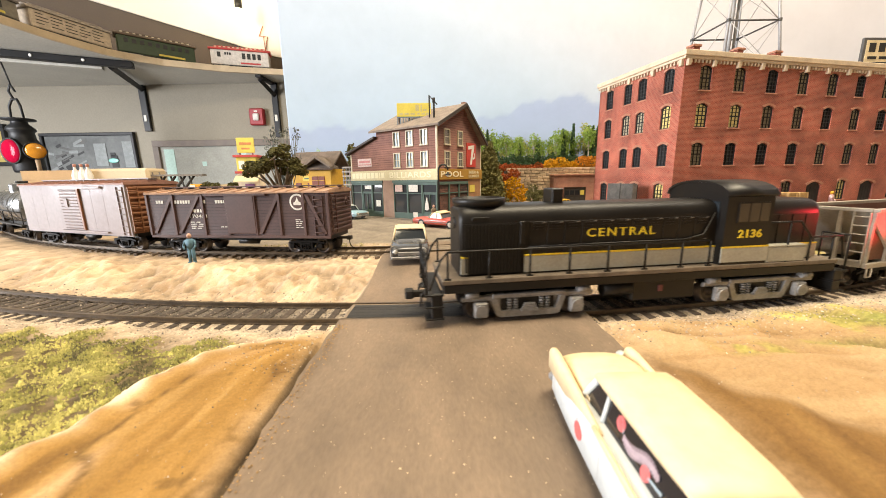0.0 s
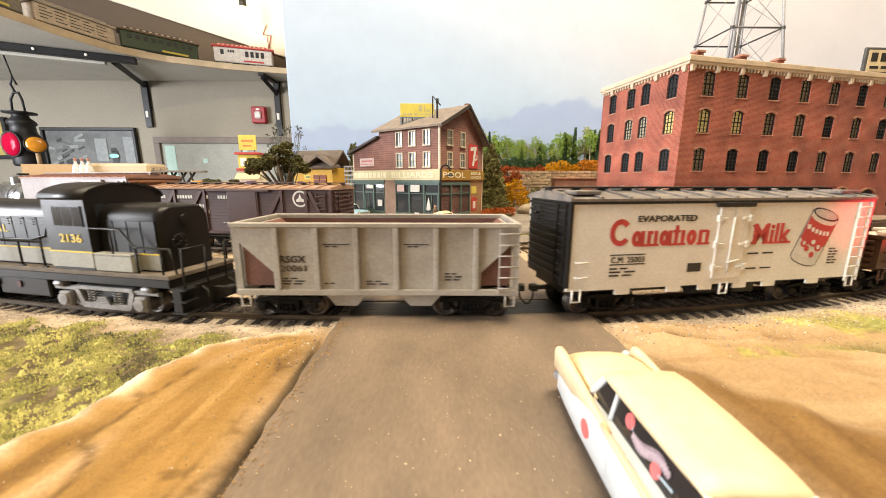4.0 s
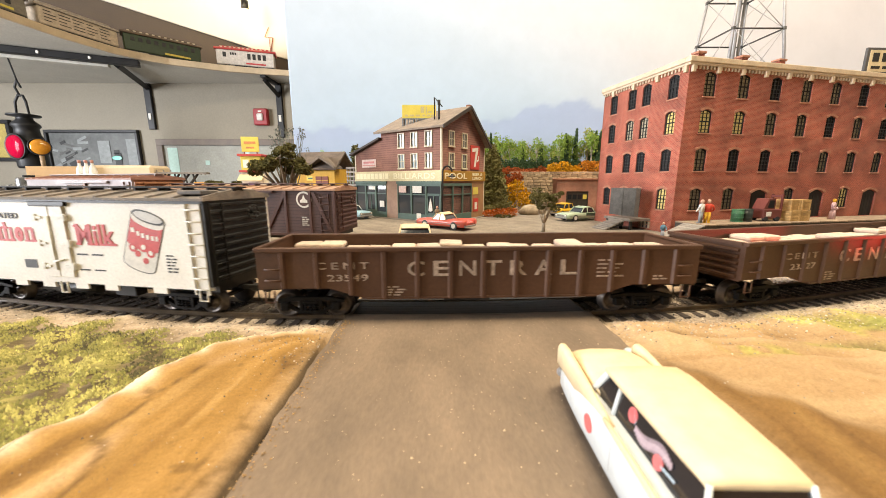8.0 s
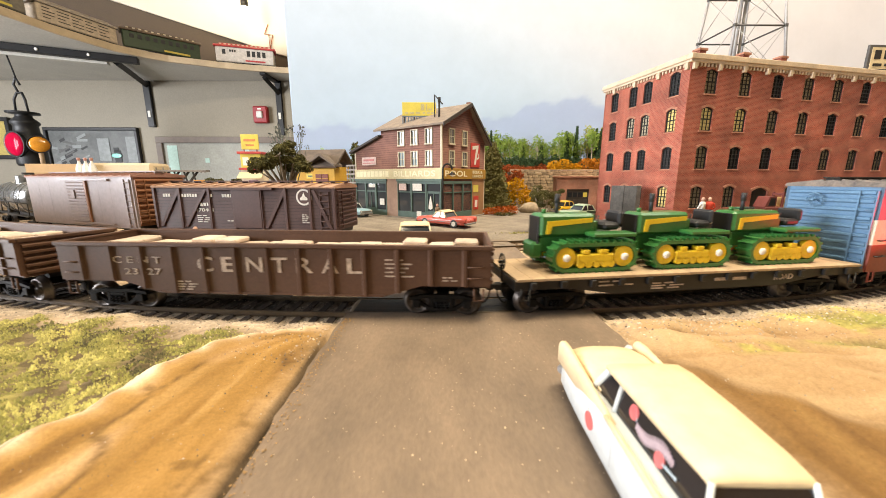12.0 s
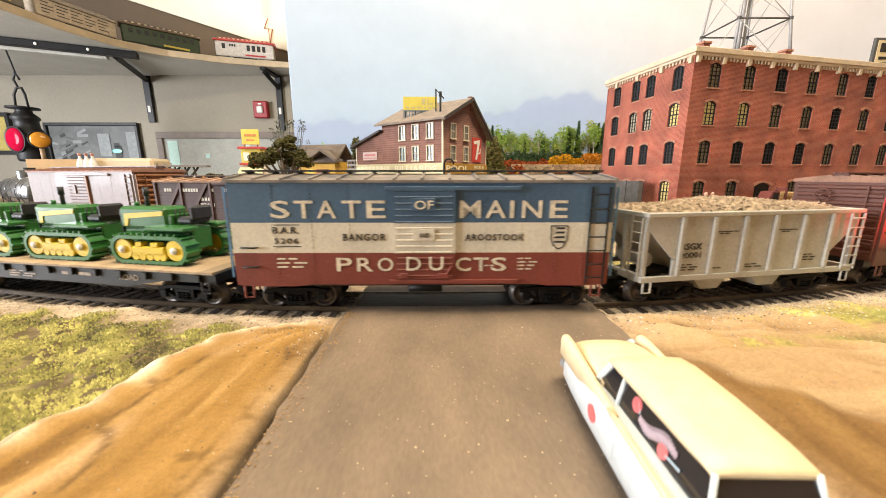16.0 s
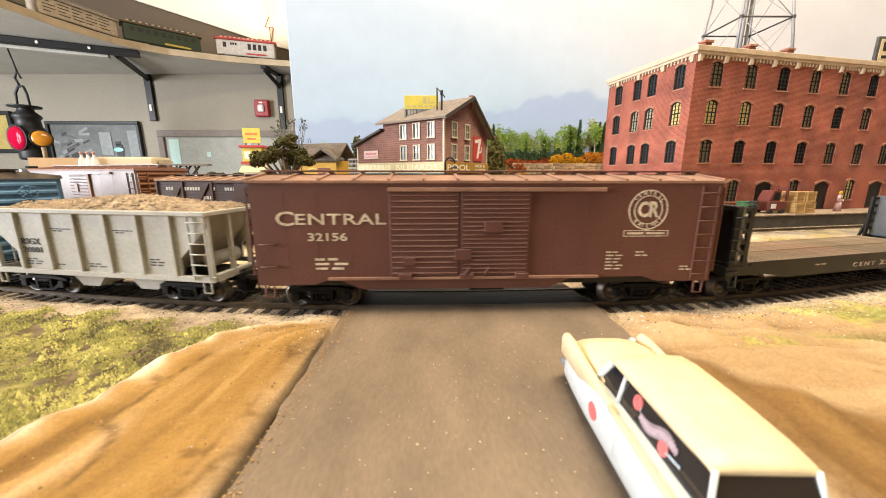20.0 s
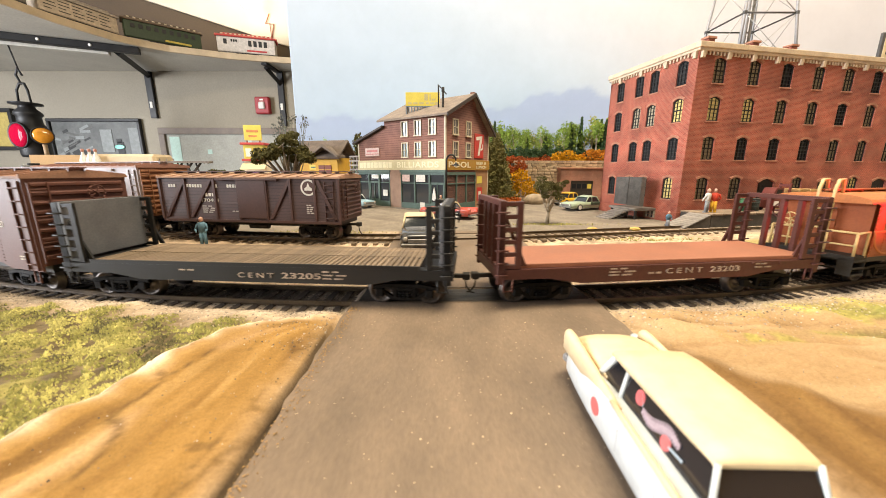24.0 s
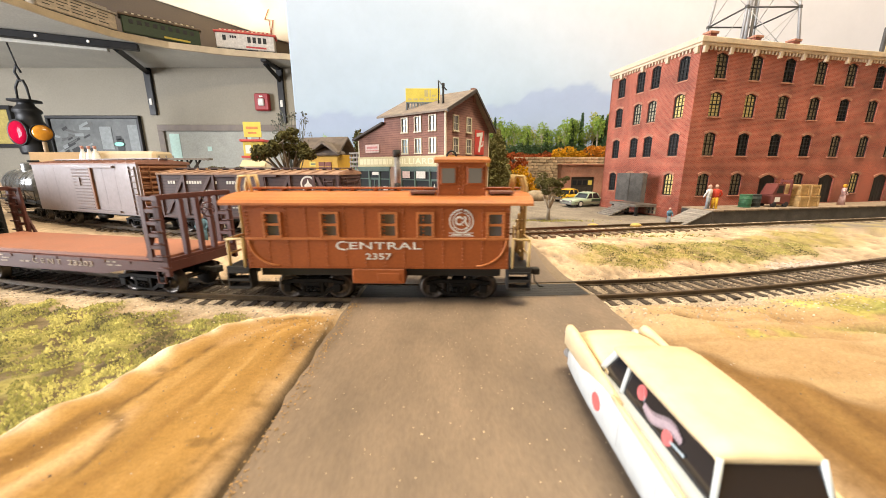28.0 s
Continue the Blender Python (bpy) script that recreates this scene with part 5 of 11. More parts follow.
def billiard_hall():
    b = thing("billiard_hall", "three-storey plum clapboard corner building with green shopfronts", "building", lay(3, 398, TOWN - 0.2, 0, 0, -36.87))
    L, M, W = 144.0, 94.0, 94.0
    eave, ridge, rear, ry = 106.0, 131.0, 92.0, 50.0
    ww, wh = 8.6, 15.2
    # front of the main block
    holes = [(M - x, z, ww, wh, 0.01) for x in (60, 39.5, 18) for z in (62.0, 86.0)]
    front = part("wall", wall_with_openings(M, eave - 47, [(x, z - 47, w, h, r) for x, z, w, h, r in holes], 2), CLAP, b, at=lay(-M, 0, 47))
    me, pane = sash(ww, wh).mesh("window", TRIM_CREAM), G().box(-ww / 2, ww / 2, 1.0, 1.3, 0, wh).mesh("pane", ROOM_PANE)
    for x, z, w, h, r in holes:
        wn = part("window", me, None, front, at=lay(x, 0, z - 47))
        part("pane", pane, None, wn)
    # gable side
    gw = G()
    gw.prism([(0, 0), (W, 0), (W, rear - 1), (ry, ridge - 1), (0, eave)], "x", -2.0, 0)
    side = part("wall", gw, CLAP, b)
    gable_pane = glass("gable_pane", (0.13, 0.115, 0.09), 0.06)
    for y in (18.3, 45.0):
        for z in (62.0, 86.0):
            wn = part("window", me, None, side, at=lay(0.4, y, z, 0, 0, 90))
            part("pane", G().box(-ww / 2, ww / 2, 0.08, 0.35, 0, wh), gable_pane, wn)
    # left wing with its single slope, and backs
    wing = part("wall", G().prism([(-L, 47), (-M, 47), (-M, 97), (-L, 81)], "y", 0, 2), CLAP, b)
    part("wall", G().prism([(-L, 0), (-M, 0), (-M, 97), (-L, 81)], "y", W - 2, W), CLAP, b)
    part("wall", G().box(-L, -L + 2, 2, W - 2, 0, 80), CLAP, b)
    part("wall", G().prism([(2.1, 47), (W - 2.1, 47), (W - 2.1, rear - 2), (ry, ridge - 2), (2.1, eave - 1)], "x", -M, -M + 2), CLAP, b)
    part("wall", G().box(-M, -2.1, W - 2, W, 0, rear - 1), CLAP, b)
    # ground-floor lining behind the glass and brick piers
    part("inner_wall", G().box(-L + 2, -2.1, 12, 13, 0, 47), mat("dim_interior", (0.10, 0.085, 0.07), 0.9), b)
    part("floor_slab", G().box(-L - 3, 6, -7, W, -1.5, 0.9, 0.2), mat("boardwalk", (0.20, 0.17, 0.14), 0.85, var=0.25, size=5), b, "grey boardwalk")
    # roofs
    t = 2.2
    for pts in ([(-6, eave - 2.6), (ry, ridge), (ry, ridge + t), (-6, eave - 2.6 + t)], [(ry, ridge), (W + 6, rear - 3), (W + 6, rear - 3 + t), (ry, ridge + t)]):
        r = part("roof", G().prism(pts, "x", -M - 7, 6), SHINGLE, b)
        part("fascia", G().prism([(pts[0][0], pts[0][1] - 1.2), (pts[1][0], pts[1][1] - 1.2), (pts[2][0], pts[2][1] + 0.3), (pts[3][0], pts[3][1] + 0.3)], "x", 6.02, 7.4), ROOF_EDGE, r)
    part("roof", G().prism([(-L - 6, 79.5), (-M, 97.2), (-M, 99.6), (-L - 6, 82.0)], "y", -5, W + 4), ROOF_EDGE, b, "dark wing roof")
    # corner boards
    part("corner_board", G().box(-1.8, 0.35, -0.5, 1.6, 47, eave - 1, 0.1), TRIM_CREAM, b)
    part("corner_board", G().box(-2.0, 0.35, W - 1.5, W + 0.4, 0, rear - 3, 0.1), TRIM_CREAM, b)
    part("corner_board", G().box(-L - 0.4, -L + 1.6, -0.5, 1.5, 47, 80, 0.1), TRIM_CREAM, b)
    # sign bands; the owner's name stands as plain bars
    band = part("sign_band", G().box(-L - 0.6, 0.9, -1.8, 0.4, 46.5, 58.5, 0.2), SIGN_CREAM, b, "cream sign band with pale lettering")
    lt = write(G(), "BILLIARDS", -72, 49.2, 6.8, 64, y=-1.9, spacing=1.05, bold=0.015)
    x = -L + 3
    for wd in (6.4, 5.2, 6.0, 5.4, 6.8, 6.2, 5.6, 2.4, 5.6):
        lt.box(x, x + wd, -2.05, -1.7, 49.2, 56)
        x += wd + 1.3
    part("lettering", lt, PALE_LETTER, band)
    band2 = part("sign_band", G().box(-0.4, 1.8, 1.0, W + 0.5, 46.5, 58.5, 0.2), SIGN_OCHRE, b, "ochre sign band with pale lettering")
    l2 = write(G(), "POOL", 3.5, 49.2, 6.8, 46, y=0, spacing=1.05, bold=0.02)
    write(l2, "BEER &", 62, 53.2, 3.4, 24, y=0, bold=0.02)
    write(l2, "LUNCH", 62, 48.4, 3.4, 24, y=0, bold=0.02)
    part("lettering", l2.moved(mmat(1.95, 0, 0, 0, 0, 90)), PALE_LETTER, band2)
    # shopfronts
    shop_bay(b, -L, -86, 0.9, 44, 3, door=1)
    split_part("awning_rail", G().box(-L - 1, -85, -2.2, 0, 43.5, 46.4, 0.2).box(-68, 1, -2.2, 0, 43.5, 46.4, 0.2), SHOP_GREEN, b)
    part("pier", G().box(-86, -67, -0.8, 2, 0.9, 46.5), mat("tan_pier", (0.36, 0.24, 0.18), 0.8, var=0.2), b)
    shop_bay(b, -67, -22, 0.9, 44, 2)
    shop_bay(b, -22, 0, 0.9, 44, 1, door=0)
    shop_bay(b, 0, 62, 0.9, 44, 3, face=lay(0, 0, 0, 0, 0, 90))
    part("side_panel", G().box(-1.5, 0.4, 62, W - 1.5, 0.9, 46.5), mat("ochre_boards", (0.34, 0.19, 0.09), 0.75, var=0.15), b)
    part("poster", G().box(0.45, 0.8, 66, 78, 30, 39), SIGN_YELLOW, b)
    part("poster", G().box(0.45, 0.8, 67, 79, 8, 25), SIGN_RED, b)
    part("poster", G().box(0.81, 1.0, 70, 76, 11, 20), WHITE, b)
    # notices in the windows
    for x, z, w, h, m in ((-64, 33, 12, 8, POSTER), (-42, 33, 14, 8, WHITE), (-98, 14, 8, 8, WHITE), (-118, 36, 12, 4, WHITE), (-36, 3, 7, 6, WHITE)):
        part("notice", G().box(x, x + w, -1.75, -1.5, z, z + h), m, b)
    # white notice beside the door, as a plain outline
    part("stop_sign", G().prism([(x, z) for x, z in ((-17, 13), (-14, 12), (-11, 13.5), (-12, 20), (-14, 27), (-16, 20))], "y", -3, -2.2), WHITE, b, "white notice shape by the door")
    # painted signs on the upper walls
    ad = part("wall_sign", G().box(-130, -104, -0.8, -0.05, 64, 74, 0.1), POSTER, b, "faded pink and white wall sign")
    part("sign_border", G().box(-129, -105, -1.0, -0.8, 66, 67).box(-127, -107, -1.0, -0.8, 69, 71.5), mat("pink_letter", (0.55, 0.22, 0.22), 0.7), ad)
    pop = part("wall_sign", G().box(0.1, 0.9, 59, 80, 61, 90, 0.1), SIGN_RED, b, "red soft drink sign with white shape")
    sh = G().prism([(62, 86), (76, 88), (76, 84.5), (70, 64), (66, 64), (70.5, 83), (62, 82)], "x", 0.95, 1.2)
    sh.prism([(73, 70), (78, 72), (78, 78), (76.5, 78), (76.5, 73.5), (73, 72.5)], "x", 0.95, 1.2)
    part("sign_shape", sh, WHITE, pop)
    # rooftop billboard facing the street
    bb = part("billboard", G().box(-20, 20, -0.8, 0.8, 11, 26, 0.2), SIGN_YELLOW, b, "yellow rooftop billboard with worn lettering", at=lay(-46, 17, 109, 0, 0, 36.87))
    k = G()
    for x, w in ((-17, 4), (-11, 5), (-4, 5), (4, 3), (9, 4), (14, 4)):
        k.box(x, x + w, -1.0, -0.7, 13, 15)
    k.box(2, 6, -1.0, -0.7, 17, 24).box(8, 9.5, -1.0, -0.7, 16, 24).box(11, 15, -1.0, -0.7, 17, 19)
    part("lettering", k, mat("worn_lettering", (0.50, 0.44, 0.22), 0.7), bb)
    lat = G().box(-20, 20, -1, 1, 0, 1).box(-20, 20, -1, 1, 9.8, 10.8)
    for i in range(13):
        x = -19.5 + 39 * i / 12
        lat.box(x - 0.5, x + 0.5, -0.6, 0.6, 1, 10)
    split_part("lattice_bar", lat, mat("blue_grey_lattice", (0.16, 0.21, 0.26), 0.7), bb)
    legs = G()
    for x in (-18, -6, 6, 18):
        legs.cyl((x, 0, -6), (x, 0, 12), 0.7, n=6).cyl((x, 0.6, 20), (x, 12, 2), 0.5, n=6)
    split_part("leg", legs, ROOF_EDGE, bb)
    # stove pipes and a roof mast
    part("stove_pipe", G().cyl((-14, 14, 108), (-14, 14, 134), 1.2, n=10).cyl((-14, 14, 131), (-14, 14, 136), 1.7, n=10), DUSTY_BLACK, b)
    part("mast", G().tube([(-22, 16, 112), (-22, 16, 140), (-8, 12, 128)], 0.7, 6), DUSTY_BLACK, b)
    part("chimney", G().box(-4, 1, 54, 60, 120, 136, 0.3), mat("chimney_brick", (0.2, 0.09, 0.06), 0.85), b)


billiard_hall()


# ---- the town: trees, walls, motor cars, figures and small buildings ----
BARK = mat("bark", (0.20, 0.155, 0.105), 0.9, var=0.35, size=4)
PALE_BARK = mat("pale_bark", (0.42, 0.35, 0.26), 0.9, var=0.25, size=4)


def foliage(name, col, var=0.4):
    m = mat(name, col, 0.9, var=var, size=6, fine=1.2, bump=0.0, spec=0.15)
    return m


OLIVE = foliage("olive_foliage", (0.11, 0.10, 0.036))
SPRUCE = foliage("spruce_foliage", (0.20, 0.185, 0.07))
FAR_GREEN = foliage("far_green", (0.23, 0.33, 0.06))
FAR_DARK = foliage("far_dark_green", (0.05, 0.085, 0.035))
FAR_YELLOW = foliage("far_yellow_green", (0.36, 0.36, 0.08))
RUSTY = foliage("rust_foliage", (0.36, 0.085, 0.025))
ORANGE = foliage("orange_foliage", (0.56, 0.22, 0.02))
GOLD = foliage("gold_foliage", (0.62, 0.33, 0.015))
SAGE = foliage("sage_twigs", (0.14, 0.15, 0.13))


def leaves(g, c, r, n, size, rng, shell=0.45):
    """n small leaf tufts about the point c within radii r."""
    for _ in range(n):
        while True:
            p = Vector((rng.uniform(-1, 1), rng.uniform(-1, 1), rng.uniform(-1, 1)))
            if shell < p.length < 1:
                break
        q = Vector((c[0] + p.x * r[0], c[1] + p.y * r[1], c[2] + p.z * r[2]))
        s = size * rng.uniform(0.6, 1.4)
        a = Vector((rng.gauss(0, 1), rng.gauss(0, 1), rng.gauss(0, 1))).normalized() * s
        b = a.cross(Vector((rng.gauss(0, 1), rng.gauss(0, 1), rng.gauss(0, 1)))).normalized() * s * 0.8
        k = a.cross(b).normalized() * s * 0.5
        g.add([tuple(q + a), tuple(q + b), tuple(q - a), tuple(q - b), tuple(q + k)], [(0, 1, 4), (1, 2, 4), (2, 3, 4), (3, 0, 4)])
    return g


def shrub(name, label, at, clumps, m, rng, size=1.5, dens=1.0):
    g = G()
    for c, r in clumps:
        leaves(g, c, r, int(dens * 9 * (r[0] * r[1] + r[0] * r[2]) ** 0.62) + 14, size, rng, 0.3)
    t = thing(name, label, "shrub", at)
    part("foliage", g, m, t)
    return t


def conifer(label, at, h, r, m, seed, name="conifer_tree"):
    rng = random.Random(seed)
    t = thing(name, label, "tree", at)
    part("trunk", G().cyl((0, 0, 0), (0, 0, h * 0.95), h * 0.025, h * 0.006, 7), BARK, t)
    g = G()
    lv = max(6, int(h / 6))
    for i in range(lv):
        z = h * (0.12 + 0.86 * i / lv)
        rr = r * (1 - i / lv) ** 0.8 + 0.6
        k = max(6, int(rr * 1.5))
        for j in range(k):
            a = 6.283 * j / k + rng.random()
            d = rr * rng.uniform(0.45, 1.0)
            leaves(g, (d * math.cos(a) * 0.7, d * math.sin(a) * 0.7, z - d * 0.15), (rr * 0.38, rr * 0.38, h / lv * 0.7), 14, max(1.0, h * 0.02), rng, 0.1)
    part("crown", g, m, t)
    return t


def small_tree(label, at, h, r, m, seed, bark=BARK):
    """A far deciduous tree: trunk, a few limbs and an uneven crown with gaps."""
    rng = random.Random(seed)
    t = thing("tree", label, "tree", at)
    tg = G().cyl((0, 0, 0), (0, 0, h * 0.55), h * 0.022, h * 0.012, 7)
    g = G()
    for i in range(8):
        a, z = rng.uniform(0, 6.28), h * rng.uniform(0.45, 0.95)
        d = r * rng.uniform(0.2, 0.8) * (1.3 - z / h)
        p = (d * math.cos(a), d * math.sin(a), z)
        tg.cyl((0, 0, h * 0.4), p, h * 0.009, h * 0.004, 5)
        leaves(g, p, (r * 0.55, r * 0.55, h * 0.17), 46, h * 0.024, rng, 0.2)
    part("trunk", tg, bark, t)
    part("crown", g, m, t)
    return t


def gnarled_tree(label, at, h, spread, m, bark, seed, clump=0.27, limbs=6):
    """A bare-limbed tree with clumped foliage at the ends of its branches."""
    rng = random.Random(seed)
    t = thing("tree", label, "tree", at)
    tg, g = G(), G()
    tg.cyl((0, 0, -0.5), (0.5, 0, h * 0.28), h * 0.05, h * 0.035, 9)
    for i in range(limbs):
        a = 6.28 * i / limbs + rng.uniform(-0.35, 0.35)
        d = spread * rng.uniform(0.5, 1.0)
        top = (d * math.cos(a), d * math.sin(a) * 0.7, h * rng.uniform(0.62, 0.92))
        mid = (d * 0.45 * math.cos(a + 0.25), d * 0.35 * math.sin(a + 0.25), h * 0.48)
        tg.cyl((0.5, 0, h * 0.26), mid, h * 0.03, h * 0.02, 7).cyl(mid, top, h * 0.02, h * 0.008, 6)
        for k in range(3):
            e = (top[0] + rng.uniform(-0.3, 0.3) * spread, top[1] + rng.uniform(-0.25, 0.25) * spread, top[2] + rng.uniform(-0.1, 0.1) * h)
            tg.cyl(mid if k == 0 else top, e, h * 0.011, h * 0.005, 5)
            cr = spread * clump * rng.uniform(0.7, 1.2)
            leaves(g, e, (cr, cr, cr * 0.6), 190, h * 0.016, rng, 0.35)
    part("trunk", tg, bark, t)
    part("crown", g, m, t)
    return t


def build_greenery():
    rng = random.Random(21)
    # the raised ground behind the retaining wall
    v, n, mm = [], 46, 8
    for i in range(n + 1):
        for j in range(mm + 1):
            x, y = 40 + 460 * i / n, 604 + 190 * j / mm
            v.append((x, y, 56 + 22 * (j / mm) + 3 * math.sin(x / 19) + 2 * math.sin(y / 13 + x / 9)))
    f = [(i * (mm + 1) + j, (i + 1) * (mm + 1) + j, (i + 1) * (mm + 1) + j + 1, i * (mm + 1) + j + 1) for i in range(n) for j in range(mm)]
    tagged(new("hillside", G().add(v, f, True).mesh("hillside", mat("hill_earth", (0.12, 0.10, 0.05), 0.95, var=0.4, size=14))), "wooded earth bank behind the stone wall", "hill", kind="structure")
    # woods along the backdrop
    k = 0
    for i in range(64):
        x = 84 + 4.6 * i + rng.uniform(-3, 3)
        y = rng.uniform(690, 770)
        top = 132 + 14 * math.sin(x / 37) + rng.uniform(-6, 16)
        kind = rng.random()
        if kind < 0.36:
            conifer("dark far spruce at the edge of the woods", lay(x, y, 66), top - 66 + rng.uniform(-8, 4), 8, FAR_DARK, 100 + i)
        else:
            small_tree("light green birch at the edge of the woods" if kind < 0.85 else "yellow-green birch at the edge of the woods", lay(x, y, 66), top - 66, 16, FAR_GREEN if kind < 0.85 else FAR_YELLOW, 100 + i, PALE_BARK)
    for x, h in ((-150, 78), (-128, 60)):
        small_tree("green tree behind the billiard hall", lay(x, 640, TOWN), h + 28, 14, OLIVE, 300 + x)
    for i in range(7):
        small_tree("pale hazy green tree by the backdrop", lay(-290 + 22 * i, 770, TOWN), 92 + rng.uniform(-8, 14), 13, foliage("hazy_green", (0.30, 0.42, 0.27)), 400 + i)
    # dark undergrowth below the birches
    for i in range(15):
        x = 92 + 15 * i
        shrub("green_bush", "dark green undergrowth below the birches", lay(x, 676, 58), [((0, 0, 12), (12, 8, 13 + rng.uniform(-3, 6))), ((6, 4, 24), (9, 7, 12 + rng.uniform(-3, 4)))], FAR_DARK, rng, 1.7)
    # autumn hedge on the wall
    for i in range(9):
        x = 104 + 11 * i
        shrub("autumn_bush", "rust-red autumn bush on the stone wall", lay(x, 596, 56), [((0, 0, 9), (10, 8, 9 + rng.uniform(-2, 3))), ((5, 2, 7), (7, 6, 7))], RUSTY, rng, 1.5)
    for x, z, r in ((188, 64, 13), (204, 66, 14), (222, 62, 11)):
        shrub("autumn_bush", "golden yellow bush on the stone wall", lay(x, 588, 58), [((0, 0, z - 52), (r, r * 0.7, r * 0.9)), ((-7, -3, z - 60), (r * 0.6, r * 0.5, 8))], GOLD, rng, 1.6)
    for x in (240, 256):
        shrub("autumn_bush", "orange autumn bush on the stone wall", lay(x, 590, 58), [((0, 0, 14), (12, 9, 14))], ORANGE, rng, 1.6)
    shrub("autumn_bush", "large golden bush below the stone wall", lay(118, 545, TOWN), [((0, 0, 33), (17, 12, 16)), ((14, -6, 18), (14, 10, 13)), ((24, -8, 10), (10, 8, 9)), ((-8, 4, 14), (10, 8, 14))], GOLD, rng, 1.7)
    shrub("autumn_bush", "rust-coloured bush below the wall", lay(104, 566, TOWN), [((0, 0, 44), (13, 8, 10)), ((18, 0, 52), (12, 7, 9))], RUSTY, rng, 1.6)
    shrub("autumn_bush", "low rust-orange bush beside the billiard hall", lay(76, 462, TOWN), [((-8, 0, 5), (11, 7, 5)), ((6, 2, 6), (11, 7, 6)), ((20, 4, 6), (10, 7, 6))], foliage("burnt_orange", (0.50, 0.13, 0.025)), rng, 1.3)
    shrub("green_bush", "low green bush beside the billiard hall", lay(84, 452, TOWN), [((0, 0, 2), (14, 4, 2.4))], OLIVE, rng, 1.0)
    conifer("tall olive-green spruce beside the billiard hall", lay(80, 540, TOWN), 104, 34, SPRUCE, 77)
    conifer("olive-green spruce beside the billiard hall", lay(74, 560, TOWN), 90, 30, SPRUCE, 78)
    gnarled_tree("small bare-stemmed tree in the yard", lay(92, 306, TOWN), 38, 13, OLIVE, PALE_BARK, 5, 0.33, 7)
    gnarled_tree("large gnarled tree with clumped olive foliage", lay(-172, 400, TOWN), 92, 27, OLIVE, BARK, 9, 0.30, 8)
    # a spiky grey shrub behind it
    tw = G()
    for i in range(60):
        a, d = rng.uniform(0, 6.28), rng.uniform(4, 24)
        x, z = d * math.cos(a), rng.uniform(60, 112)
        y = d * math.sin(a) * 0.5
        tw.cyl((x * 0.3, y * 0.3, z * 0.45), (x, y, z), 0.45, 0.2, 4)
        leaves(tw, (x, y, z), (3, 3, 4), 7, 1.2, rng, 0.2)
    tw.cyl((0, 0, 0), (0, 0, 60), 2.0, 1.0, 7)
    sp = thing("grey_shrub", "spiky grey-green bare shrub", "shrub", lay(-186, 450, TOWN))
    part("twig", tw, SAGE, sp)
    for x, y, r in ((-300, 500, 9), (-322, 512, 7), (-352, 530, 8)):
        shrub("green_bush", "round olive bush by the side track", lay(x, y, TOWN), [((0, 0, r * 0.7), (r, r, r * 0.8))], OLIVE, rng, 1.2)


build_greenery()


def stone_wall():
    """Retaining wall of pale roughly squared stones, each its own piece."""
    wl = thing("stone_retaining_wall", "retaining wall of pale squared stones", "wall", lay(0, 0, 0), kind="structure")
    part("core", G().box(112, 262, 577, 603, TOWN - 1, 63), mat("wall_mortar", (0.12, 0.09, 0.06), 0.95), wl)
    m = mat("pale_stone", (0.42, 0.32, 0.21), 0.9, var=0.3, size=4, rand=0.3)
    rng = random.Random(14)
    pool = [G().box(-w / 2, w / 2, -2.4, 1, 0.25, 4.3, 0.55).mesh("stone", m) for w in (5.6, 7.4, 9.2, 11.0)]
    ws = (5.6, 7.4, 9.2, 11.0)
    for r in range(14):
        x = 112 + rng.uniform(0, 3)
        z = TOWN + 4.4 * r
        while x < 258:
            k = rng.randrange(4)
            part("stone", pool[k], None, wl, at=lay(x + ws[k] / 2, 577 + rng.uniform(-0.5, 0.5), z, rng.uniform(-2, 2), rng.uniform(-1.5, 1.5), rng.uniform(-2, 2)))
            x += ws[k] + 0.5
    # boulder at its foot
    g = G().ball((0, 0, 6), 16, 12, 8, 1.1, 0.8, 0.62)
    g.v = [(x * (1 + 0.12 * math.sin(z * 1.3 + y)), y * (1 + 0.1 * math.sin(x)), z + 0.8 * math.sin(x * 0.8 + y)) for x, y, z in g.v]
    single("boulder", g, mat("boulder_tan", (0.34, 0.27, 0.19), 0.9, var=0.3, size=5), "tan boulder beneath the golden bush", "rock", lay(132, 500, TOWN - 2))


stone_wall()


def garage():
    g = thing("garage", "small brick garage with a black door", "building", lay(184, 556, TOWN - 0.2))
    m = brick_material("garage_bricks", (0.36, 0.15, 0.10), (0.30, 0.12, 0.085), (0.42, 0.26, 0.19), 2.5, 0.95)
    part("wall", wall_with_openings(66, 49, [(33.5, 0.01, 35, 31, 0.01)], 2), m, g)
    part("wall", G().box(0, 2, 2.05, 20, 0, 49), m, g)
    part("wall", G().box(64, 66, 2.05, 20, 0, 49), m, g)
    part("roof", G().box(-1.5, 67.5, -1.5, 20, 49, 51, 0.2), LINTEL, g)
    d = part("door", G().box(16, 51, 1, 2.0, 0, 31), mat("garage_black", (0.03, 0.026, 0.022), 0.6), g, "black panelled garage door")
    for i in range(4):
        part("pane", G().box(18.5 + 8 * i, 24.5 + 8 * i, 0.6, 1.0, 19, 26), GLASS if i < 3 else SIGN_YELLOW, d)
        part("panel", G().box(18.5 + 8 * i, 24.5 + 8 * i, 0.7, 1.0, 4, 15, 0.1), mat("garage_panel", (0.04, 0.034, 0.03), 0.6), d)


garage()


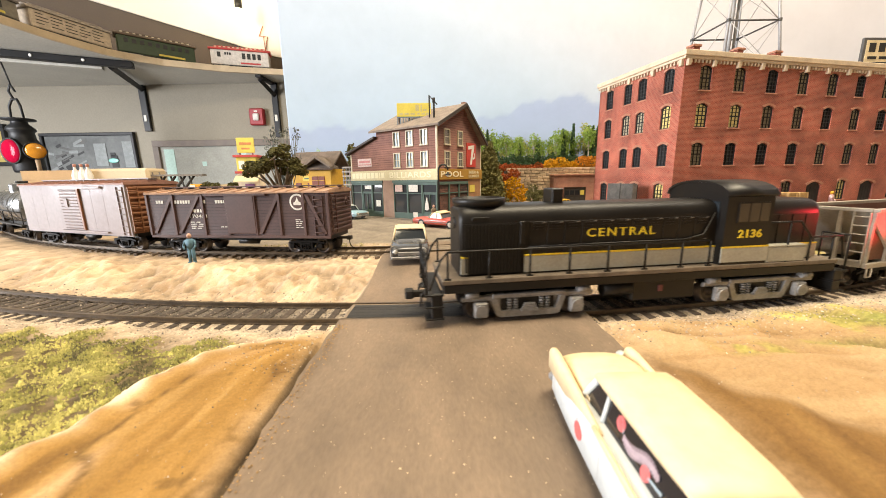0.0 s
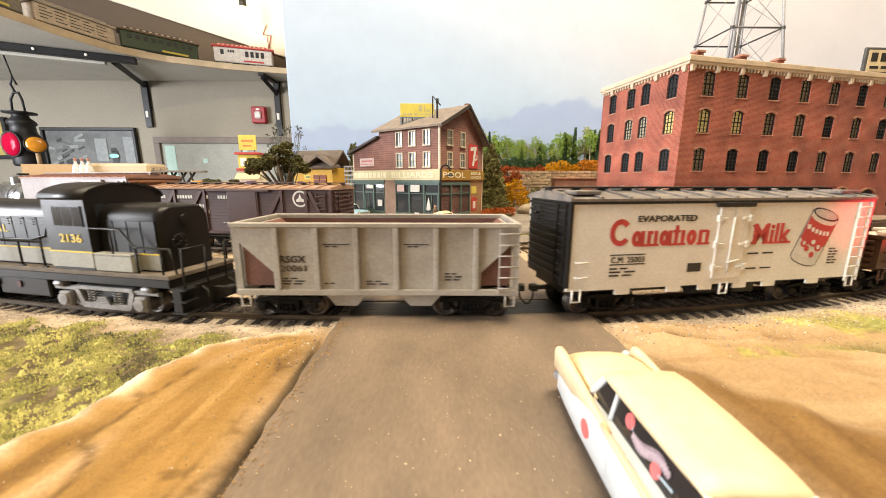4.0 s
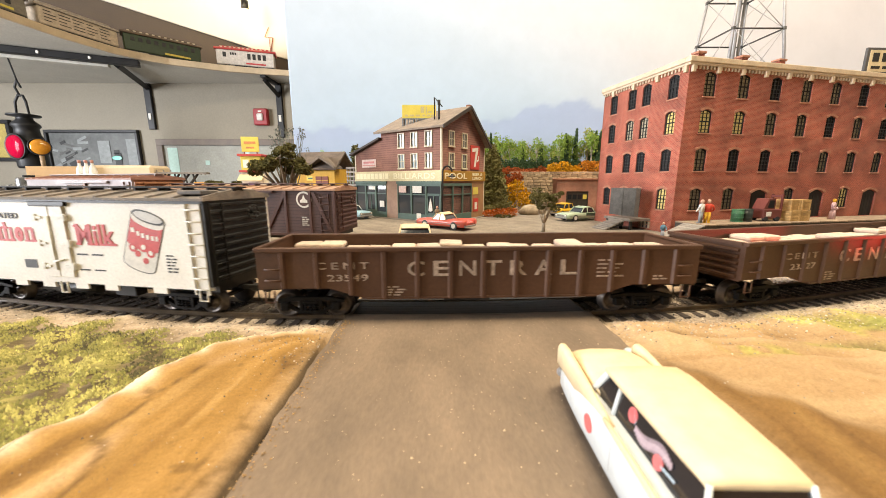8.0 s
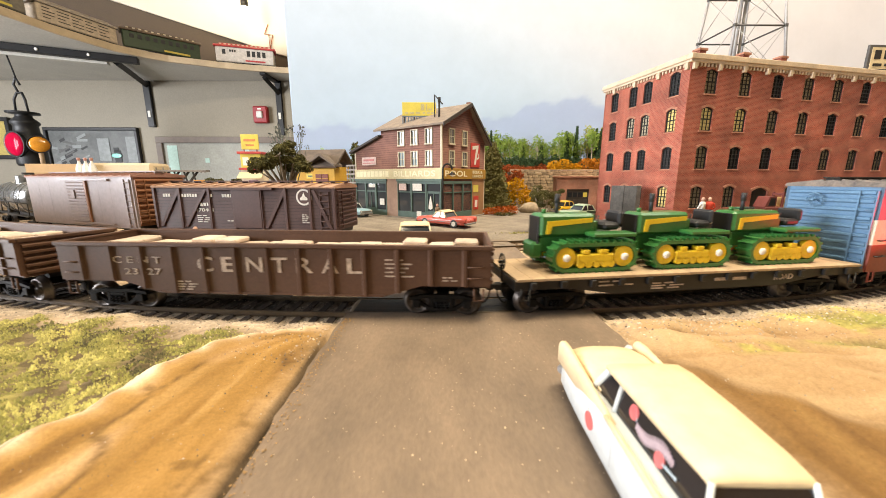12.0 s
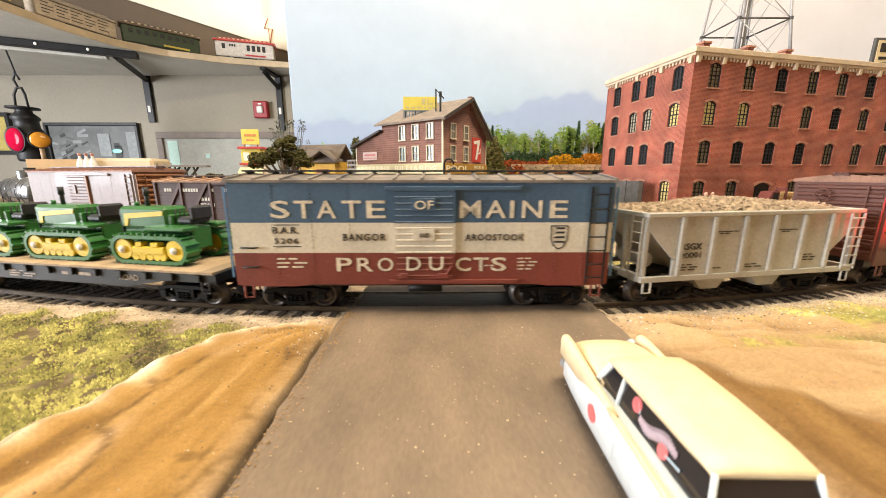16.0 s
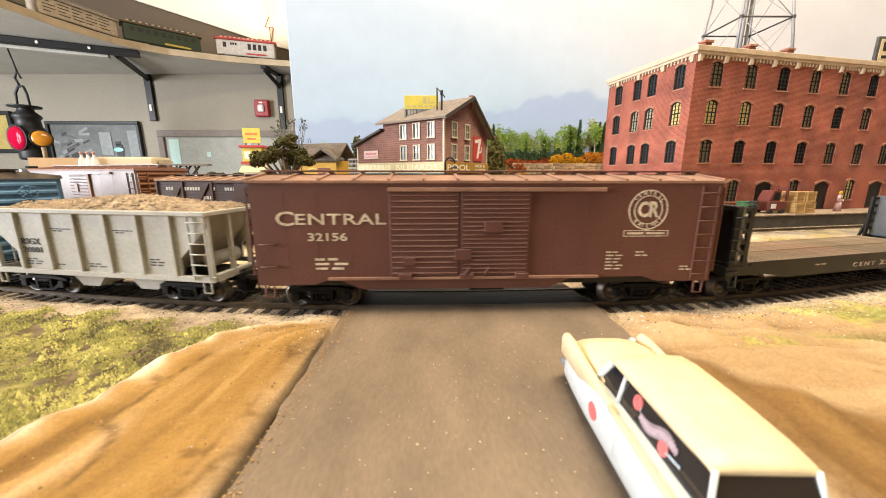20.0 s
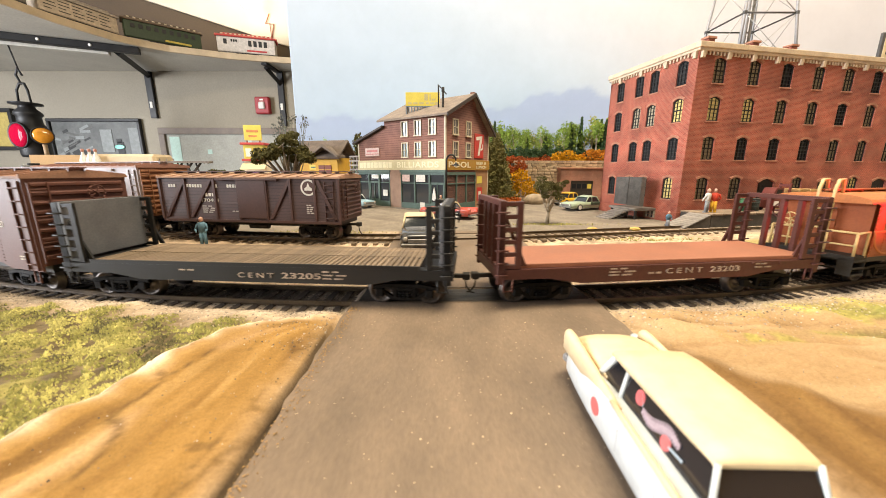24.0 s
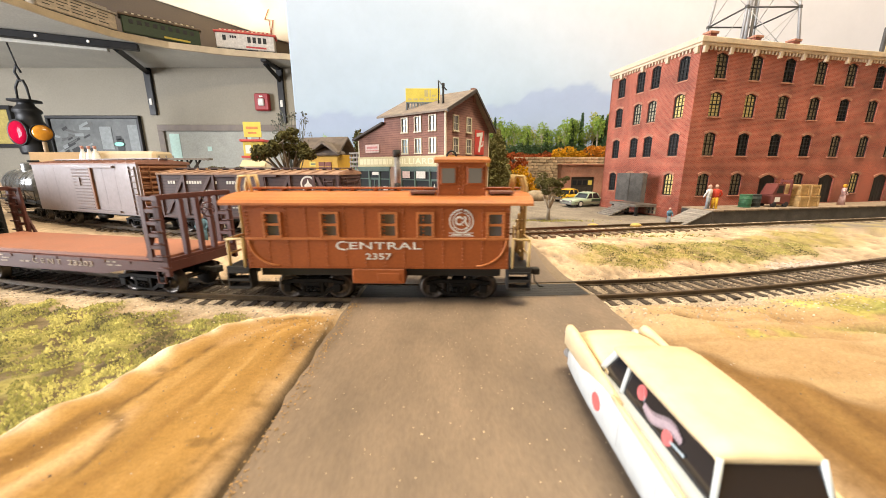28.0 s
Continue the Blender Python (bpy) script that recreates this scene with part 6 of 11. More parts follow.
def motor_car(label, at, paint, roof_paint, L=58.0, W=21.5, H=16.5, fins=0.0, boot=0.30, bonnet=0.34, lower=None, chrome=SILVER, name="motor_car", round_top=False):
    """A 1950s car, nose to -y: body, greenhouse, roof, bumpers, lamps and wheels."""
    c = thing(name, label, "car", at, group="model motor cars")
    h = L / 2
    zb, zw = 3.0, H * 0.60
    yb, yr = -h + L * bonnet, h - L * boot

    def ring(y, wd, zt, zlo=zb):
        k = wd / 2
        return [(-k * 0.92, y, zlo), (-k, y, zlo + 1.8), (-k, y, zt - 2.2), (-k * 0.9, y, zt - 0.5), (-k * 0.45, y, zt), (k * 0.45, y, zt), (k * 0.9, y, zt - 0.5), (k, y, zt - 2.2), (k, y, zlo + 1.8), (k * 0.92, y, zlo)]

    rings = [ring(-h, W * 0.84, zw - 2.2, zb + 1.5), ring(-h + 1.8, W * 0.95, zw - 0.9), ring(-h + 7, W, zw - 0.3), ring(yb, W, zw), ring(0, W, zw), ring(yr, W, zw), ring(h - 6, W * 0.98, zw - 0.5), ring(h - 1.6, W * 0.93, zw - 1.2), ring(h, W * 0.82, zw - 2.6, zb + 1.8)]
    body = part("body", G().loft(rings), paint, c)
    if fins > 0:
        for s in (-1, 1):
            fg = G()
            x = s * (W / 2 - 1.9)
            fr = []
            for y, wd, zt in ((yr - 3, 0.7, zw - 0.6), (yr + 6, 1.5, zw + fins * 0.45), (h - 5, 1.9, zw + fins), (h - 0.5, 1.9, zw + fins * 0.95), (h + 1.0, 1.2, zw + fins * 0.55)):
                fr.append([(x - wd, y, zw - 4), (x - wd, y, zt - 0.8), (x - wd * 0.5, y, zt), (x + wd * 0.5, y, zt), (x + wd, y, zt - 0.8), (x + wd, y, zw - 4)])
            part("fin", fg.loft(fr), paint, body)
    # greenhouse: dark glass with pillars under a curved roof
    k = W / 2
    gl = G().loft([[(-k * 0.9, yb + 1, zw - 0.3), (k * 0.9, yb + 1, zw - 0.3), (k * 0.9, yr - 0.5, zw - 0.3), (-k * 0.9, yr - 0.5, zw - 0.3)], [(-k * 0.78, yb + L * 0.11, H - 1.2), (k * 0.78, yb + L * 0.11, H - 1.2), (k * 0.78, yr - L * 0.08, H - 1.2), (-k * 0.78, yr - L * 0.08, H - 1.2)]], smooth=False)
    house = part("cabin_glass", gl, GLASS, c, "dark car windows")
    y0, y1 = yb + L * 0.09, yr - L * 0.06
    pts = []
    rr = []
    for y, f, z in ((y0 - 0.6, 0.74, H - 1.5), (y0 + 1.6, 0.80, H - 0.5), ((y0 + y1) / 2, 0.83, H + 0.25), (y1 - 2, 0.80, H - 0.4), (y1 + 0.8, 0.72, H - 1.6)):
        rr.append([(-k * f, y, H - 1.7), (-k * f * 0.97, y, z - 0.5), (-k * f * 0.75, y, z), (k * f * 0.75, y, z), (k * f * 0.97, y, z - 0.5), (k * f, y, H - 1.7)])
    part("roof", G().loft(rr), roof_paint, c)
    pg = G()
    for s in (-1, 1):
        for (ya, yb2) in ((yb + 0.8, y0 + 0.4), (0.5, 0.5), (yr - 0.4, y1 - 0.6)):
            pg.cyl((s * k * 0.91, ya, zw - 0.4), (s * k * 0.79, yb2, H - 1.3), 0.6, n=6)
    split_part("pillar", pg, roof_paint, house)
    # bumpers, grille, lamps
    for s in (-1, 1):
        y = s * (h + 0.6)
        part("bumper", G().box(-k * 0.94, k * 0.94, min(y, y - s * 1.4), max(y, y - s * 1.4), zb + 0.2, zb + 2.0, 0.5), chrome, c)
    part("grille", G().box(-k * 0.6, k * 0.6, -h - 0.3, -h + 0.6, zb + 2.3, zb + 4.6, 0.3), chrome, body)
    for s in (-1, 1):
        hl = part("headlight", G().cyl((s * k * 0.72, -h - 0.35, zw - 3.2), (s * k * 0.72, -h + 1.5, zw - 3.2), 1.6, n=12), chrome, body)
        part("lens", G().ball((s * k * 0.72, -h - 0.2, zw - 3.2), 1.25, 10, 6, 1, 0.4, 1), WHITE, hl)
        part("tail_light", G().cyl((s * k * 0.78, h - 1.2, zw - 3.4), (s * k * 0.78, h + 0.5, zw - 3.4), 1.0, n=10), SIGN_RED, body)
    tr = G()
    for s in (-1, 1):
        tr.box(min(s * k, s * (k + 0.15)), max(s * k, s * (k + 0.15)), -h + 4, h - 5, zw - 4.4, zw - 3.9)
    split_part("side_trim", tr, chrome, body)
    if lower:
        for s in (-1, 1):
            part("side_flash", G().box(min(s * k, s * (k + 0.2)), max(s * k, s * (k + 0.2)), -2, h - 5, zw - 3.8, zw - 0.8), lower, body)
    for sy in (-1, 1):
        for s in (-1, 1):
            y = sy * L * 0.29
            x = s * (k - 1.6)
            w = part("wheel", G().cyl((x - 1.6, y, 3.9), (x + 1.7, y, 3.9), 3.9, n=18), RUBBER, c)
            part("hubcap", G().cyl((x + s * 1.5, y, 3.9), (x + s * 1.95, y, 3.9), 2.3, n=14), WHITE, w)
    return c


CREAM_PAINT = mat("cream_car_paint", (0.70, 0.56, 0.345), 0.55, var=0.05, size=30, fine=3, bump=0.02, coat=0.1)
WHITE_PAINT = mat("white_car_paint", (0.60, 0.64, 0.64), 0.35, var=0.06, size=20, fine=3, bump=0.03, coat=0.4)
CORAL = mat("coral_car_paint", (0.58, 0.10, 0.07), 0.3, var=0.06, coat=0.5)
MINT = mat("mint_car_paint", (0.42, 0.52, 0.37), 0.3, var=0.06, coat=0.5)
SKY_PAINT = mat("sky_blue_car_paint", (0.33, 0.52, 0.62), 0.3, var=0.06, coat=0.5)
DARK_PAINT = mat("dark_car_paint", (0.05, 0.05, 0.05), 0.25, var=0.2, coat=0.5)
TAXI = mat("yellow_car_paint", (0.72, 0.42, 0.015), 0.35, var=0.06, coat=0.4)
motor_car("black car with a cream roof waiting at the crossing", lay(-15, 224, TOWN + 0.5, 2, 0, 4), DARK_PAINT, CREAM_PAINT, L=56, W=22.5, H=18.5)
motor_car("coral red car with cream roof before the billiard hall", lay(6, 352, TOWN, 0, 0, -126), CORAL, CREAM_PAINT, L=60, H=16.0, fins=0.8, boot=0.36, bonnet=0.34)
motor_car("pale blue car with chrome grille", lay(-112, 452, TOWN, 0, 0, 52), SKY_PAINT, WHITE_PAINT, L=56, H=17)
motor_car("mint and dark green car parked by the factory", lay(172, 424, TOWN, 0, 0, -68), MINT, MINT, L=61, H=17, lower=mat("dark_green_flash", (0.05, 0.10, 0.07), 0.4))
motor_car("round yellow beetle-shaped car by the garage", lay(172, 484, TOWN, 0, 0, -58), TAXI, TAXI, L=46, W=18, H=17.5, boot=0.26, bonnet=0.26)


def finned_sedan():
    """The cream and white finned sedan on the near side of the crossing, nose to the viewer."""
    c = thing("finned_sedan", "white finned sedan with cream roof and pink decals", "car", lay(38.9, 47.4, 0, 0, 0, -1.3), group="model motor cars")
    # y: tail at +31, nose at -31; low sides with a rounded shoulder
    W = 20.2
    k = W / 2

    def ring(y, kk, zt, lo=1.7):
        return [(-kk * 0.93, y, lo), (-kk, y, lo + 1.6), (-kk * 1.0, y, zt - 3.0), (-kk * 0.95, y, zt - 0.9), (-kk * 0.82, y, zt - 0.1), (-kk * 0.4, y, zt + 0.15), (kk * 0.4, y, zt + 0.15), (kk * 0.82, y, zt - 0.1), (kk * 0.95, y, zt - 0.9), (kk, y, zt - 3.0), (kk, y, lo + 1.6), (kk * 0.93, y, lo)]

    rings = [ring(-31, k * 0.86, 8.2, 4.5), ring(-29.5, k * 0.95, 9.6), ring(-24, k, 10.2), ring(-13, k, 10.6), ring(-4, k, 11.0), ring(10, k, 11.0), ring(16, k, 10.6), ring(24, k * 0.97, 10.0), ring(29, k * 0.93, 9.2), ring(31, k * 0.86, 7.6, 4.5)]
    body = part("body", G().loft(rings), WHITE_PAINT, c, "white glossy body")
    # cream deck lid and shoulder line
    part("boot_lid", G().loft([[(-7.4 * q, y, 9.0), (-7.4 * q, y, z - 0.9), (-5.6 * q, y, z - 0.35), (-2.6 * q, y, z), (2.6 * q, y, z), (5.6 * q, y, z - 0.35), (7.4 * q, y, z - 0.9), (7.4 * q, y, 9.0)] for y, q, z in ((12.5, 1.02, 12.3), (18, 1.02, 12.9), (25, 1.0, 12.8), (29.5, 0.95, 12.0), (31.6, 0.87, 10.2))]), CREAM_PAINT, body, "cream boot lid")
    for s in (-1, 1):
        fr = []
        for y, wd, zt in ((4, 0.5, 11.0), (12, 0.8, 11.5), (20, 1.0, 12.2), (28, 1.15, 12.9), (30.6, 1.1, 12.8), (31.6, 0.7, 12.0)):
            x = s * (k - 1.25)
            fr.append([(x - wd, y, 8.0), (x - wd, y, zt - 1.2), (x - wd * 0.82, y, zt - 0.5), (x - wd * 0.4, y, zt - 0.06), (x + wd * 0.4, y, zt - 0.06), (x + wd * 0.82, y, zt - 0.5), (x + wd, y, zt - 1.2), (x + wd * 1.02, y, 8.0)])
        fin = part("fin", G().loft(fr), CREAM_PAINT, body, "cream tail fin")
        part("tail_light", G().cyl((s * (k - 2.0), 31.0, 9.6), (s * (k - 2.0), 33.0, 9.6), 1.1, n=12), WHITE_PAINT, fin)
        part("shoulder", G().tube([(s * (k - 0.6), y, z) for y, z in ((-27, 9.7), (-12, 10.3), (0, 10.7), (6, 10.8))], 0.4, 7), CREAM_PAINT, body, "cream shoulder line")
    # glass
    gl = G().loft([[(-7.0, -14.6, 10.8), (7.0, -14.6, 10.8), (7.6, 15.5, 10.8), (-7.6, 15.5, 10.8)], [(-6.0, -12.6, 16.1), (6.0, -12.6, 16.1), (6.0, 11.8, 16.1), (-6.0, 11.8, 16.1)]], smooth=False)
    house = part("cabin_glass", gl, glass("sedan_glass", (0.015, 0.015, 0.018), 0.08), c, "dark car windows")
    rr = []
    for y, f, z in ((-13.0, 0.94, 16.3), (-12.4, 0.97, 16.8), (-9, 1.0, 17.2), (0, 1.03, 17.5), (9, 1.05, 17.4), (12.8, 1.03, 16.9), (13.8, 0.96, 16.2)):
        q = 6.6 * f
        rr.append([(-q, y, 15.9), (-q * 1.02, y, z - 0.7), (-q * 0.94, y, z - 0.2), (-q * 0.5, y, z), (q * 0.5, y, z), (q * 0.94, y, z - 0.2), (q * 1.02, y, z - 0.7), (q, y, 15.9)])
    part("roof", G().loft(rr), CREAM_PAINT, c, "cream domed roof")
    for s in (-1, 1):
        pg = G()
        pg.cyl((s * 6.95, -14.3, 10.9), (s * 5.95, -12.9, 16.2), 0.4, n=7)
        pg.cyl((s * 7.5, 7.0, 10.9), (s * 6.2, 7.4, 16.1), 0.45, n=7)
        pg.cyl((s * 7.5, 14.9, 10.9), (s * 6.1, 12.0, 16.1), 0.7, n=7)
        part("pillar", pg, WHITE_PAINT, house, "white window pillars")
        # decals on the side glass: two pink roundels and a grey ribbon
        dg, rg, bg = G(), G(), G()
        ang = math.degrees(math.atan2(1.2, 5.3))
        m = mmat(s * 7.42, 0, 10.8, 0, -s * ang, 0)
        for y, z, r in ((2.6, 3.3, 1.25), (-5.2, 1.5, 1.1)):
            dg.cyl((-0.02, y, z), (0.12, y, z), r, n=14)
        for i in range(17):
            y = 1.0 - 0.52 * i
            zc = 2.0 + 0.06 * i - 0.5 * math.sin(i * 0.4)
            hh = 0.55 + 0.45 * math.sin(math.pi * i / 16)
            rg.box(-0.02, 0.1, y - 0.15, y + 0.15, zc - hh, zc + hh)
            rg.box(-0.02, 0.07, y - 0.34, y - 0.15, zc - hh * 0.5, zc + hh * 0.5)
        for i in range(5):
            bg.box(-0.02, 0.1, 2.4 - 0.25 * i, 2.55 - 0.25 * i, 3.6 - 0.3 * i, 4.3 - 0.25 * i)
            bg.box(-0.02, 0.1, -6.4 - 0.6 * i, -5.9 - 0.6 * i, 1.3 + 0.05 * i, 1.7 + 0.05 * i)
        part("decal", dg.moved(m), mat("pink_decal", (0.62, 0.15, 0.15), 0.5), house, "pink round decal")
        part("script_decal", bg.moved(m), mat("pale_blue_decal", (0.45, 0.55, 0.62), 0.5), house)
        tagged(part("ribbon_decal", rg.moved(m), mat("mauve_decal", (0.46, 0.36, 0.40), 0.5), house), kind="stuff")
    part("door_decal", G().cyl((-k - 0.15, 10.6, 6.4), (-k + 0.2, 10.6, 6.4), 1.7, n=16), mat("pink_door_decal", (0.66, 0.14, 0.13), 0.5), body, "pink round door decal")
    dl = G()
    for y in (-9, 2, 11.5):
        dl.box(-k - 0.03, -k + 0.3, y - 0.07, y + 0.07, 4.2, 8.4)
    part("door_line", dl, mat("door_gap", (0.5, 0.5, 0.5), 0.6), body)
    for sy, y in ((1, 32.0), (-1, -31.6)):
        part("bumper", G().box(-k * 0.92, k * 0.92, y - 1.0, y + 1.0, 3.4, 5.6, 0.6), SILVER, c)
    part("grille", G().box(-7, 7, -31.6, -30.6, 5.0, 7.6, 0.3), SILVER, body)
    for s in (-1, 1):
        hl = part("headlight", G().cyl((s * 8.2, -31.6, 8.0), (s * 8.2, -29.0, 8.0), 1.7, n=14), SILVER, body)
        part("lens", G().ball((s * 8.2, -31.5, 8.0), 1.3, 10, 6, 1, 0.4, 1), WHITE, hl)
        for y in (-19, 18.5):
            w = part("wheel", G().cyl((s * (k - 3.4) - 1.6, y, 3.9), (s * (k - 3.4) + 1.6, y, 3.9), 3.95, n=20), RUBBER, c)
            part("hubcap", G().cyl((s * (k - 3.4) + s * 1.5, y, 3.9), (s * (k - 3.4) + s * 1.9, y, 3.9), 2.2, n=14), SILVER, w)


finned_sedan()


def figurine(label, at, cols, h=20.0, lean=0.0, arms=0.5, skirt=False):
    """A plain painted figurine in one mesh."""
    k = h / 20.0
    g = G()
    marks = []

    def tag(i):
        while len(marks) < len(g.f):
            marks.append(i)

    if skirt:
        g.cyl((0, 0, 0), (0, 0, 9 * k), 3.0 * k, 1.9 * k, 10)
    else:
        for s in (-1, 1):
            g.cyl((s * 1.4 * k, 0, 0), (s * 1.0 * k, 0, 9.5 * k), 1.0 * k, 1.3 * k, 8).box(s * 1.4 * k - 0.9 * k, s * 1.4 * k + 0.9 * k, -1.9 * k, 1.0 * k, 0, 1.0 * k, 0.2)
    tag(0)
    g.loft([[(x * w * k, y * d * k + lean * (z - 9) * 0.1, z * k) for x, y in ((-1, -1), (1, -1), (1, 1), (-1, 1))] for w, d, z in ((1.9, 1.1, 9.2), (2.2, 1.3, 12.5), (2.7, 1.3, 15.4), (1.2, 0.8, 16.6))])
    for s in (-1, 1):
        g.cyl((s * 2.7 * k, 0, 15.2 * k), (s * (3.2 + arms) * k, -1.2 * k, 11.8 * k), 0.75 * k, 0.65 * k, 7).cyl((s * (3.2 + arms) * k, -1.2 * k, 11.8 * k), (s * 2.6 * k, -2.6 * k, 9.6 * k), 0.65 * k, 0.5 * k, 7)
    tag(1)
    g.ball((0, lean * 0.8, 18.3 * k), 1.55 * k, 10, 7, 0.9, 1, 1.15)
    tag(2)
    me = g.mesh("figurine", cols[0])
    for m in cols[1:]:
        me.materials.append(m)
    me.polygons.foreach_set("material_index", marks)
    ob = new("figurine", me)
    ob.matrix_basis = at
    return tagged(ob, label, "figurine")


FLESH = mat("figurine_pink", (0.55, 0.33, 0.24), 0.7)
DENIM = mat("figurine_blue", (0.10, 0.20, 0.27), 0.7)
GREY_CLOTH = mat("figurine_grey", (0.24, 0.25, 0.27), 0.7)
SHIRT = mat("figurine_white", (0.68, 0.66, 0.62), 0.7)
RED_CLOTH = mat("figurine_red", (0.60, 0.06, 0.03), 0.6)
OCHRE_CLOTH = mat("figurine_ochre", (0.62, 0.33, 0.02), 0.7)
MAUVE = mat("figurine_mauve", (0.55, 0.36, 0.36), 0.7)


def dock_at(x, y, z=11.1):
    """A place on the loading dock, in the factory's own directions."""
    a = radians(FAC_ANGLE)
    return FAC_X + x * math.cos(a) - y * math.sin(a), FAC_Y + x * math.sin(a) + y * math.cos(a), TOWN + z


figurine("figurine of a trackman in blue overalls by the side track", lay(-150, 216, height(-150, 216) - 0.1, 0, 0, 8), (DENIM, DENIM, FLESH), 18.5)
figurine("figurine in white shirt and grey trousers on the dock", lay(*dock_at(9.0, -20), 0, 0, -150), (GREY_CLOTH, SHIRT, FLESH), 20)
figurine("figurine in red shirt and ochre trousers on the dock", lay(*dock_at(15.4, -20.5), 0, 0, 150), (OCHRE_CLOTH, RED_CLOTH, FLESH), 20, arms=1.2)
figurine("seated mauve figurine on the dock", lay(*dock_at(162, -19), 0, 0, 30), (MAUVE, MAUVE, OCHRE_CLOTH), 19, skirt=True, arms=1.5)
figurine("small blue and grey figurine sitting at the ramp's foot", lay(186, 287, TOWN), (GREY_CLOTH, DENIM, FLESH), 13, skirt=True)
figurine("small tan figurine at the billiard hall door", lay(-2, 384, TOWN + 0.7, 0, 0, 40), (GREY_CLOTH, BARK, FLESH), 19)


def dock_goods():
    for x, m, lab in ((52, mat("barrel_green", (0.05, 0.16, 0.08), 0.5), "green oil barrel on the dock"), (62, mat("barrel_black", (0.035, 0.045, 0.04), 0.5), "dark oil barrel on the dock")):
        b = thing("oil_barrel", lab, "barrel", lay(*dock_at(x, -17)))
        part("drum", G().cyl((0, 0, 0), (0, 0, 11), 4.4, n=18), m, b)
        for z in (0.4, 3.8, 7.2, 10.6):
            part("hoop", G().cyl((0, 0, z - 0.35), (0, 0, z + 0.35), 4.65, n=18), m, b)
    t = thing("hand_truck", "maroon loading truck with a white plate on the dock", "forklift", lay(*dock_at(84, -17), 0, 0, 6))
    maroon = mat("maroon_paint", (0.16, 0.045, 0.035), 0.5, var=0.2)
    part("body", G().box(-9, 9, -6, 6, 2.5, 11, 0.8), maroon, t)
    part("cab", G().prism([(-9, 11), (2, 11), (2, 20), (-5, 20)], "y", -5.5, 5.5), maroon, t)
    # flat black plate drawn for the dark inside of the cab
    part("cab_opening", G().prism([(-5.5, 12), (0.5, 12), (0.5, 18.6), (-4, 18.6)], "y", -5.7, -5.4), BLACK, t)
    part("mast", G().box(8.5, 10, -5, -3.6, 2, 24, 0.1).box(8.5, 10, 3.6, 5, 2, 24, 0.1).box(8.5, 10, -3.6, 3.6, 21, 23).box(8.5, 10, -3.6, 3.6, 8, 10), maroon, t)
    part("plate", G().box(-6.5, -1.5, -6.3, -6.0, 4.5, 8.5, 0.1), WHITE, t)
    for x in (-6, 5.5):
        for y in (-5.2, 5.2):
            part("wheel", G().cyl((x, y - 1, 2.2), (x, y + 1, 2.2), 2.2, n=12), RUBBER, t)
    wood = mat("crate_wood", (0.48, 0.30, 0.12), 0.8, var=0.25, size=5, rand=0.12)
    spots = [(104.5, -22, 0), (115.5, -22, 0), (104.5, -12, 0), (115.5, -12, 0), (106.5, -19, 9.6), (117.5, -20, 9.6), (111, -13, 9.6)]
    for i, (x, y, z) in enumerate(spots):
        c = thing("wooden_crate", "slatted pale wooden crate stacked on the dock", "crate", lay(*dock_at(x, y, 11.1 + z), 0, 0, 12 + (i * 37 % 9) - 4), group="crates on the dock")
        part("box", G().box(-4.9, 4.9, -4.4, 4.4, 0.2, 9.3), wood, c)
        for k in range(4):
            z0 = 0.1 + 2.36 * k
            part("slat", G().box(-5.3, 5.3, -4.9, -4.42, z0, z0 + 1.9, 0.1), wood, c)
            part("slat", G().box(-5.4, -4.92, -4.4, 4.4, z0, z0 + 1.9, 0.1), wood, c)
        part("batten", G().box(-5.3, -3.9, -5.4, -4.92, 0, 9.5, 0.1).box(3.9, 5.3, -5.4, -4.92, 0, 9.5, 0.1), wood, c)
    for x, y in ((222, 292), (150, 270), (116, 268)):
        g = G().ball((0, 0, 1.4), 3.4, 10, 6, 1.3, 0.9, 0.5)
        g.v = [(a * (1 + 0.1 * math.sin(c * 2 + b)), b, c) for a, b, c in g.v]
        single("yellow_stone", g, mat("yellow_foam", (0.60, 0.40, 0.12), 0.9, var=0.2, size=3), "lump of yellow foam beside the side track", "lump", lay(x, y, height(x, y)))


dock_goods()


def street_lamp():
    l = thing("street_lamp", "black gooseneck street lamp", "street lamp", lay(4, 383, TOWN))
    part("base", G().cyl((0, 0, 0), (0, 0, 6), 1.7, 1.1, 10), BLACK, l)
    pts = [(0, 0, 5), (0, 0, 54)]
    for i in range(9):
        a = math.pi * i / 8
        pts.append((5 - 5 * math.cos(a), 0, 56 + 6 * math.sin(a)))
    part("pole", G().tube(pts, 0.8, 8), BLACK, l)
    sh = part("shade", G().lathe([(0.9, 3.0), (1.4, 1.6), (4.2, 0), (4.0, -0.3), (0.6, 1.4)], (10, 0, 51), 16), BLACK, l)
    part("bulb", G().ball((10, 0, 50.6), 1.5, 10, 6), WHITE, sh)


street_lamp()


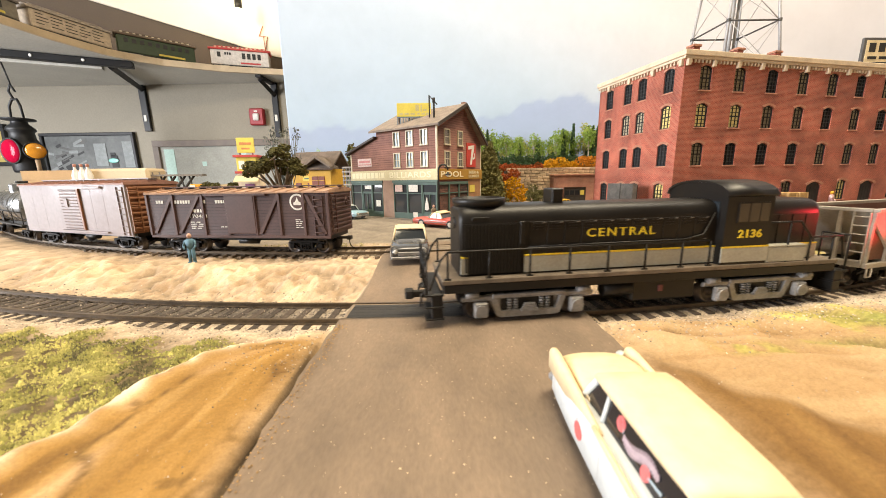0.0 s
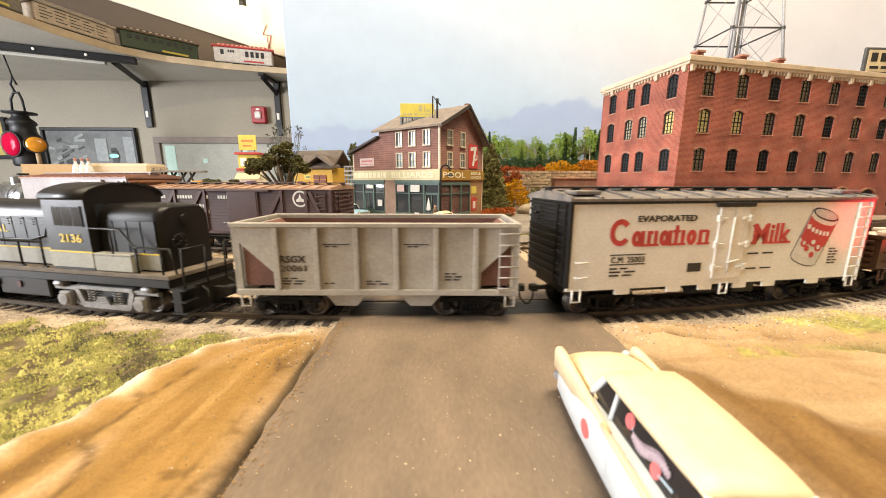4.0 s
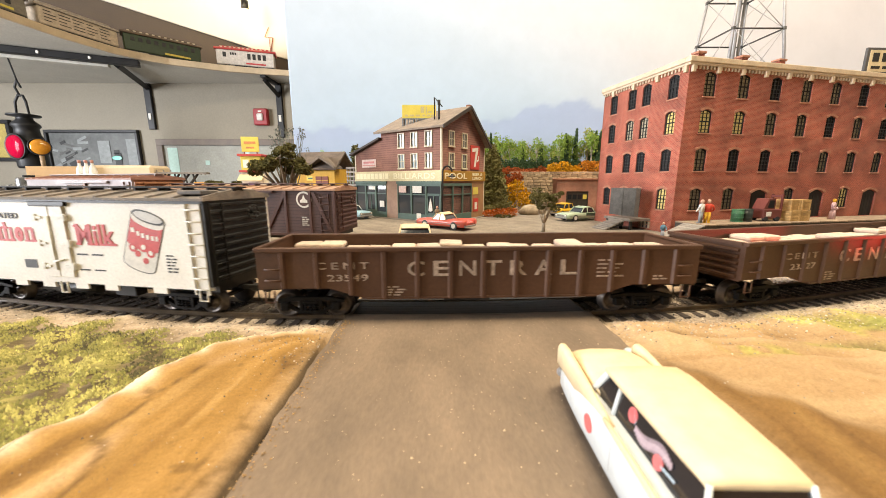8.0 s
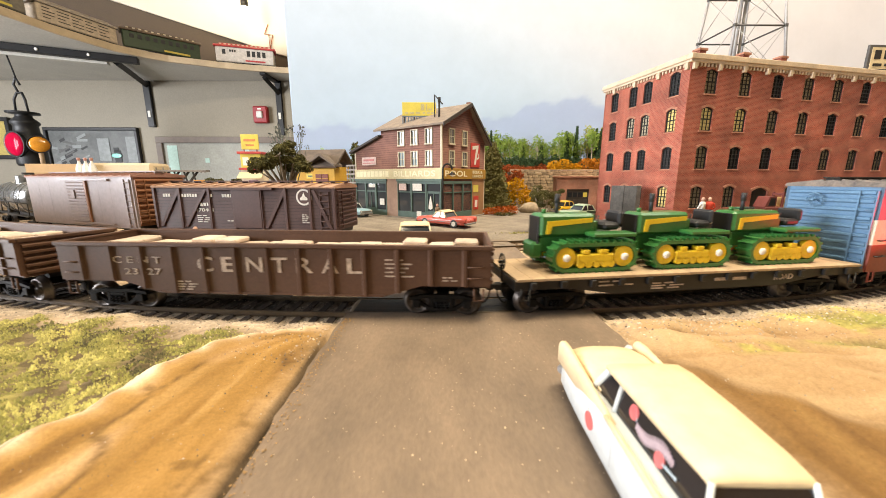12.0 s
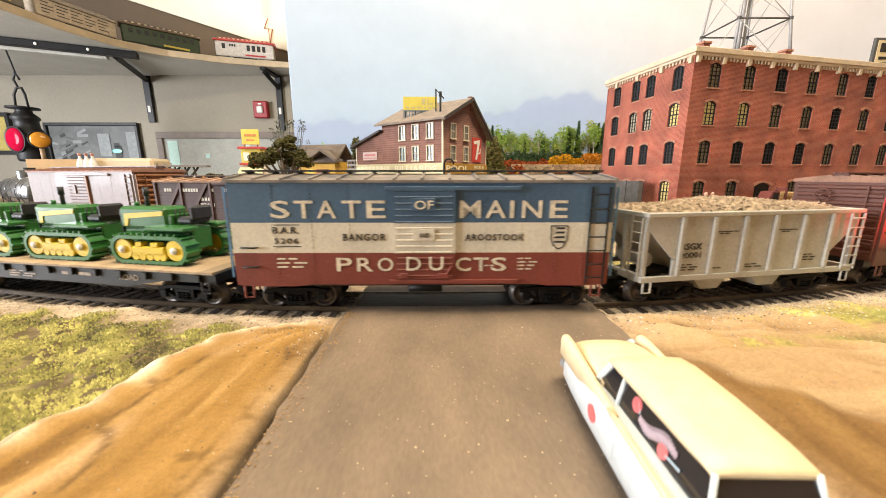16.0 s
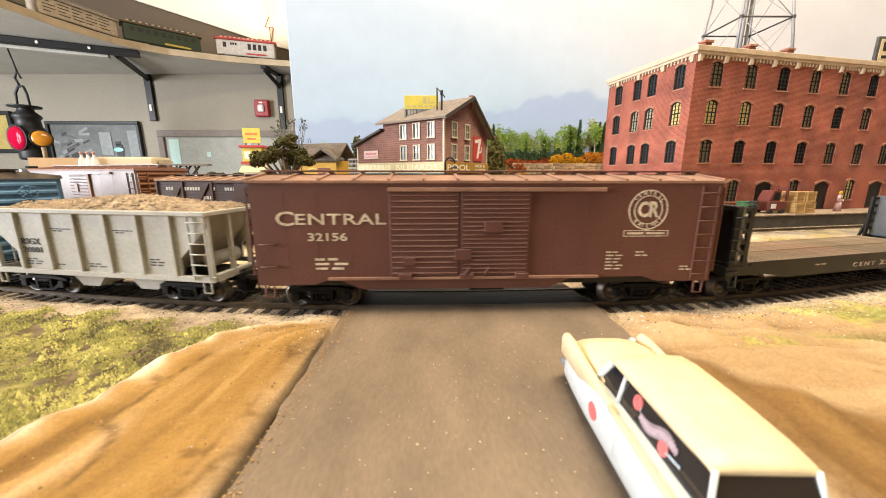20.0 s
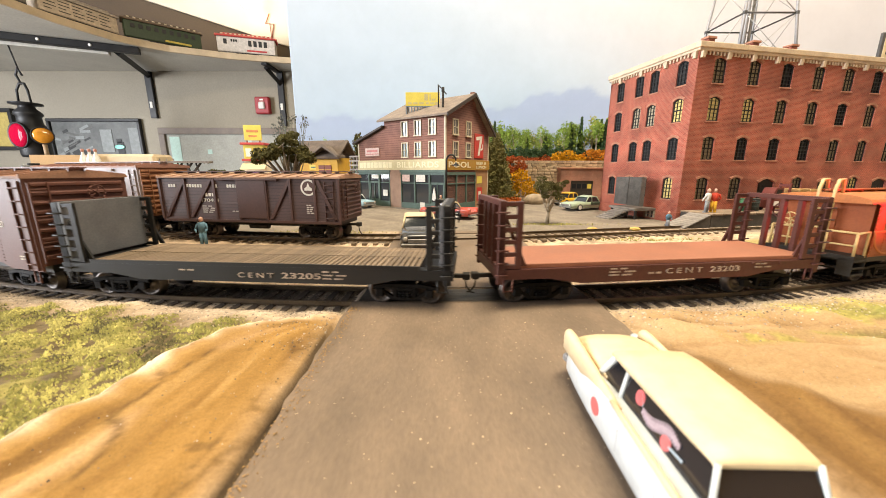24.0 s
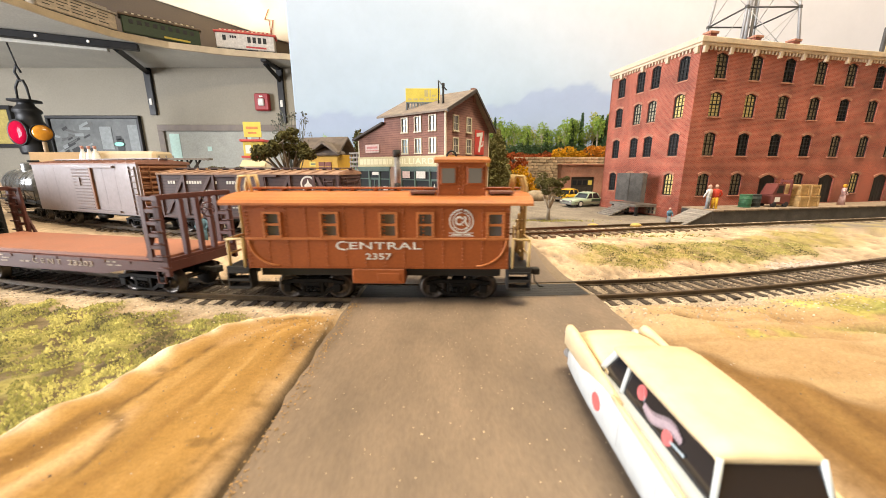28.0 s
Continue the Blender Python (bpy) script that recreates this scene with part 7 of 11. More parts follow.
def signal_lamp():
    """A hooded red lamp on a post beside the crossing, turned to the rails."""
    s = thing("signal_lamp", "black post with a hooded red signal lamp beside the track", "signal", lay(226.5, 126, -1.5))
    part("post", G().cyl((0, 0, 0), (0, 0, 44), 0.9, n=10).cyl((0, 0, -1), (0, 0, 2), 2.4, 1.6, n=10), BLACK, s)
    head = part("head", G().cyl((1.6, -1.2, 38.5), (0.2, -0.2, 38.5), 3.4, n=18), BLACK, s)
    part("lens", G().cyl((0.2, -0.2, 38.5), (-0.3, 0.15, 38.5), 2.3, n=16), glow("red_signal_lens", (1.0, 0.03, 0.04), 6.0), head)


signal_lamp()


def water_tower():
    t = thing("water_tower", "grey steel water tower legs on the factory roof", "water tower", lay(311, 397, TOWN + FAC_H - 2.8, 0, 0, 0))
    steel = mat("tower_grey", (0.42, 0.41, 0.40), 0.55, 0.2, var=0.2)
    dark = mat("tower_dark", (0.10, 0.095, 0.09), 0.6, 0.2)
    for sx in (-1, 1):
        for sy in (-1, 1):
            part("leg", G().cyl((sx * 29, sy * 29, 0), (sx * 19, sy * 19, 120), 1.3, 1.1, 8), steel, t)
    part("riser_pipe", G().cyl((-3, 0, 0), (-3, 0, 120), 2.0, n=12), steel, t)
    part("riser_pipe", G().cyl((4, 2, 0), (4, 2, 120), 1.4, n=10), steel, t)
    for z, k in ((50, 24.8), (92, 21.3)):
        q = k
        pts = [(-k, -q), (k, -q), (k, q), (-k, q)]
        for a, b in zip(pts, pts[1:] + pts[:1]):
            part("girt", G().cyl((*a, z), (*b, z), 0.8, n=6), dark, t)
        for a in pts:
            part("gusset", G().box(a[0] - 1.5, a[0] + 1.5, a[1] - 1.5, a[1] + 1.5, z - 1.5, z + 1.5, 0.3), dark, t)
    low, mid, top = (29, 29, 0), (24.8, 24.8, 50), (21.3, 21.3, 92)
    rods = []
    for p, q in ((low, mid), (mid, top)):
        for s1, s2 in (((-1, -1), (1, -1)), ((1, -1), (-1, -1)), ((-1, 1), (-1, -1)), ((-1, -1), (-1, 1)), ((1, 1), (1, -1)), ((1, -1), (1, 1))):
            rods.append(((p[0] * s1[0], p[1] * s1[1], p[2]), (q[0] * s2[0], q[1] * s2[1], q[2])))
    for a, b in rods:
        part("tie_rod", G().cyl(a, b, 0.35, n=5), steel, t)
    part("tank", G().cyl((0, 0, 120), (0, 0, 180), 30, n=28), steel, t)
    s = thing("roof_sign", "black-framed rooftop sign with a cream panel", "sign", lay(446, 372, TOWN + FAC_H - 0.2, 0, 0, 2))
    part("frame", G().box(-26, 60, -1.2, 1.2, 4, 30, 0.4), dark, s)
    pn = part("panel", G().box(-23, 57, -1.5, -1.0, 8, 27.5), mat("sign_panel", (0.62, 0.50, 0.30), 0.7), s)
    lt = G()
    for i in range(7):
        lt.box(-20 + 10 * i, -13.5 + 10 * i, -1.8, -1.4, 17, 25)
    for i in range(5):
        lt.box(-20 + 12 * i, -11 + 12 * i, -1.8, -1.4, 10.5, 13)
    part("lettering", lt, DUSTY_BLACK, pn)
    lg = G()
    for x in (-20, 15, 50):
        lg.cyl((x, 0, -3.5), (x, 0, 5), 1.0, n=6).cyl((x, 0, 18), (x, 14, -2), 0.7, n=6)
    split_part("leg", lg, dark, s)


water_tower()


def depot_and_stand():
    yel = mat("depot_yellow", (0.58, 0.33, 0.04), 0.7, var=0.12)
    d = thing("yellow_depot", "yellow depot building with a brown roof and red doors", "building", lay(-206, 596, TOWN, 0, 0, -14))
    part("wall", G().box(-36, 40, 0, 40, 0, 66), yel, d)
    part("wall", G().box(0, 40, -8, -0.05, 0, 62), yel, d, "projecting yellow bay")
    part("roof", G().prism([(-12, 64), (20, 92), (20, 95), (-14, 66)], "x", -42, 46).prism([(20, 92), (50, 64), (52, 66), (20, 95)], "x", -42, 46), mat("depot_roof", (0.13, 0.10, 0.08), 0.85, var=0.3), d)
    part("roof", G().prism([(-6, 66), (20, 82), (46, 66), (46, 69), (20, 86), (-6, 69)], "y", -18, 8), mat("depot_bay_roof", (0.15, 0.12, 0.095), 0.85, var=0.3), d)
    red = mat("depot_red", (0.17, 0.045, 0.03), 0.6)
    for x in (6, 18):
        dr = part("door", G().box(x, x + 11, -9, -8.1, 26, 54, 0.2), red, d, "dark red window with glazing bars")
        for z in (33, 40, 47):
            part("glazing_bar", G().box(x, x + 11, -9.3, -9, z, z + 0.8), yel, dr)
    part("door", G().box(-30, -20, -0.8, -0.1, 14, 44, 0.1), red, d)
    part("window", G().box(-8, 2, -0.9, -0.1, 30, 44, 0.1), red, d)
    part("sign", G().box(-16, 0, -1.2, -0.2, 47, 55, 0.2), SIGN_YELLOW, d)
    part("sign_bar", G().box(-13, -3, -1.4, -1.1, 50, 52), SHOP_GREEN, d)
    b = thing("roadside_stand", "white and yellow roadside stand with red trim", "building", lay(-338, 648, TOWN, 0, 0, 4))
    part("wall", G().box(-18, 20, 0, 24, 0, 66), mat("stand_white", (0.70, 0.62, 0.50), 0.7), b)
    part("upper_wall", G().box(-16, 18, -2, 22, 66, 90, 0.4), SIGN_YELLOW, b)
    split_part("red_trim", G().box(-20, 22, -5, 26, 90, 94, 0.5).box(-20, 22, -4, -1, 62, 66, 0.4), mat("stand_red", (0.45, 0.06, 0.05), 0.6), b)
    part("window", G().box(-6, 10, -0.9, -0.1, 16, 44), mat("purple_poster", (0.20, 0.09, 0.20), 0.6), b)
    part("window", G().box(-12, -2, -2.9, -2.1, 70, 84), WHITE, b)
    part("window", G().box(2, 14, -2.9, -2.1, 70, 84), GLASS, b)
    part("awning", G().prism([(-1, 56), (-14, 47), (-14, 48.5), (-1, 59)], "x", -20, 22), SIGN_CREAM, b)
    sg = part("rooftop_sign", G().box(-15, 15, 4, 6, 98, 124, 0.5), SIGN_YELLOW, b, "yellow rooftop sign board")
    part("sign_bar", G().box(-10, 10, 3.6, 4, 112, 116).box(-7, 7, 3.6, 4, 104, 107), mat("sign_orange", (0.55, 0.22, 0.08), 0.6), sg)
    part("sign_legs", G().box(-12, -10, 4.5, 5.5, 93, 98).box(10, 12, 4.5, 5.5, 93, 98), red, sg)
    part("low_wall", G().box(20.2, 70, 4, 20, 0, 34), yel, b, "yellow low wing")
    # blue-white vehicle roof and rail fence behind the boxcar
    f = thing("wooden_fence", "weathered grey wooden stairs and fence", "fence", lay(-134, 520, TOWN, 0, 0, -36.87))
    for i in range(4):
        part("post", G().box(i * 7, i * 7 + 1.6, 0, 1.6, 0, 66, 0.1), GREY_WOOD, f)
    for z in (40, 46, 52, 58, 64):
        part("rail", G().box(0, 24, -0.8, 0.0, z, z + 2.2, 0.1), GREY_WOOD, f)
    part("board", G().box(0, 24, 1.7, 20, 36, 38, 0.1), GREY_WOOD, f)


depot_and_stand()


def side_track_cars():
    """Cars parked on the side track."""
    def on_siding(x):
        s = siding_at(x)
        xx, yy, a = siding_pose(s)
        return lay(xx, yy, TOWN + 2.0, 0, 0, math.degrees(a))

    # plum wooden boxcar with diagonal braces
    car = thing("boxcar", "plum-brown wooden boxcar with diagonal braces and white lettering", "railway car", on_siding(-121), group="cars on the side track")
    h, w, zb, zt = 62.0, 17.0, 12.5, 38.4
    m = clapboard("plum_boards", (0.066, 0.034, 0.032), 2.0, 0.5)
    part("side_wall", G().box(-h, h, -w, -w + 1.2, zb, zt), m, car)
    boxcar_body(car, h, w, zb, zt, m, DARK_BROWN, mat("tan_dusty_roof", (0.36, 0.22, 0.145), 0.75, var=0.3, size=12), walk_mat=DARK_BROWN)
    for x in (-h + 0.6, -43, -22, -5.5, 13.5, 30, 46, h - 0.6):
        part("post", G().box(x - 0.8, x + 0.8, -w - 0.8, -w + 0.1, zb, zt - 0.3, 0.1), DARK_BROWN, car)
    for xa, xb in ((-42, -59.5), (-23, -41.5), (31, 15), (47, 60)):
        d = (2.2 if xb > xa else -2.2)
        part("brace", G().prism([(xa, zt - 1), (xa + d, zt - 1), (xb, zb + 1), (xb - d, zb + 1)], "y", -w - 0.7, -w), DARK_BROWN, car)
    part("door", G().box(-5.5, 13.5, -w - 1.0, -w - 0.1, zb + 1, zt - 1.2, 0.2), DARK_BROWN, car, "plain sliding door")
    part("door_track", G().box(-20, 22, -w - 1.3, -w, zt - 1.2, zt - 0.1, 0.1), DARK_BROWN, car)
    part("side_sill", G().box(-h, h, -w - 0.5, -w + 0.9, zb - 1.8, zb - 0.05, 0.2), DARK_BROWN, car)
    part("side_ladder", ladder(G(), h - 9.5, -w, zb, zt - 2, 5.5, 6), DARK_BROWN, car)
    lt = G()
    for x, n in ((-55, 3), (-41.5, 6), (-21, 1), (-13, 4)):
        for i in range(n):
            lt.box(x + 1.9 * i, x + 1.9 * i + 1.3, -w - 0.2, -w + 0.05, 32.6, 34.6)
    for i in range(3):
        lt.box(-29 + 2.4 * i, -27.4 + 2.4 * i, -w - 0.2, -w + 0.05, 27, 29)
    write(lt, "170401", -32, 23.4, 2.2, 12, y=-w - 0.12)
    bars(lt, -32, 20.5, -w - 0.05, 4, 11, 0.5, 1.3)
    bars(lt, -11, 17.5, -w - 0.05, 1, 7, 0.5)
    bars(lt, 40, 22, -w - 0.05, 5, 5, 0.5, 1.2)
    part("lettering", lt, WHITE, car)
    bd = G().cyl((42, -w - 0.15, 33), (42, -w + 0.1, 33), 5.0, n=24)
    bp = part("badge", bd, WHITE, car, "round white badge")
    part("badge_print", G().cyl((42, -w - 0.22, 33), (42, -w - 0.1, 33), 3.9, n=24), DARK_BROWN, bp)
    part("badge_dome", G().prism([(39.6, 31.2), (44.4, 31.2), (44.4, 32.6), (43, 33.4), (42, 36), (41, 33.4), (39.6, 32.6)], "y", -w - 0.32, -w - 0.2), WHITE, bp)
    add_truck(car, -43, spin=False)
    add_truck(car, 43, spin=False)
    add_couplers(car, h)
    # glossy boxcar whose mauve-grey side colour holds the window's reflection
    car = thing("boxcar", "glossy boxcar with tan-brown ribbed ends, window reflection in its side colour", "railway car", on_siding(-255), group="cars on the side track")
    h, w, zb, zt = 64.0, 17.0, 12.5, 45.0
    gloss = mat("window_reflection_grey", (0.27, 0.215, 0.21), 0.55, var=0.06, size=40, fine=3, bump=0.0, spec=0.5, coat=0.05)
    endm = mat("tan_brown_end", (0.26, 0.115, 0.055), 0.5, var=0.15)
    part("side_wall", G().box(-h, h, -w, -w + 1.2, zb, zt), gloss, car)
    boxcar_body(car, h, w, zb, zt, gloss, endm, mat("rust_roof", (0.30, 0.16, 0.12), 0.6, var=0.2), walk_mat=gloss)
    tagged(part("rivets", rivet_rows(G(), (-48, -34, 26, 40), -w, zb + 1, zt - 2, 1.6, 0.18), gloss, car), kind="stuff")
    dr = ribbed_door(car, -10, 12, zb + 1, zt - 2.5, -w, gloss, 13, "ribbed sliding door")
    part("door_post", G().box(12.2, 14.4, -w - 1.2, -w, zb + 1, zt - 2, 0.2), endm, car)
    part("door_track", G().box(-14, 40, -w - 1.5, -w, zt - 2.4, zt - 0.8, 0.2).box(-14, 40, -w - 1.3, -w, zb - 0.4, zb + 0.8, 0.1), gloss, car)
    part("placard", G().box(-4, 0, -w - 1.7, -w - 0.9, 30, 36, 0.1), gloss, dr)
    part("side_ladder", ladder(G(), h - 8, -w, zb - 1, zt - 1.5, 5.8, 8), gloss, car)
    part("side_sill", G().box(-h, h, -w + 0.1, -w + 0.9, zb - 1.8, zb - 0.05), gloss, car)
    add_truck(car, -46, spin=False)
    add_truck(car, 46, spin=False)
    add_couplers(car, h)
    # tank car
    car = thing("tank_car", "black glossy tank car with a riveted dome", "railway car", on_siding(-378), group="cars on the side track")
    tk = mat("tank_black", (0.10, 0.105, 0.11), 0.28, var=0.2, size=12, coat=0.5, spec=0.7)
    prof = [(0.5, -57), (8, -56.5), (13, -54.5), (15, -52), (15, 52), (13, 54.5), (8, 56.5), (0.5, 57)]
    shell = G()
    n = 26
    shell.loft([[(x, r * math.cos(6.2832 * i / n), 27 + r * math.sin(6.2832 * i / n)) for i in range(n)] for r, x in prof])
    tank = part("tank_shell", shell, tk, car)
    part("dome", G().lathe([(8.6, 0), (8.6, 6.5), (7.6, 8), (0.2, 8.6)], (0, 0, 39.5), 20), tk, tank)
    part("dome_hatch", G().cyl((0, 0, 47.8), (0, 0, 49.6), 4, n=14), DUSTY_BLACK, tank)
    for x in (-36, -18, 18, 36):
        rb = G().loft([[(x + dx, rr * math.cos(6.2832 * i / n), 27 + rr * math.sin(6.2832 * i / n)) for i in range(n)] for dx, rr in ((-0.45, 14.9), (-0.4, 15.4), (0.4, 15.4), (0.45, 14.9))], caps=False)
        part("band", rb, tk, tank)
    part("frame", G().box(-64, 64, -5, 5, 9.5, 13, 0.3).box(-64, -60, -14, 14, 10, 13, 0.3).box(60, 64, -14, 14, 10, 13, 0.3), DUSTY_BLACK, car)
    part("running_board", G().box(-64, 64, -17, -14, 13, 14, 0.1).box(-64, 64, 14, 17, 13, 14, 0.1), DUSTY_BLACK, car)
    hr = G().tube([(-62, -15.5, 24), (62, -15.5, 24)], 0.4, 6)
    for x in (-62, -30, 0, 30, 62):
        hr.cyl((x, -15.5, 13.5), (x, -15.5, 24), 0.35, n=5)
    part("handrail", hr, DUSTY_BLACK, car)
    part("saddle", G().box(-48, -40, -10, 10, 12.5, 16).box(40, 48, -10, 10, 12.5, 16), DUSTY_BLACK, car)
    add_truck(car, -46, spin=False)
    add_truck(car, 46, spin=False)
    add_couplers(car, 64)




# ---- the room behind the layout: shelf railway, pictures, lantern and boxes ----
METAL_BLACK = mat("bracket_black", (0.011, 0.011, 0.012), 0.5, var=0.2, size=30)
EDGE = [(-1560, 900), (-1545, 1250), (-1516, 1541), (-1462, 1723), (-1403, 1803), (-1326, 1874), (-1224, 1924), (-1115, 1978), (-990, 2016), (-829, 2055), (-500, 2090)]


def edge_at(d):
    """Point and heading on the shelf's front edge at d millimetres from its left end."""
    for (xa, ya), (xb, yb) in zip(EDGE, EDGE[1:]):
        n = math.hypot(xb - xa, yb - ya)
        if d <= n:
            return xa + (xb - xa) * d / n, ya + (yb - ya) * d / n, math.degrees(math.atan2(yb - ya, xb - xa))
        d -= n
    return EDGE[-1][0], EDGE[-1][1], 0.0


def build_shelf():
    white = mat("shelf_white", (0.58, 0.56, 0.50), 0.7, var=0.08, size=120, fine=8)
    lip = mat("shelf_edge_wood", (0.55, 0.44, 0.30), 0.7, var=0.15, size=60)
    sh = thing("shelf", "high curved white shelf carrying a large-scale railway", "shelf")
    poly = EDGE + [(-500, 2205), (-2600, 2205), (-2600, 900)]
    part("board", G().prism(poly, "z", 615, 634), white, sh)
    rings = []
    for x, y in EDGE:
        rings.append([(x + 8, y - 14, 612), (x, y, 612), (x, y, 640), (x + 8, y - 14, 640)])
    part("edge_strip", G().loft(rings, smooth=False), lip, sh)
    # joists under the board
    for x0, y0, x1, y1 in ((-2300, 1500, -1560, 1800),):
        a = math.degrees(math.atan2(y1 - y0, x1 - x0))
        L = math.hypot(x1 - x0, y1 - y0)
        part("joist", G().box(0, L, -14, 14, -36, 0), white, sh, at=lay(x0, y0, 614, 0, 0, a))
    # cleat along the wall
    # steel brackets
    b = thing("shelf_bracket", "black steel shelf bracket with a diagonal brace", "bracket")
    ax, ay, bx, by = -1840.0, 1622.0, -1424.0, 1809.0
    a = math.degrees(math.atan2(by - ay, bx - ax))
    part("arm", G().box(-420, math.hypot(bx - ax, by - ay), -16, 16, -30, -2, 2), METAL_BLACK, b, at=lay(ax, ay, 614, 0, 0, a))
    part("upright", G().box(-1728, -1690, 2192, 2209, 355, 611, 2), METAL_BLACK, b)
    part("brace", G().cyl((-1708, 2198, 590), (-1535, 1815, 596), 17, n=4, smooth=False), METAL_BLACK, b)
    part("label_plate", G().box(-1716, -1702, 2188, 2192, 410, 445), WHITE, b)
    for d in (120, 290):
        part("bolt", G().cyl((ax + d * math.cos(radians(a)), ay + d * math.sin(radians(a)) - 20, 598), (ax + d * math.cos(radians(a)), ay + d * math.sin(radians(a)) - 10, 598), 6, n=10), WHITE, b)
    c = thing("shelf_bracket", "black steel shelf bracket on the wall", "bracket")
    part("upright", G().box(-962, -928, 2192, 2209, 310, 611, 2), METAL_BLACK, c)
    part("brace", G().cyl((-945, 2195, 545), (-965, 2080, 600), 15, n=4, smooth=False), METAL_BLACK, c)
    part("arm", G().box(-966, -936, 2030, 2208, 600, 613, 2), METAL_BLACK, c)
    part("label_plate", G().box(-952, -938, 2188, 2192, 400, 436), WHITE, c)
    # upper wall in shade-brown paint, sloping lit soffit and ceiling lamp
    tagged(new("upper_wall", G().box(-2700, -480, 2196, 2209.5, 636, 1399).mesh("upper_wall", mat("brown_wall", (0.115, 0.085, 0.06), 0.85, var=0.1, size=200, fine=6))), "brown painted upper wall", "wall", kind="structure")
    tagged(new("soffit", G().prism([(-2300, 1168), (-925, 752), (-480, 640), (-480, 1395), (-2300, 1395)], "y", 2178, 2195).mesh("soffit", mat("soffit_white", (0.78, 0.73, 0.62), 0.8, var=0.04, size=200))), "white sloping soffit lit by a lamp", "soffit", kind="structure")
    lamp = thing("ceiling_lamp", "warm ceiling lamp above the shelf", "lamp", lay(-1040, 2090, 925))
    part("stem", G().cyl((0, 0, 45), (0, 0, 474), 6, n=8), METAL_BLACK, lamp)
    part("socket", G().cyl((0, 0, 25), (0, 0, 70), 18, n=14), METAL_BLACK, lamp)
    part("bulb", G().ball((0, 0, 0), 32, 14, 10), glow("warm_bulb", (1.0, 0.78, 0.42), 14.0), lamp)
    w = thing("hanging_wires", "tangled thin wires below the soffit", "wire")
    part("wire", G().tube([(-960, 2172, 900), (-985, 2172, 850), (-940, 2172, 846), (-962, 2172, 760)], 2.5, 5).tube([(-962, 2172, 850), (-958, 2172, 756)], 2.0, 5), mat("wire_red", (0.35, 0.12, 0.06), 0.6), w)


build_shelf()


DARK_PANE = mat("coach_pane", (0.03, 0.03, 0.03), 0.6)


def shelf_coach(label, d, L, body, roof, trim, windows, H=124.0, bills=0):
    """A large-scale coach on the shelf, d millimetres along its edge."""
    x, y, a = edge_at(d)
    c = thing("shelf_coach", label, "model coach", lay(x - 60 * math.sin(radians(a)) - 4, y + 60 * math.cos(radians(a)), 634, 0, 0, a), group="large-scale train on the shelf")
    h = L / 2
    part("body", G().box(-h, h, -34, 34, 24, 24 + H * 0.58, 3), body, c)
    sec = [(-39 * math.cos(math.pi * i / 10), 24 + H * 0.58 + 17 * math.sin(math.pi * i / 10)) for i in range(11)]
    part("roof", G().prism(sec, "x", -h - 8, h + 8), roof, c)
    part("clerestory", G().box(-h + 12, h - 12, -14, 14, 24 + H * 0.58 + 13, 24 + H * 0.58 + 24, 4), roof, c)
    part("frame", G().box(-h - 4, h + 4, -30, 30, 16, 24, 2), METAL_BLACK, c)
    top = 24 + H * 0.58
    for x, w, z in windows:
        part("window", G().box(x * h - w, x * h + w, -35.5, -33.5, top - z, top - 12, 1), DARK_PANE, c)
    for i in range(12 if not bills else 0):
        x = -h + 22 + (L - 44) * i / 11
        part("deck_light", G().box(x - 5, x + 5, -15, -13.8, top + 16, top + 21), CREAM, c)
    if not bills:
        part("letter_bar", G().box(h * 0.0, h * 0.7, -35.2, -33.8, 31, 39), trim, c)
    for i in range(bills):
        for j in range(4):
            x, z = -h + 16 + (L - 40) * i / bills, top - 14 - 12 * j
            part("print_line", G().box(x, x + (L - 60) / bills * (0.9 if (i + j) % 3 else 0.55), -35.0, -33.9, z, z + 3), trim, c)
    part("skirt", G().box(-h, h, -33, 33, 12, 23.9, 1), METAL_BLACK, c)
    for sx in (-1, 1):
        t = part("truck", G().box(sx * h * 0.66 - 34, sx * h * 0.66 + 34, -27, 27, 8, 16, 2), SILVER, c)
        part("truck_frame", G().box(sx * h * 0.66 - 36, sx * h * 0.66 + 36, -36, -33.2, 8, 20, 2), mat("pale_truck_frame", (0.42, 0.38, 0.32), 0.6), t)
        for dx in (-22, 22):
            part("wheelset", G().cyl((sx * h * 0.66 + dx, -26, 12), (sx * h * 0.66 + dx, 26, 12), 12, n=16), METAL_BLACK, t)
    return c


SHELF_RED = mat("shelf_red", (0.45, 0.05, 0.05), 0.5)
shelf_coach("white combine coach with a red roof on the shelf", 1370, 275, mat("coach_white", (0.62, 0.58, 0.54), 0.5), SHELF_RED, SHELF_RED, [(-0.72, 8, 36), (-0.5, 4, 24), (-0.42, 4, 24), (-0.34, 4, 24)] + [(0.12 + 0.18 * i, 8, 40) for i in range(4)])
shelf_coach("dark green passenger coach on the shelf", 1030, 300, mat("coach_green", (0.03, 0.055, 0.022), 0.5), mat("coach_roof_brown", (0.12, 0.085, 0.06), 0.6), SIGN_YELLOW, [(-0.78 + 0.195 * i, 8, 30) for i in range(9)])
BILL = mat("bill_board_cream", (0.55, 0.46, 0.36), 0.6, var=0.2, size=12)
shelf_coach("cream boxcar printed with old handbills on the shelf", 745, 270, BILL, mat("box_roof", (0.30, 0.26, 0.22), 0.7), INK, [], 112, 5)
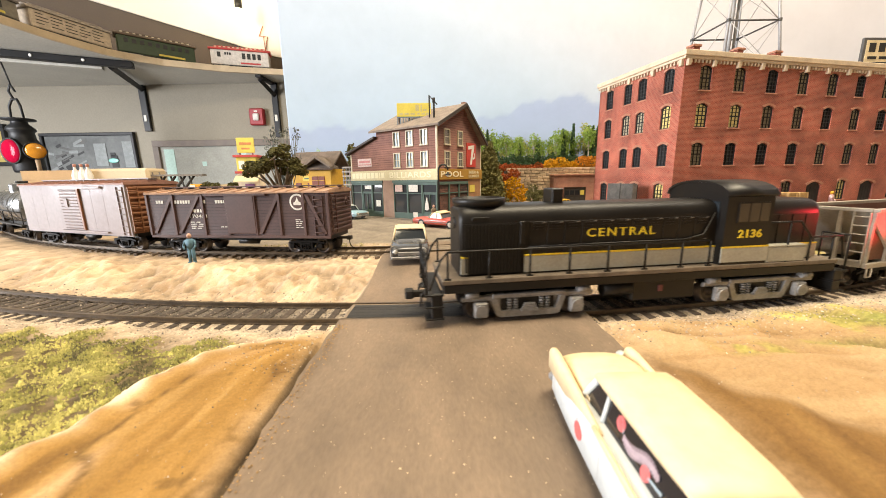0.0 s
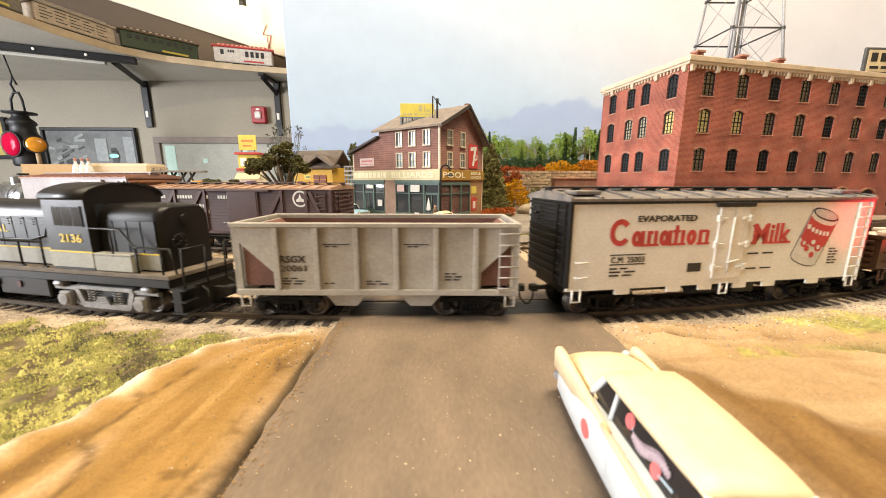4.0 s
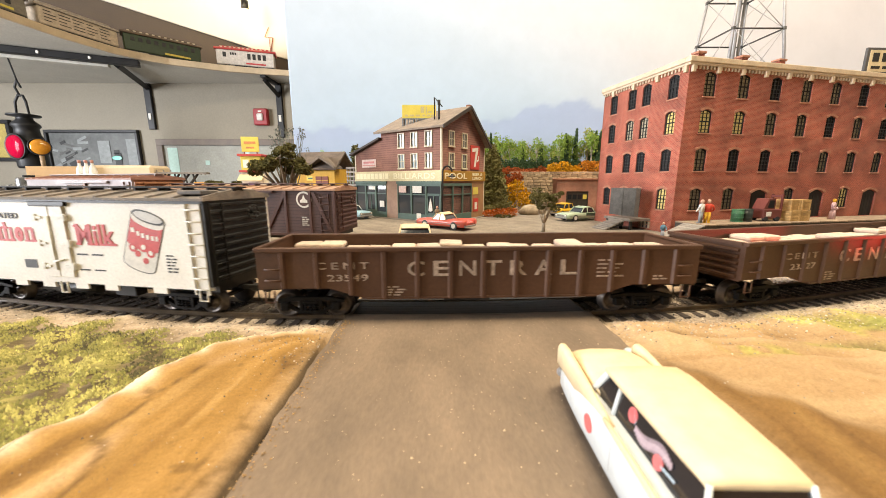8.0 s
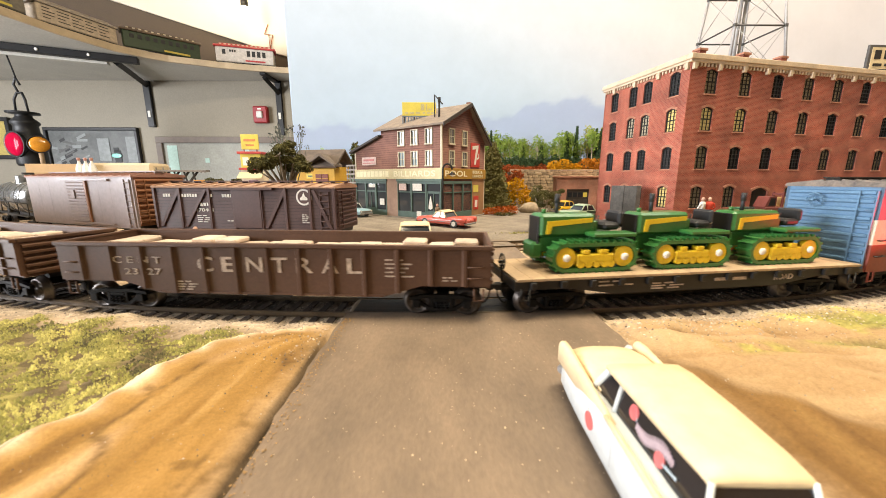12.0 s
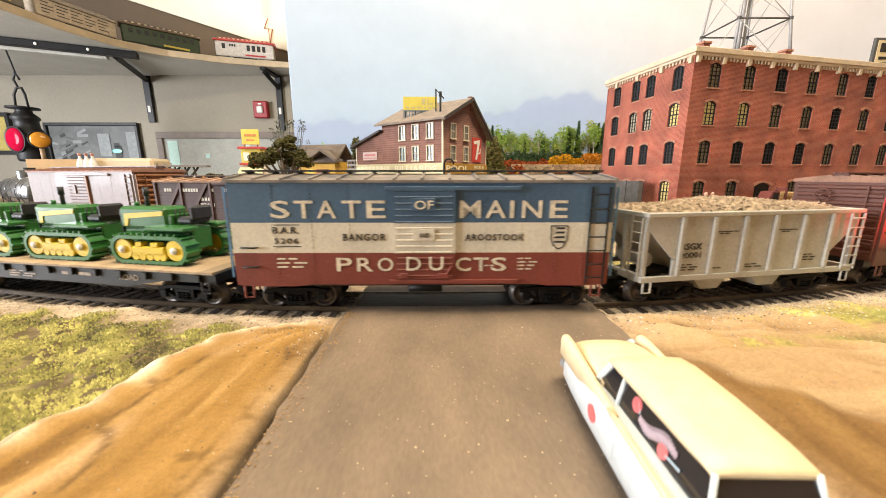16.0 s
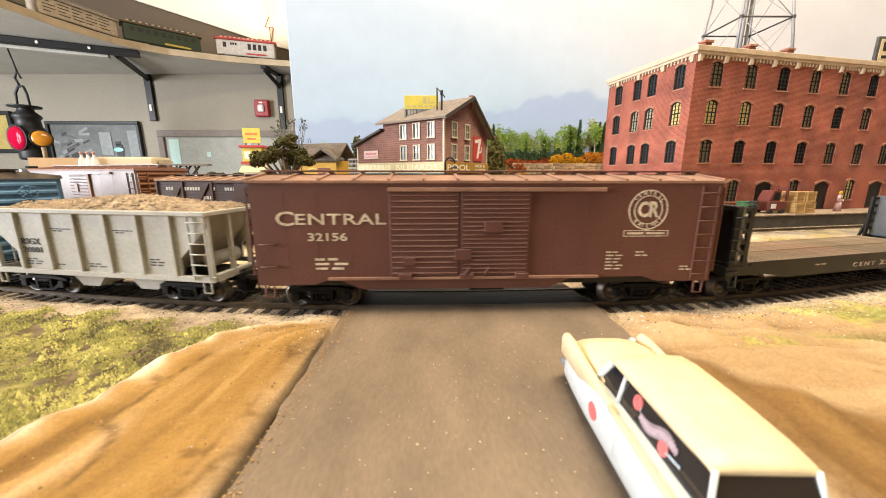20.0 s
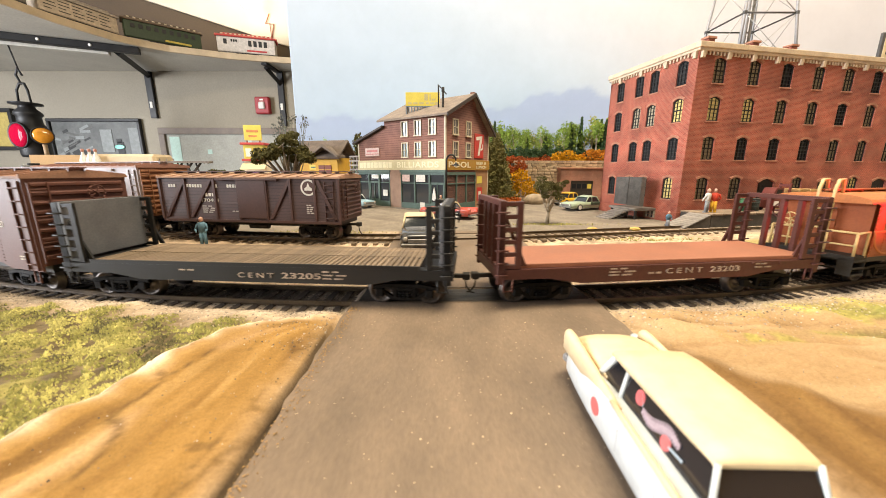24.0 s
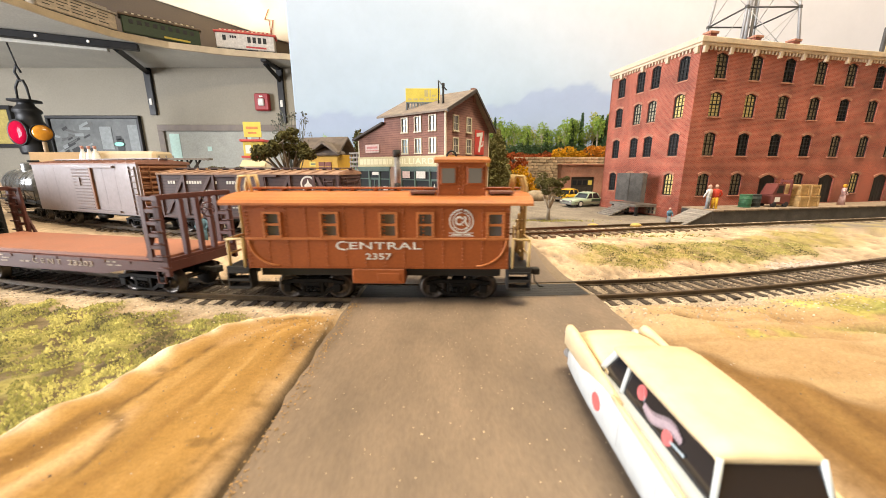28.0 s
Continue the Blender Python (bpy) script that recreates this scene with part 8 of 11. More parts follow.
shelf_coach("yellow and grey car on the shelf", 440, 270, mat("shelf_grey", (0.20, 0.18, 0.15), 0.6), mat("shelf_roof", (0.12, 0.10, 0.09), 0.6), SIGN_YELLOW, [(-0.6 + 0.4 * i, 9, 34) for i in range(4)], 100)


def shelf_track():
    t = thing("shelf_track", "brass shelf track on ties", "railway track", kind="structure")
    for off in (38, 82):
        rings = []
        d = 0
        while d < 1880:
            x, y, a = edge_at(d)
            nx, ny = -math.sin(radians(a)), math.cos(radians(a))
            rings.append([(x + nx * (off + u), y + ny * (off + u), 634 + w) for u, w in ((-2.5, 6), (2.5, 6), (2.5, 0.2), (-2.5, 0.2))])
            d += 60
        part("rail", G().loft(rings, smooth=False), mat("brass_rail", (0.50, 0.36, 0.14), 0.4, 0.7), t)


shelf_track()


def framed(name, label, x0, x1, z0, z1, frame_mat, bw, inner, y=2209.0, depth=22.0):
    p = thing(name, label, "picture")
    g = G().box(x0, x1, y - depth, y, z1 - bw, z1, 2).box(x0, x1, y - depth, y, z0, z0 + bw, 2).box(x0, x0 + bw, y - depth, y, z0 + bw, z1 - bw, 2).box(x1 - bw, x1, y - depth, y, z0 + bw, z1 - bw, 2)
    part("frame", g, frame_mat, p)
    part("sheet", G().box(x0 + bw, x1 - bw, y - depth * 0.45, y - 2, z0 + bw, z1 - bw), inner, p)
    return p


def wall_things():
    rng = random.Random(31)
    photo = mat("photo_grey", (0.12, 0.125, 0.12), 0.5, var=0.3, size=120, fine=20, bump=0, spec=0.3)
    p = framed("framed_photograph", "black-framed grey railway photograph under glass", -2352, -1800, 60, 352, METAL_BLACK, 17, photo)
    tones = [mat("photo_dark", (0.025, 0.025, 0.025), 0.6, var=0.3, size=20), mat("photo_mid", (0.09, 0.09, 0.085), 0.6, var=0.3, size=20), mat("photo_light", (0.22, 0.235, 0.23), 0.6, var=0.2, size=20)]
    for i in range(26):
        x = rng.uniform(-2320, -2110)
        z = rng.uniform(110, 300)
        a = rng.choice((0, 25, 25, -15))
        part("photo_shape", G().box(-rng.uniform(10, 45), rng.uniform(10, 45), 0, 0.6, -rng.uniform(3, 10), rng.uniform(3, 10)), tones[rng.randrange(3)], p, at=lay(x, 2198.3 - 0.05 * i, z, 0, -a, 0))
    # the pale blocks here stand in for reflections on the glass
    for x, z, w, h, k in ((-2050, 160, 70, 130, 2), (-1960, 150, 40, 70, 0), (-1880, 150, 60, 150, 2), (-1960, 215, 30, 22, 0), (-2230, 100, 80, 60, 0)):
        part("photo_shape", G().box(x, x + w, 2196.2, 2196.8, z, z + h), tones[k], p)
    # aqua oval added as one more reflection on the glass
    part("reflection_shade", G().ball((-1945, 2194, 190), 26, 12, 6, 1.2, 0.05, 0.5), mat("aqua_shade", (0.25, 0.62, 0.52), 0.3), p)
    brown = mat("taupe_frame", (0.17, 0.135, 0.11), 0.6, var=0.15, size=40)
    board = mat("pale_board", (0.36, 0.36, 0.32), 0.8, var=0.1, size=60, fine=10)
    q = framed("framed_board", "wide taupe-framed pale map board", -1698, -740, -60, 300, brown, 36, board)
    for x, z, w, h in ((-1640, 20, 60, 230), (-1180, 60, 30, 190), (-1420, 150, 26, 26)):
        part("tint_patch", G().box(x, x + w, 2196.6, 2198.0, z, z + h), mat("aqua_tint", (0.42, 0.60, 0.53), 0.5, var=0.1), q)
    framed("framed_photograph", "black-framed picture with a yellow mount", -2760, -2545, 170, 408, METAL_BLACK, 22, mat("yellow_mount", (0.45, 0.35, 0.10), 0.5))
    a = thing("fire_alarm", "red wall-mounted fire alarm with a white strobe", "fire alarm", lay(-1056, 2209, 425))
    part("housing", G().box(-42, 42, -32, -0.2, -47, 47, 6), mat("alarm_red", (0.30, 0.02, 0.025), 0.45), a)
    part("strobe", G().box(-18, 18, -42, -32, -22, 18, 5), mat("strobe_white", (0.62, 0.58, 0.55), 0.3), a)
    part("label_strip", G().box(-10, 10, -33.5, -31.9, 26, 34), WHITE, a)


wall_things()


def lantern():
    """A railway marker lantern on a hook, with red and amber lenses."""
    l = thing("marker_lantern", "black hanging railway marker lantern with red and amber lenses", "lantern", lay(-1864, 1670, 108))
    part("body", G().lathe([(10, 0), (48, 2), (52, 12), (52, 120), (48, 140), (42, 150), (40, 178), (48, 186), (46, 196), (28, 214), (26, 226), (54, 229), (54, 236), (10, 240)], (0, 0, 0), 24), METAL_BLACK, l)
    part("bail", G().tube([(-30, 0, 236), (-26, 0, 290), (-8, 0, 318), (14, 0, 318), (22, 0, 290), (26, 0, 236)], 4, 6), METAL_BLACK, l)
    part("hook", G().tube([(2, 0, 314), (-14, 0, 352), (0, 0, 380), (14, 0, 350)], 4, 6), METAL_BLACK, l)
    part("hanging_wire", G().tube([(4, 0, 372), (-22, 0, 505)], 3, 5), METAL_BLACK, l)
    red = bpy.data.materials.new("red_lens")
    red.use_nodes = True
    bs = red.node_tree.nodes["Principled BSDF"]
    bs.inputs["Base Color"].default_value = (0.36, 0.004, 0.03, 1)
    bs.inputs["Roughness"].default_value = 0.08
    bs.inputs["Specular IOR Level"].default_value = 0.12
    amber = mat("amber_lens", (0.60, 0.24, 0.02), 0.1, var=0.15, size=18, coat=0.6, bump=0)
    for x, y, r, m, a, lab in ((-10, -52, 54, red, -10, "red glass lens"), (84, -38, 36, amber, 40, "amber glass lens")):
        q = part("lens_hood", G().lathe([(r * 0.8, 30), (r * 1.0, 10), (r * 1.06, 0), (r * 1.0, -2), (r * 0.92, 2), (r * 0.75, 30)], (0, 0, 0), 24, axis="y"), METAL_BLACK, l, at=lay(x, y, 94, 0, 0, a))
        part("lens", G().ball((0, 4, 0), r * 0.94, 20, 12, 1, 0.36, 1), m, q, lab)
    sm = part("side_pipe", G().cyl((84, -38, 0), (84, -38, 56), 8, n=8), mat("pipe_brown", (0.35, 0.24, 0.14), 0.6), l)


lantern()


def clutter():
    card = mat("cardboard", (0.48, 0.31, 0.15), 0.85, var=0.1, size=40)
    pale = mat("pale_cardboard", (0.62, 0.50, 0.34), 0.8, var=0.08, size=40)
    b = thing("cardboard_box", "long tan cardboard box behind the side track", "box", lay(-830, 812, TOWN, 0, 0, 3))
    part("carton", G().box(-60, 70, -30, 30, 0, 74, 1), card, b)
    part("flap", G().box(-60, 70, -30.8, -30.1, 58, 78, 0.2), card, b)
    c = thing("cardboard_box", "pale cream cardboard box with rounded end", "box", lay(-690, 806, TOWN, 0, 0, 3))
    part("carton", G().box(-66, 68, -30, 30, 0, 80, 5), pale, c)
    part("tape", G().box(10, 52, -30.5, -30.1, 40, 41), card, c)
    for i, x in enumerate((-762, -748, -735)):
        t = thing("glue_bottle", "small white plastic bottle by the boxes", "bottle", lay(x, 768, TOWN + 0.0), group="white bottles")
        part("bottle", G().lathe([(0.2, 0), (7, 0.2), (7, 66), (5, 74), (2.4, 80), (2.2, 84)], (0, 0, 0), 16), mat("bottle_white", (0.75, 0.74, 0.72), 0.4), t)
        part("cap", G().cyl((0, 0, 84), (0, 0, 90), 2.8, n=12), mat("cap_red", (0.5, 0.25, 0.2), 0.5), t)
    # timber trestle under construction
    w = thing("trestle_bridge", "grey wooden deck bridge on bent trestles", "bridge", lay(-575, 800, TOWN, 0, 0, 6))
    part("deck", G().box(-52, 58, -9, 9, 62, 66, 0.4), GREY_WOOD, w)
    for x in (-44, -30, -16, 46, 54):
        part("rail_post", G().box(x, x + 2, -9, -7, 66, 71 if x < 0 else 60), GREY_WOOD, w)
    for k, x in enumerate((-40, -20, 0, 18)):
        part("bent", G().tube([(x - 14, -4, 0), (x, -4, 38), (x + 20, -4, 62)], 2.2, 6).tube([(x + 22, -4, 0), (x + 10, -4, 62)], 1.8, 6), DUSTY_BLACK, w)
    o = thing("storage_tin", "orange and white square tin", "tin", lay(-528, 800, TOWN, 0, 0, 6))
    part("tin", G().box(-14, 18, -10, 10, 0, 44, 1), mat("tin_orange", (0.70, 0.30, 0.01), 0.5), o)
    part("tin_label", G().box(-14.4, -4, -10.5, -10.1, 2, 42), WHITE, o)
    g = G().ball((0, 0, 0), 60, 16, 8, 1.6, 0.8, 0.55)
    g.v = [(x * (1 + 0.08 * math.sin(z * 0.2 + y * 0.1)), y, z + 2 * math.sin(x * 0.2)) for x, y, z in g.v]
    single("sand_hill", g, mat("sand_hill_tan", (0.42, 0.32, 0.20), 0.9, var=0.2, size=15), "unfinished tan scenery hill", "hill", lay(-470, 820, TOWN + 10))
    rng = random.Random(6)
    for x, y, r in ((-505, 790, 14), (-478, 778, 11), (-438, 775, 13)):
        shrub("green_bush", "olive bush on the unfinished hill", lay(x, y, TOWN + 30), [((0, 0, 8), (r, r, r * 0.8))], OLIVE, rng, 2.0)


clutter()


# ---- rolling stock: x along the track, -y towards the camera, z from the rail's top ----
WHEELSETS = []
TRUCK_BLACK = mat("truck_black", (0.008, 0.007, 0.006), 0.6, var=0.5, size=5, spec=0.1)


def wheelset_mesh(r=4.9):
    g = G()
    g.cyl((0, -9.5, 0), (0, 9.5, 0), 1.0, n=8)
    for s in (1, -1):
        prof = [(0.9, 6.9), (r + 0.9, 6.9), (r + 0.9, 7.6), (r, 7.9), (r, 9.7), (r - 0.9, 9.7), (r - 1.3, 9.0), (1.6, 9.0), (1.4, 9.8), (0.05, 9.8)]
        v = [(rr, yy * s) for rr, yy in prof]
        g.lathe(v, (0, 0, 0), 20, axis="y")
        for i in range(4):
            a = i * math.pi / 2 + 0.4
            g.box(math.cos(a) * 2.6 - 0.45, math.cos(a) * 2.6 + 0.45, 9.0 * s - 0.1, 9.0 * s + 0.15, math.sin(a) * 2.6 - 0.45, math.sin(a) * 2.6 + 0.45)
    return g


WHEELSET = wheelset_mesh().mesh("wheelset", WHEEL)


def freight_truck_meshes():
    side = G()
    # arched cast frame with journal boxes and springs
    side.prism([(-12, 6.4), (-12, 7.6), (-6.5, 8.6), (6.5, 8.6), (12, 7.6), (12, 6.4), (6.2, 7.3), (-6.2, 7.3)], "y", -12.8, -11.2)
    side.prism([(-10.6, 6.5), (-8.8, 6.5), (-4.2, 3.5), (4.2, 3.5), (8.8, 6.5), (10.6, 6.5), (4.8, 2.3), (-4.8, 2.3)], "y", -12.7, -11.2)
    for x in (-3.6, 3.6):
        side.box(x - 0.6, x + 0.6, -12.9, -11.1, 3.2, 7.6, 0.12)
    side.box(-2.9, 2.9, -13.0, -11.0, 5.9, 7.2, 0.2)
    for x in (-9.4, 9.4):
        side.box(x - 1.5, x + 1.5, -13.4, -11.0, 3.6, 6.8, 0.3)
    for x in (-1.6, 0, 1.6):
        for z in (3.2, 4.2, 5.2):
            side.cyl((x, -13.2, z), (x, -13.2, z + 0.6), 0.55, n=6)
    bol = G().box(-2.4, 2.4, -11, 11, 4.5, 8.6, 0.2).cyl((0, 0, 8.5), (0, 0, 10.2), 3, n=10)
    return side, bol


TRUCK_SIDE, TRUCK_BOLSTER = freight_truck_meshes()


def add_truck(car, x, side_mat=TRUCK_BLACK, spin=True):
    tr = part("truck", TRUCK_BOLSTER, side_mat, car, at=lay(x, 0, 0))
    part("side_frame", TRUCK_SIDE, side_mat, tr)
    part("side_frame", TRUCK_SIDE, side_mat, tr, at=lay(0, 0, 0, 0, 0, 180))
    for dx in (-9.4, 9.4):
        w = part("wheelset", WHEELSET, None, tr, at=lay(dx, 0, 4.9))
        if spin:
            WHEELSETS.append((w, dx))
    return tr


def add_couplers(car, half, z=8.6, m=DUSTY_BLACK):
    for s in (-1, 1):
        g = G().box(min(s * (half - 4), s * (half + 3.5)), max(s * (half - 4), s * (half + 3.5)), -0.8, 0.8, z - 0.8, z + 0.8, 0.15)
        g.box(min(s * (half + 3), s * (half + 6)), max(s * (half + 3), s * (half + 6)), -1.6, 1.7, z - 1.3, z + 1.3, 0.3)
        g.tube([(s * (half + 4), 0.5, z - 1), (s * (half + 4.6), 0.3, z - 4.5), (s * (half + 6.5), -0.5, z - 6.5), (s * (half + 8), -0.8, z - 6.6)], 0.28, 5)
        part("coupler", g, m, car)


def ladder(g, x, y, z0, z1, w=6.0, n=6, side=True):
    """A ladder on the car's side (in xz) or its end (in yz)."""
    for k in (0, w):
        if side:
            g.box(x + k - 0.22, x + k + 0.22, y - 0.7, y, z0, z1)
        else:
            g.box(x - 0.35, x + 0.35, y + k - 0.22, y + k + 0.22, z0, z1)
    for i in range(n):
        z = z0 + (z1 - z0) * (i + 0.5) / n
        if side:
            g.cyl((x, y - 0.8, z), (x + w, y - 0.8, z), 0.27, n=5)
        else:
            g.cyl((x, y, z), (x, y + w, z), 0.27, n=5)
    return g


def brake_wheel(g, x, y, z, r=3.0):
    for i in range(12):
        a, b = 2 * math.pi * i / 12, 2 * math.pi * (i + 1) / 12
        g.cyl((x, y + r * math.cos(a), z + r * math.sin(a)), (x, y + r * math.cos(b), z + r * math.sin(b)), 0.3, n=5)
    for i in range(5):
        a = 2 * math.pi * i / 5
        g.cyl((x, y, z), (x, y + r * math.cos(a), z + r * math.sin(a)), 0.22, n=4)
    g.cyl((x - 1.5, y, z), (x + 1, y, z), 0.5, n=6)
    return g


def rivet_rows(g, xs, y, z0, z1, step=1.5, r=0.24):
    for x in xs:
        z = z0
        while z < z1:
            g.box(x - r, x + r, y - 0.28, y + 0.05, z - r, z + r, 0.12)
            z += step
    return g


def house_roof(half, w, zs, over, peak, ribs, m, car, label="", walk_mat=None):
    """A shallow peaked roof with ribs and a running board."""
    g = G()
    g.prism([(-w, zs), (w, zs), (w, zs + 0.9), (0, zs + peak), (-w, zs + 0.9)], "x", -half - over, half + over)
    rf = part("roof", g, m, car, label)
    for i in range(ribs + 1):
        x = -half + 2 * half * i / ribs
        rg = G()
        for s in (-1, 1):
            a = [(s * w * 0.99, zs + 1.0), (s * 3.2, zs + peak - 0.2)]
            rg.prism([(a[0][0], a[0][1] - 0.2), (a[0][0], a[0][1] + 0.55), (a[1][0], a[1][1] + 0.55), (a[1][0], a[1][1] - 0.2)], "x", x - 0.5, x + 0.5)
        part("roof_rib", rg, m, rf)
    for y in (-2.0, 0, 2.0):
        part("running_board", G().box(-half - over - 1, half + over + 1, y - 0.85, y + 0.85, zs + peak + 0.75, zs + peak + 1.4, 0.1), walk_mat or m, rf)
    sg = G()
    for i in range(ribs * 1 + 1):
        x = -half + 2 * half * i / ribs
        sg.box(x - 0.4, x + 0.4, -2.6, 2.6, zs + peak - 0.3, zs + peak + 0.75)
    split_part("running_board_saddle", sg, walk_mat or m, rf)
    return rf


def car_end(car, s, half, w, z0, z1, m, ribs=8, ladder_mat=None, wheel=True):
    """A corrugated end with ladder and brake wheel."""
    g = G()
    x = s * half
    for i in range(ribs):
        z = z0 + (z1 - z0) * (i + 0.5) / ribs
        k = (z1 - z0) / ribs * 0.3
        x1 = x + s * 0.9
        g.prism([(x, z - k), (x1, z - k * 0.4), (x1, z + k * 0.4), (x, z + k)], "y", -w + 2.0, w - 2.0)
    e = part("end_ribs", g, m, car)
    lg = ladder(G(), x + s * 1.5, -w + 1.0, z0, z1 - 1, 5.5, 6, side=False)
    part("end_ladder", lg, ladder_mat or m, car)
    if wheel and s > 0 or wheel and s < 0:
        part("brake_wheel", brake_wheel(G(), x + s * 3.0, 4.0, z1 - 5.5), ladder_mat or DUSTY_BLACK, car)
    return e


def stirrup(g, x, y, z):
    return g.tube([(x - 1.6, y, z), (x - 1.6, y, z - 4.4), (x + 1.6, y, z - 4.4), (x + 1.6, y, z)], 0.35, 5)


CARS = {}


def new_car(name, label, centre, half):
    ob = thing(name, label, "railway car" if name != "locomotive" else "locomotive", group="freight train")
    CARS[ob.name] = (ob, centre, half)
    return ob


def loco():
    car = new_car("locomotive", "black road-switcher diesel locomotive with a grey and yellow stripe", 95.7, 60)
    o = -95.7
    H, cabx0, cabx1 = 42.7, 123.4 + o, 144.0 + o
    x0, x1 = 20.5 + o, 172.0 + o

    def hood(xa, xb, w, z0, zt, round_a, round_b):
        sec = []
        n = 7
        for i in range(n + 1):
            a = math.pi / 2 * i / n
            sec.append((-w + 5.5 - 5.5 * math.cos(a), zt - 5.5 + 5.5 * math.sin(a)))
        sec = [(-w, z0)] + sec + [(-y, z) for y, z in reversed(sec)] + [(w, z0)]
        rings = []
        for x, k in ((xa, 0.90 if round_a else 1), (xa + 1.2, 0.965 if round_a else 1), (xa + 3, 1), (xb - 3, 1), (xb - 1.2, 0.965 if round_b else 1), (xb, 0.90 if round_b else 1)):
            rings.append([(x, y * k, z0 + (z - z0) * (k * 0.5 + 0.5)) for y, z in sec])
        return G().loft(rings)

    long_hood = part("long_hood", hood(x0, cabx0 + 1, 11.0, 17.4, H, True, False), LOCO_BLACK, car)
    short_hood = part("short_hood", hood(cabx1 - 1, x1, 11.0, 17.4, H - 0.5, False, True), LOCO_BLACK, car)
    # radiator grille and its shutters
    rg = G().box(21.6 + o, 43.2 + o, -11.25, -11.0, 18.2, 36.5)
    rad = part("radiator_grille", rg, BLACK, long_hood)
    for i in range(17):
        x = 22.4 + o + i * 1.25
        part("shutter", G().box(x, x + 0.5, -11.75, -11.2, 18.8, 36.0), LOCO_BLACK, rad)
    part("radiator_frame", G().box(42.6 + o, 44.4 + o, -11.9, -10.9, 28.5, 37.0, 0.2).box(25 + o, 31 + o, -11.3, -11, 37.4, 38.8, 0.1), LOCO_BLACK, long_hood)
    # hood doors with louvres
    for i in range(11):
        x = 46.5 + o + i * 6.7
        d = part("hood_door", G().box(x, x + 6.2, -11.22, -10.95, 18.4, 36.6, 0.08), LOCO_BLACK, long_hood)
        lg = G()
        for z in (33.6, 34.6, 35.6):
            lg.box(x + 1.2, x + 4.8, -11.6, -11.2, z, z + 0.35)
        part("louvre", lg, LOCO_BLACK, d)
        part("hinge", G().box(x + 4.6, x + 5.8, -11.5, -11.1, 36.0, 36.35).box(x + 4.6, x + 5.8, -11.5, -11.1, 27.6, 27.9), mat("worn_hinge", (0.16, 0.14, 0.12), 0.6), d)
    for i in range(4):
        x = 145.0 + o + i * 6.4
        part("hood_door", G().box(x, x + 5.9, -11.22, -10.95, 18.4, 36.2, 0.08), LOCO_BLACK, short_hood)
    # cab
    sec = []
    for i in range(11):
        a = math.pi * i / 10
        sec.append((-14.8 * math.cos(a), 43.8 + 5.6 * math.sin(a)))
    cab_wall = G()
    cab_wall.prism([(-14.6, 17.4), (-14.6, 43.8)] + sec[1:-1] + [(14.6, 43.8), (14.6, 17.4)], "x", cabx0, cabx1)
    cab = part("cab", cab_wall, LOCO_BLACK, car)
    rf = G().prism([(y * 1.03, z + 0.8) for y, z in sec] + [(y * 1.0, z + 0.1) for y, z in reversed(sec)], "x", cabx0 - 0.9, cabx1 + 0.8, True)
    part("cab_roof", rf, LOCO_BLACK, cab)
    fr = G()
    for x, w in ((128.6 + o, 4.2), (133.3 + o, 4.2), (138.0 + o, 3.9)):
        fr.box(x - 0.4, x + w + 0.4, -14.95, -14.55, 33.9, 41.7, 0.1)
    part("window_frame", fr, LOCO_BLACK, cab)
    for x, w in ((128.6 + o, 4.2), (133.3 + o, 4.2), (138.0 + o, 3.9)):
        part("cab_window", G().box(x, x + w, -15.02, -14.7, 34.3, 41.3), glass("cab_glass", (0.02, 0.018, 0.017), 0.1), cab)
    eg = G()
    for y in (-11.4, 4.5):
        eg.box(cabx0 - 0.25, cabx0 + 0.1, y, y + 6, 35, 42)
        eg.box(cabx1 - 0.1, cabx1 + 0.25, y, y + 6, 35, 42)
    part("end_window", eg, GLASS, cab)
    num = write(G(), "2136", 129.6 + o, 27.9, 3.3, 10.6, y=-14.75, bold=0.02)
    part("number", num, YELLOW, cab)
    # side boxes and the grey band with its yellow line
    part("band", G().box(44.6 + o, cabx0 - 0.1, -11.5, -10.9, 18.0, 24.0), LOCO_GREY, long_hood, "grey painted band")
    split_part("band", G().box(20.9 + o, 23.2 + o, -11.3, 4, 18.0, 24.0).box(cabx1 + 18, x1 - 0.7, -11.5, -10.9, 18.0, 23.6), LOCO_GREY, short_hood, "grey painted band")
    split_part("stripe", G().box(44.6 + o, cabx0 - 0.1, -11.6, -10.9, 24.1, 24.7).box(21 + o, 23.2 + o, -11.6, 4, 24.1, 24.7), YELLOW, long_hood)
    part("band", G().box(cabx0 - 0.1, cabx1 + 0.1, -14.85, -14.4, 18.4, 24.0), LOCO_GREY, cab, "grey painted band")
    part("stripe", G().box(cabx0 - 0.1, cabx1 + 0.1, -14.9, -14.4, 24.1, 24.7), YELLOW, cab)
    part("stripe", G().box(cabx1 + 18, x1 - 0.7, -11.6, -10.9, 23.7, 24.2), YELLOW, short_hood)
    bx = part("battery_box", G().box(cabx1 + 0.4, cabx1 + 18, -14.8, -8, 17.5, 23.6, 0.3), LOCO_GREY, car)
    part("lid", G().box(cabx1 + 0.3, cabx1 + 18.1, -14.95, -8, 23.7, 24.3, 0.15), LOCO_GREY, bx)
    part("lettering", write(G(), "CENTRAL", 68.8 + o, 30.3, 3.2, 28.0, y=-11.3, spacing=1.25, bold=0.006), YELLOW, long_hood)
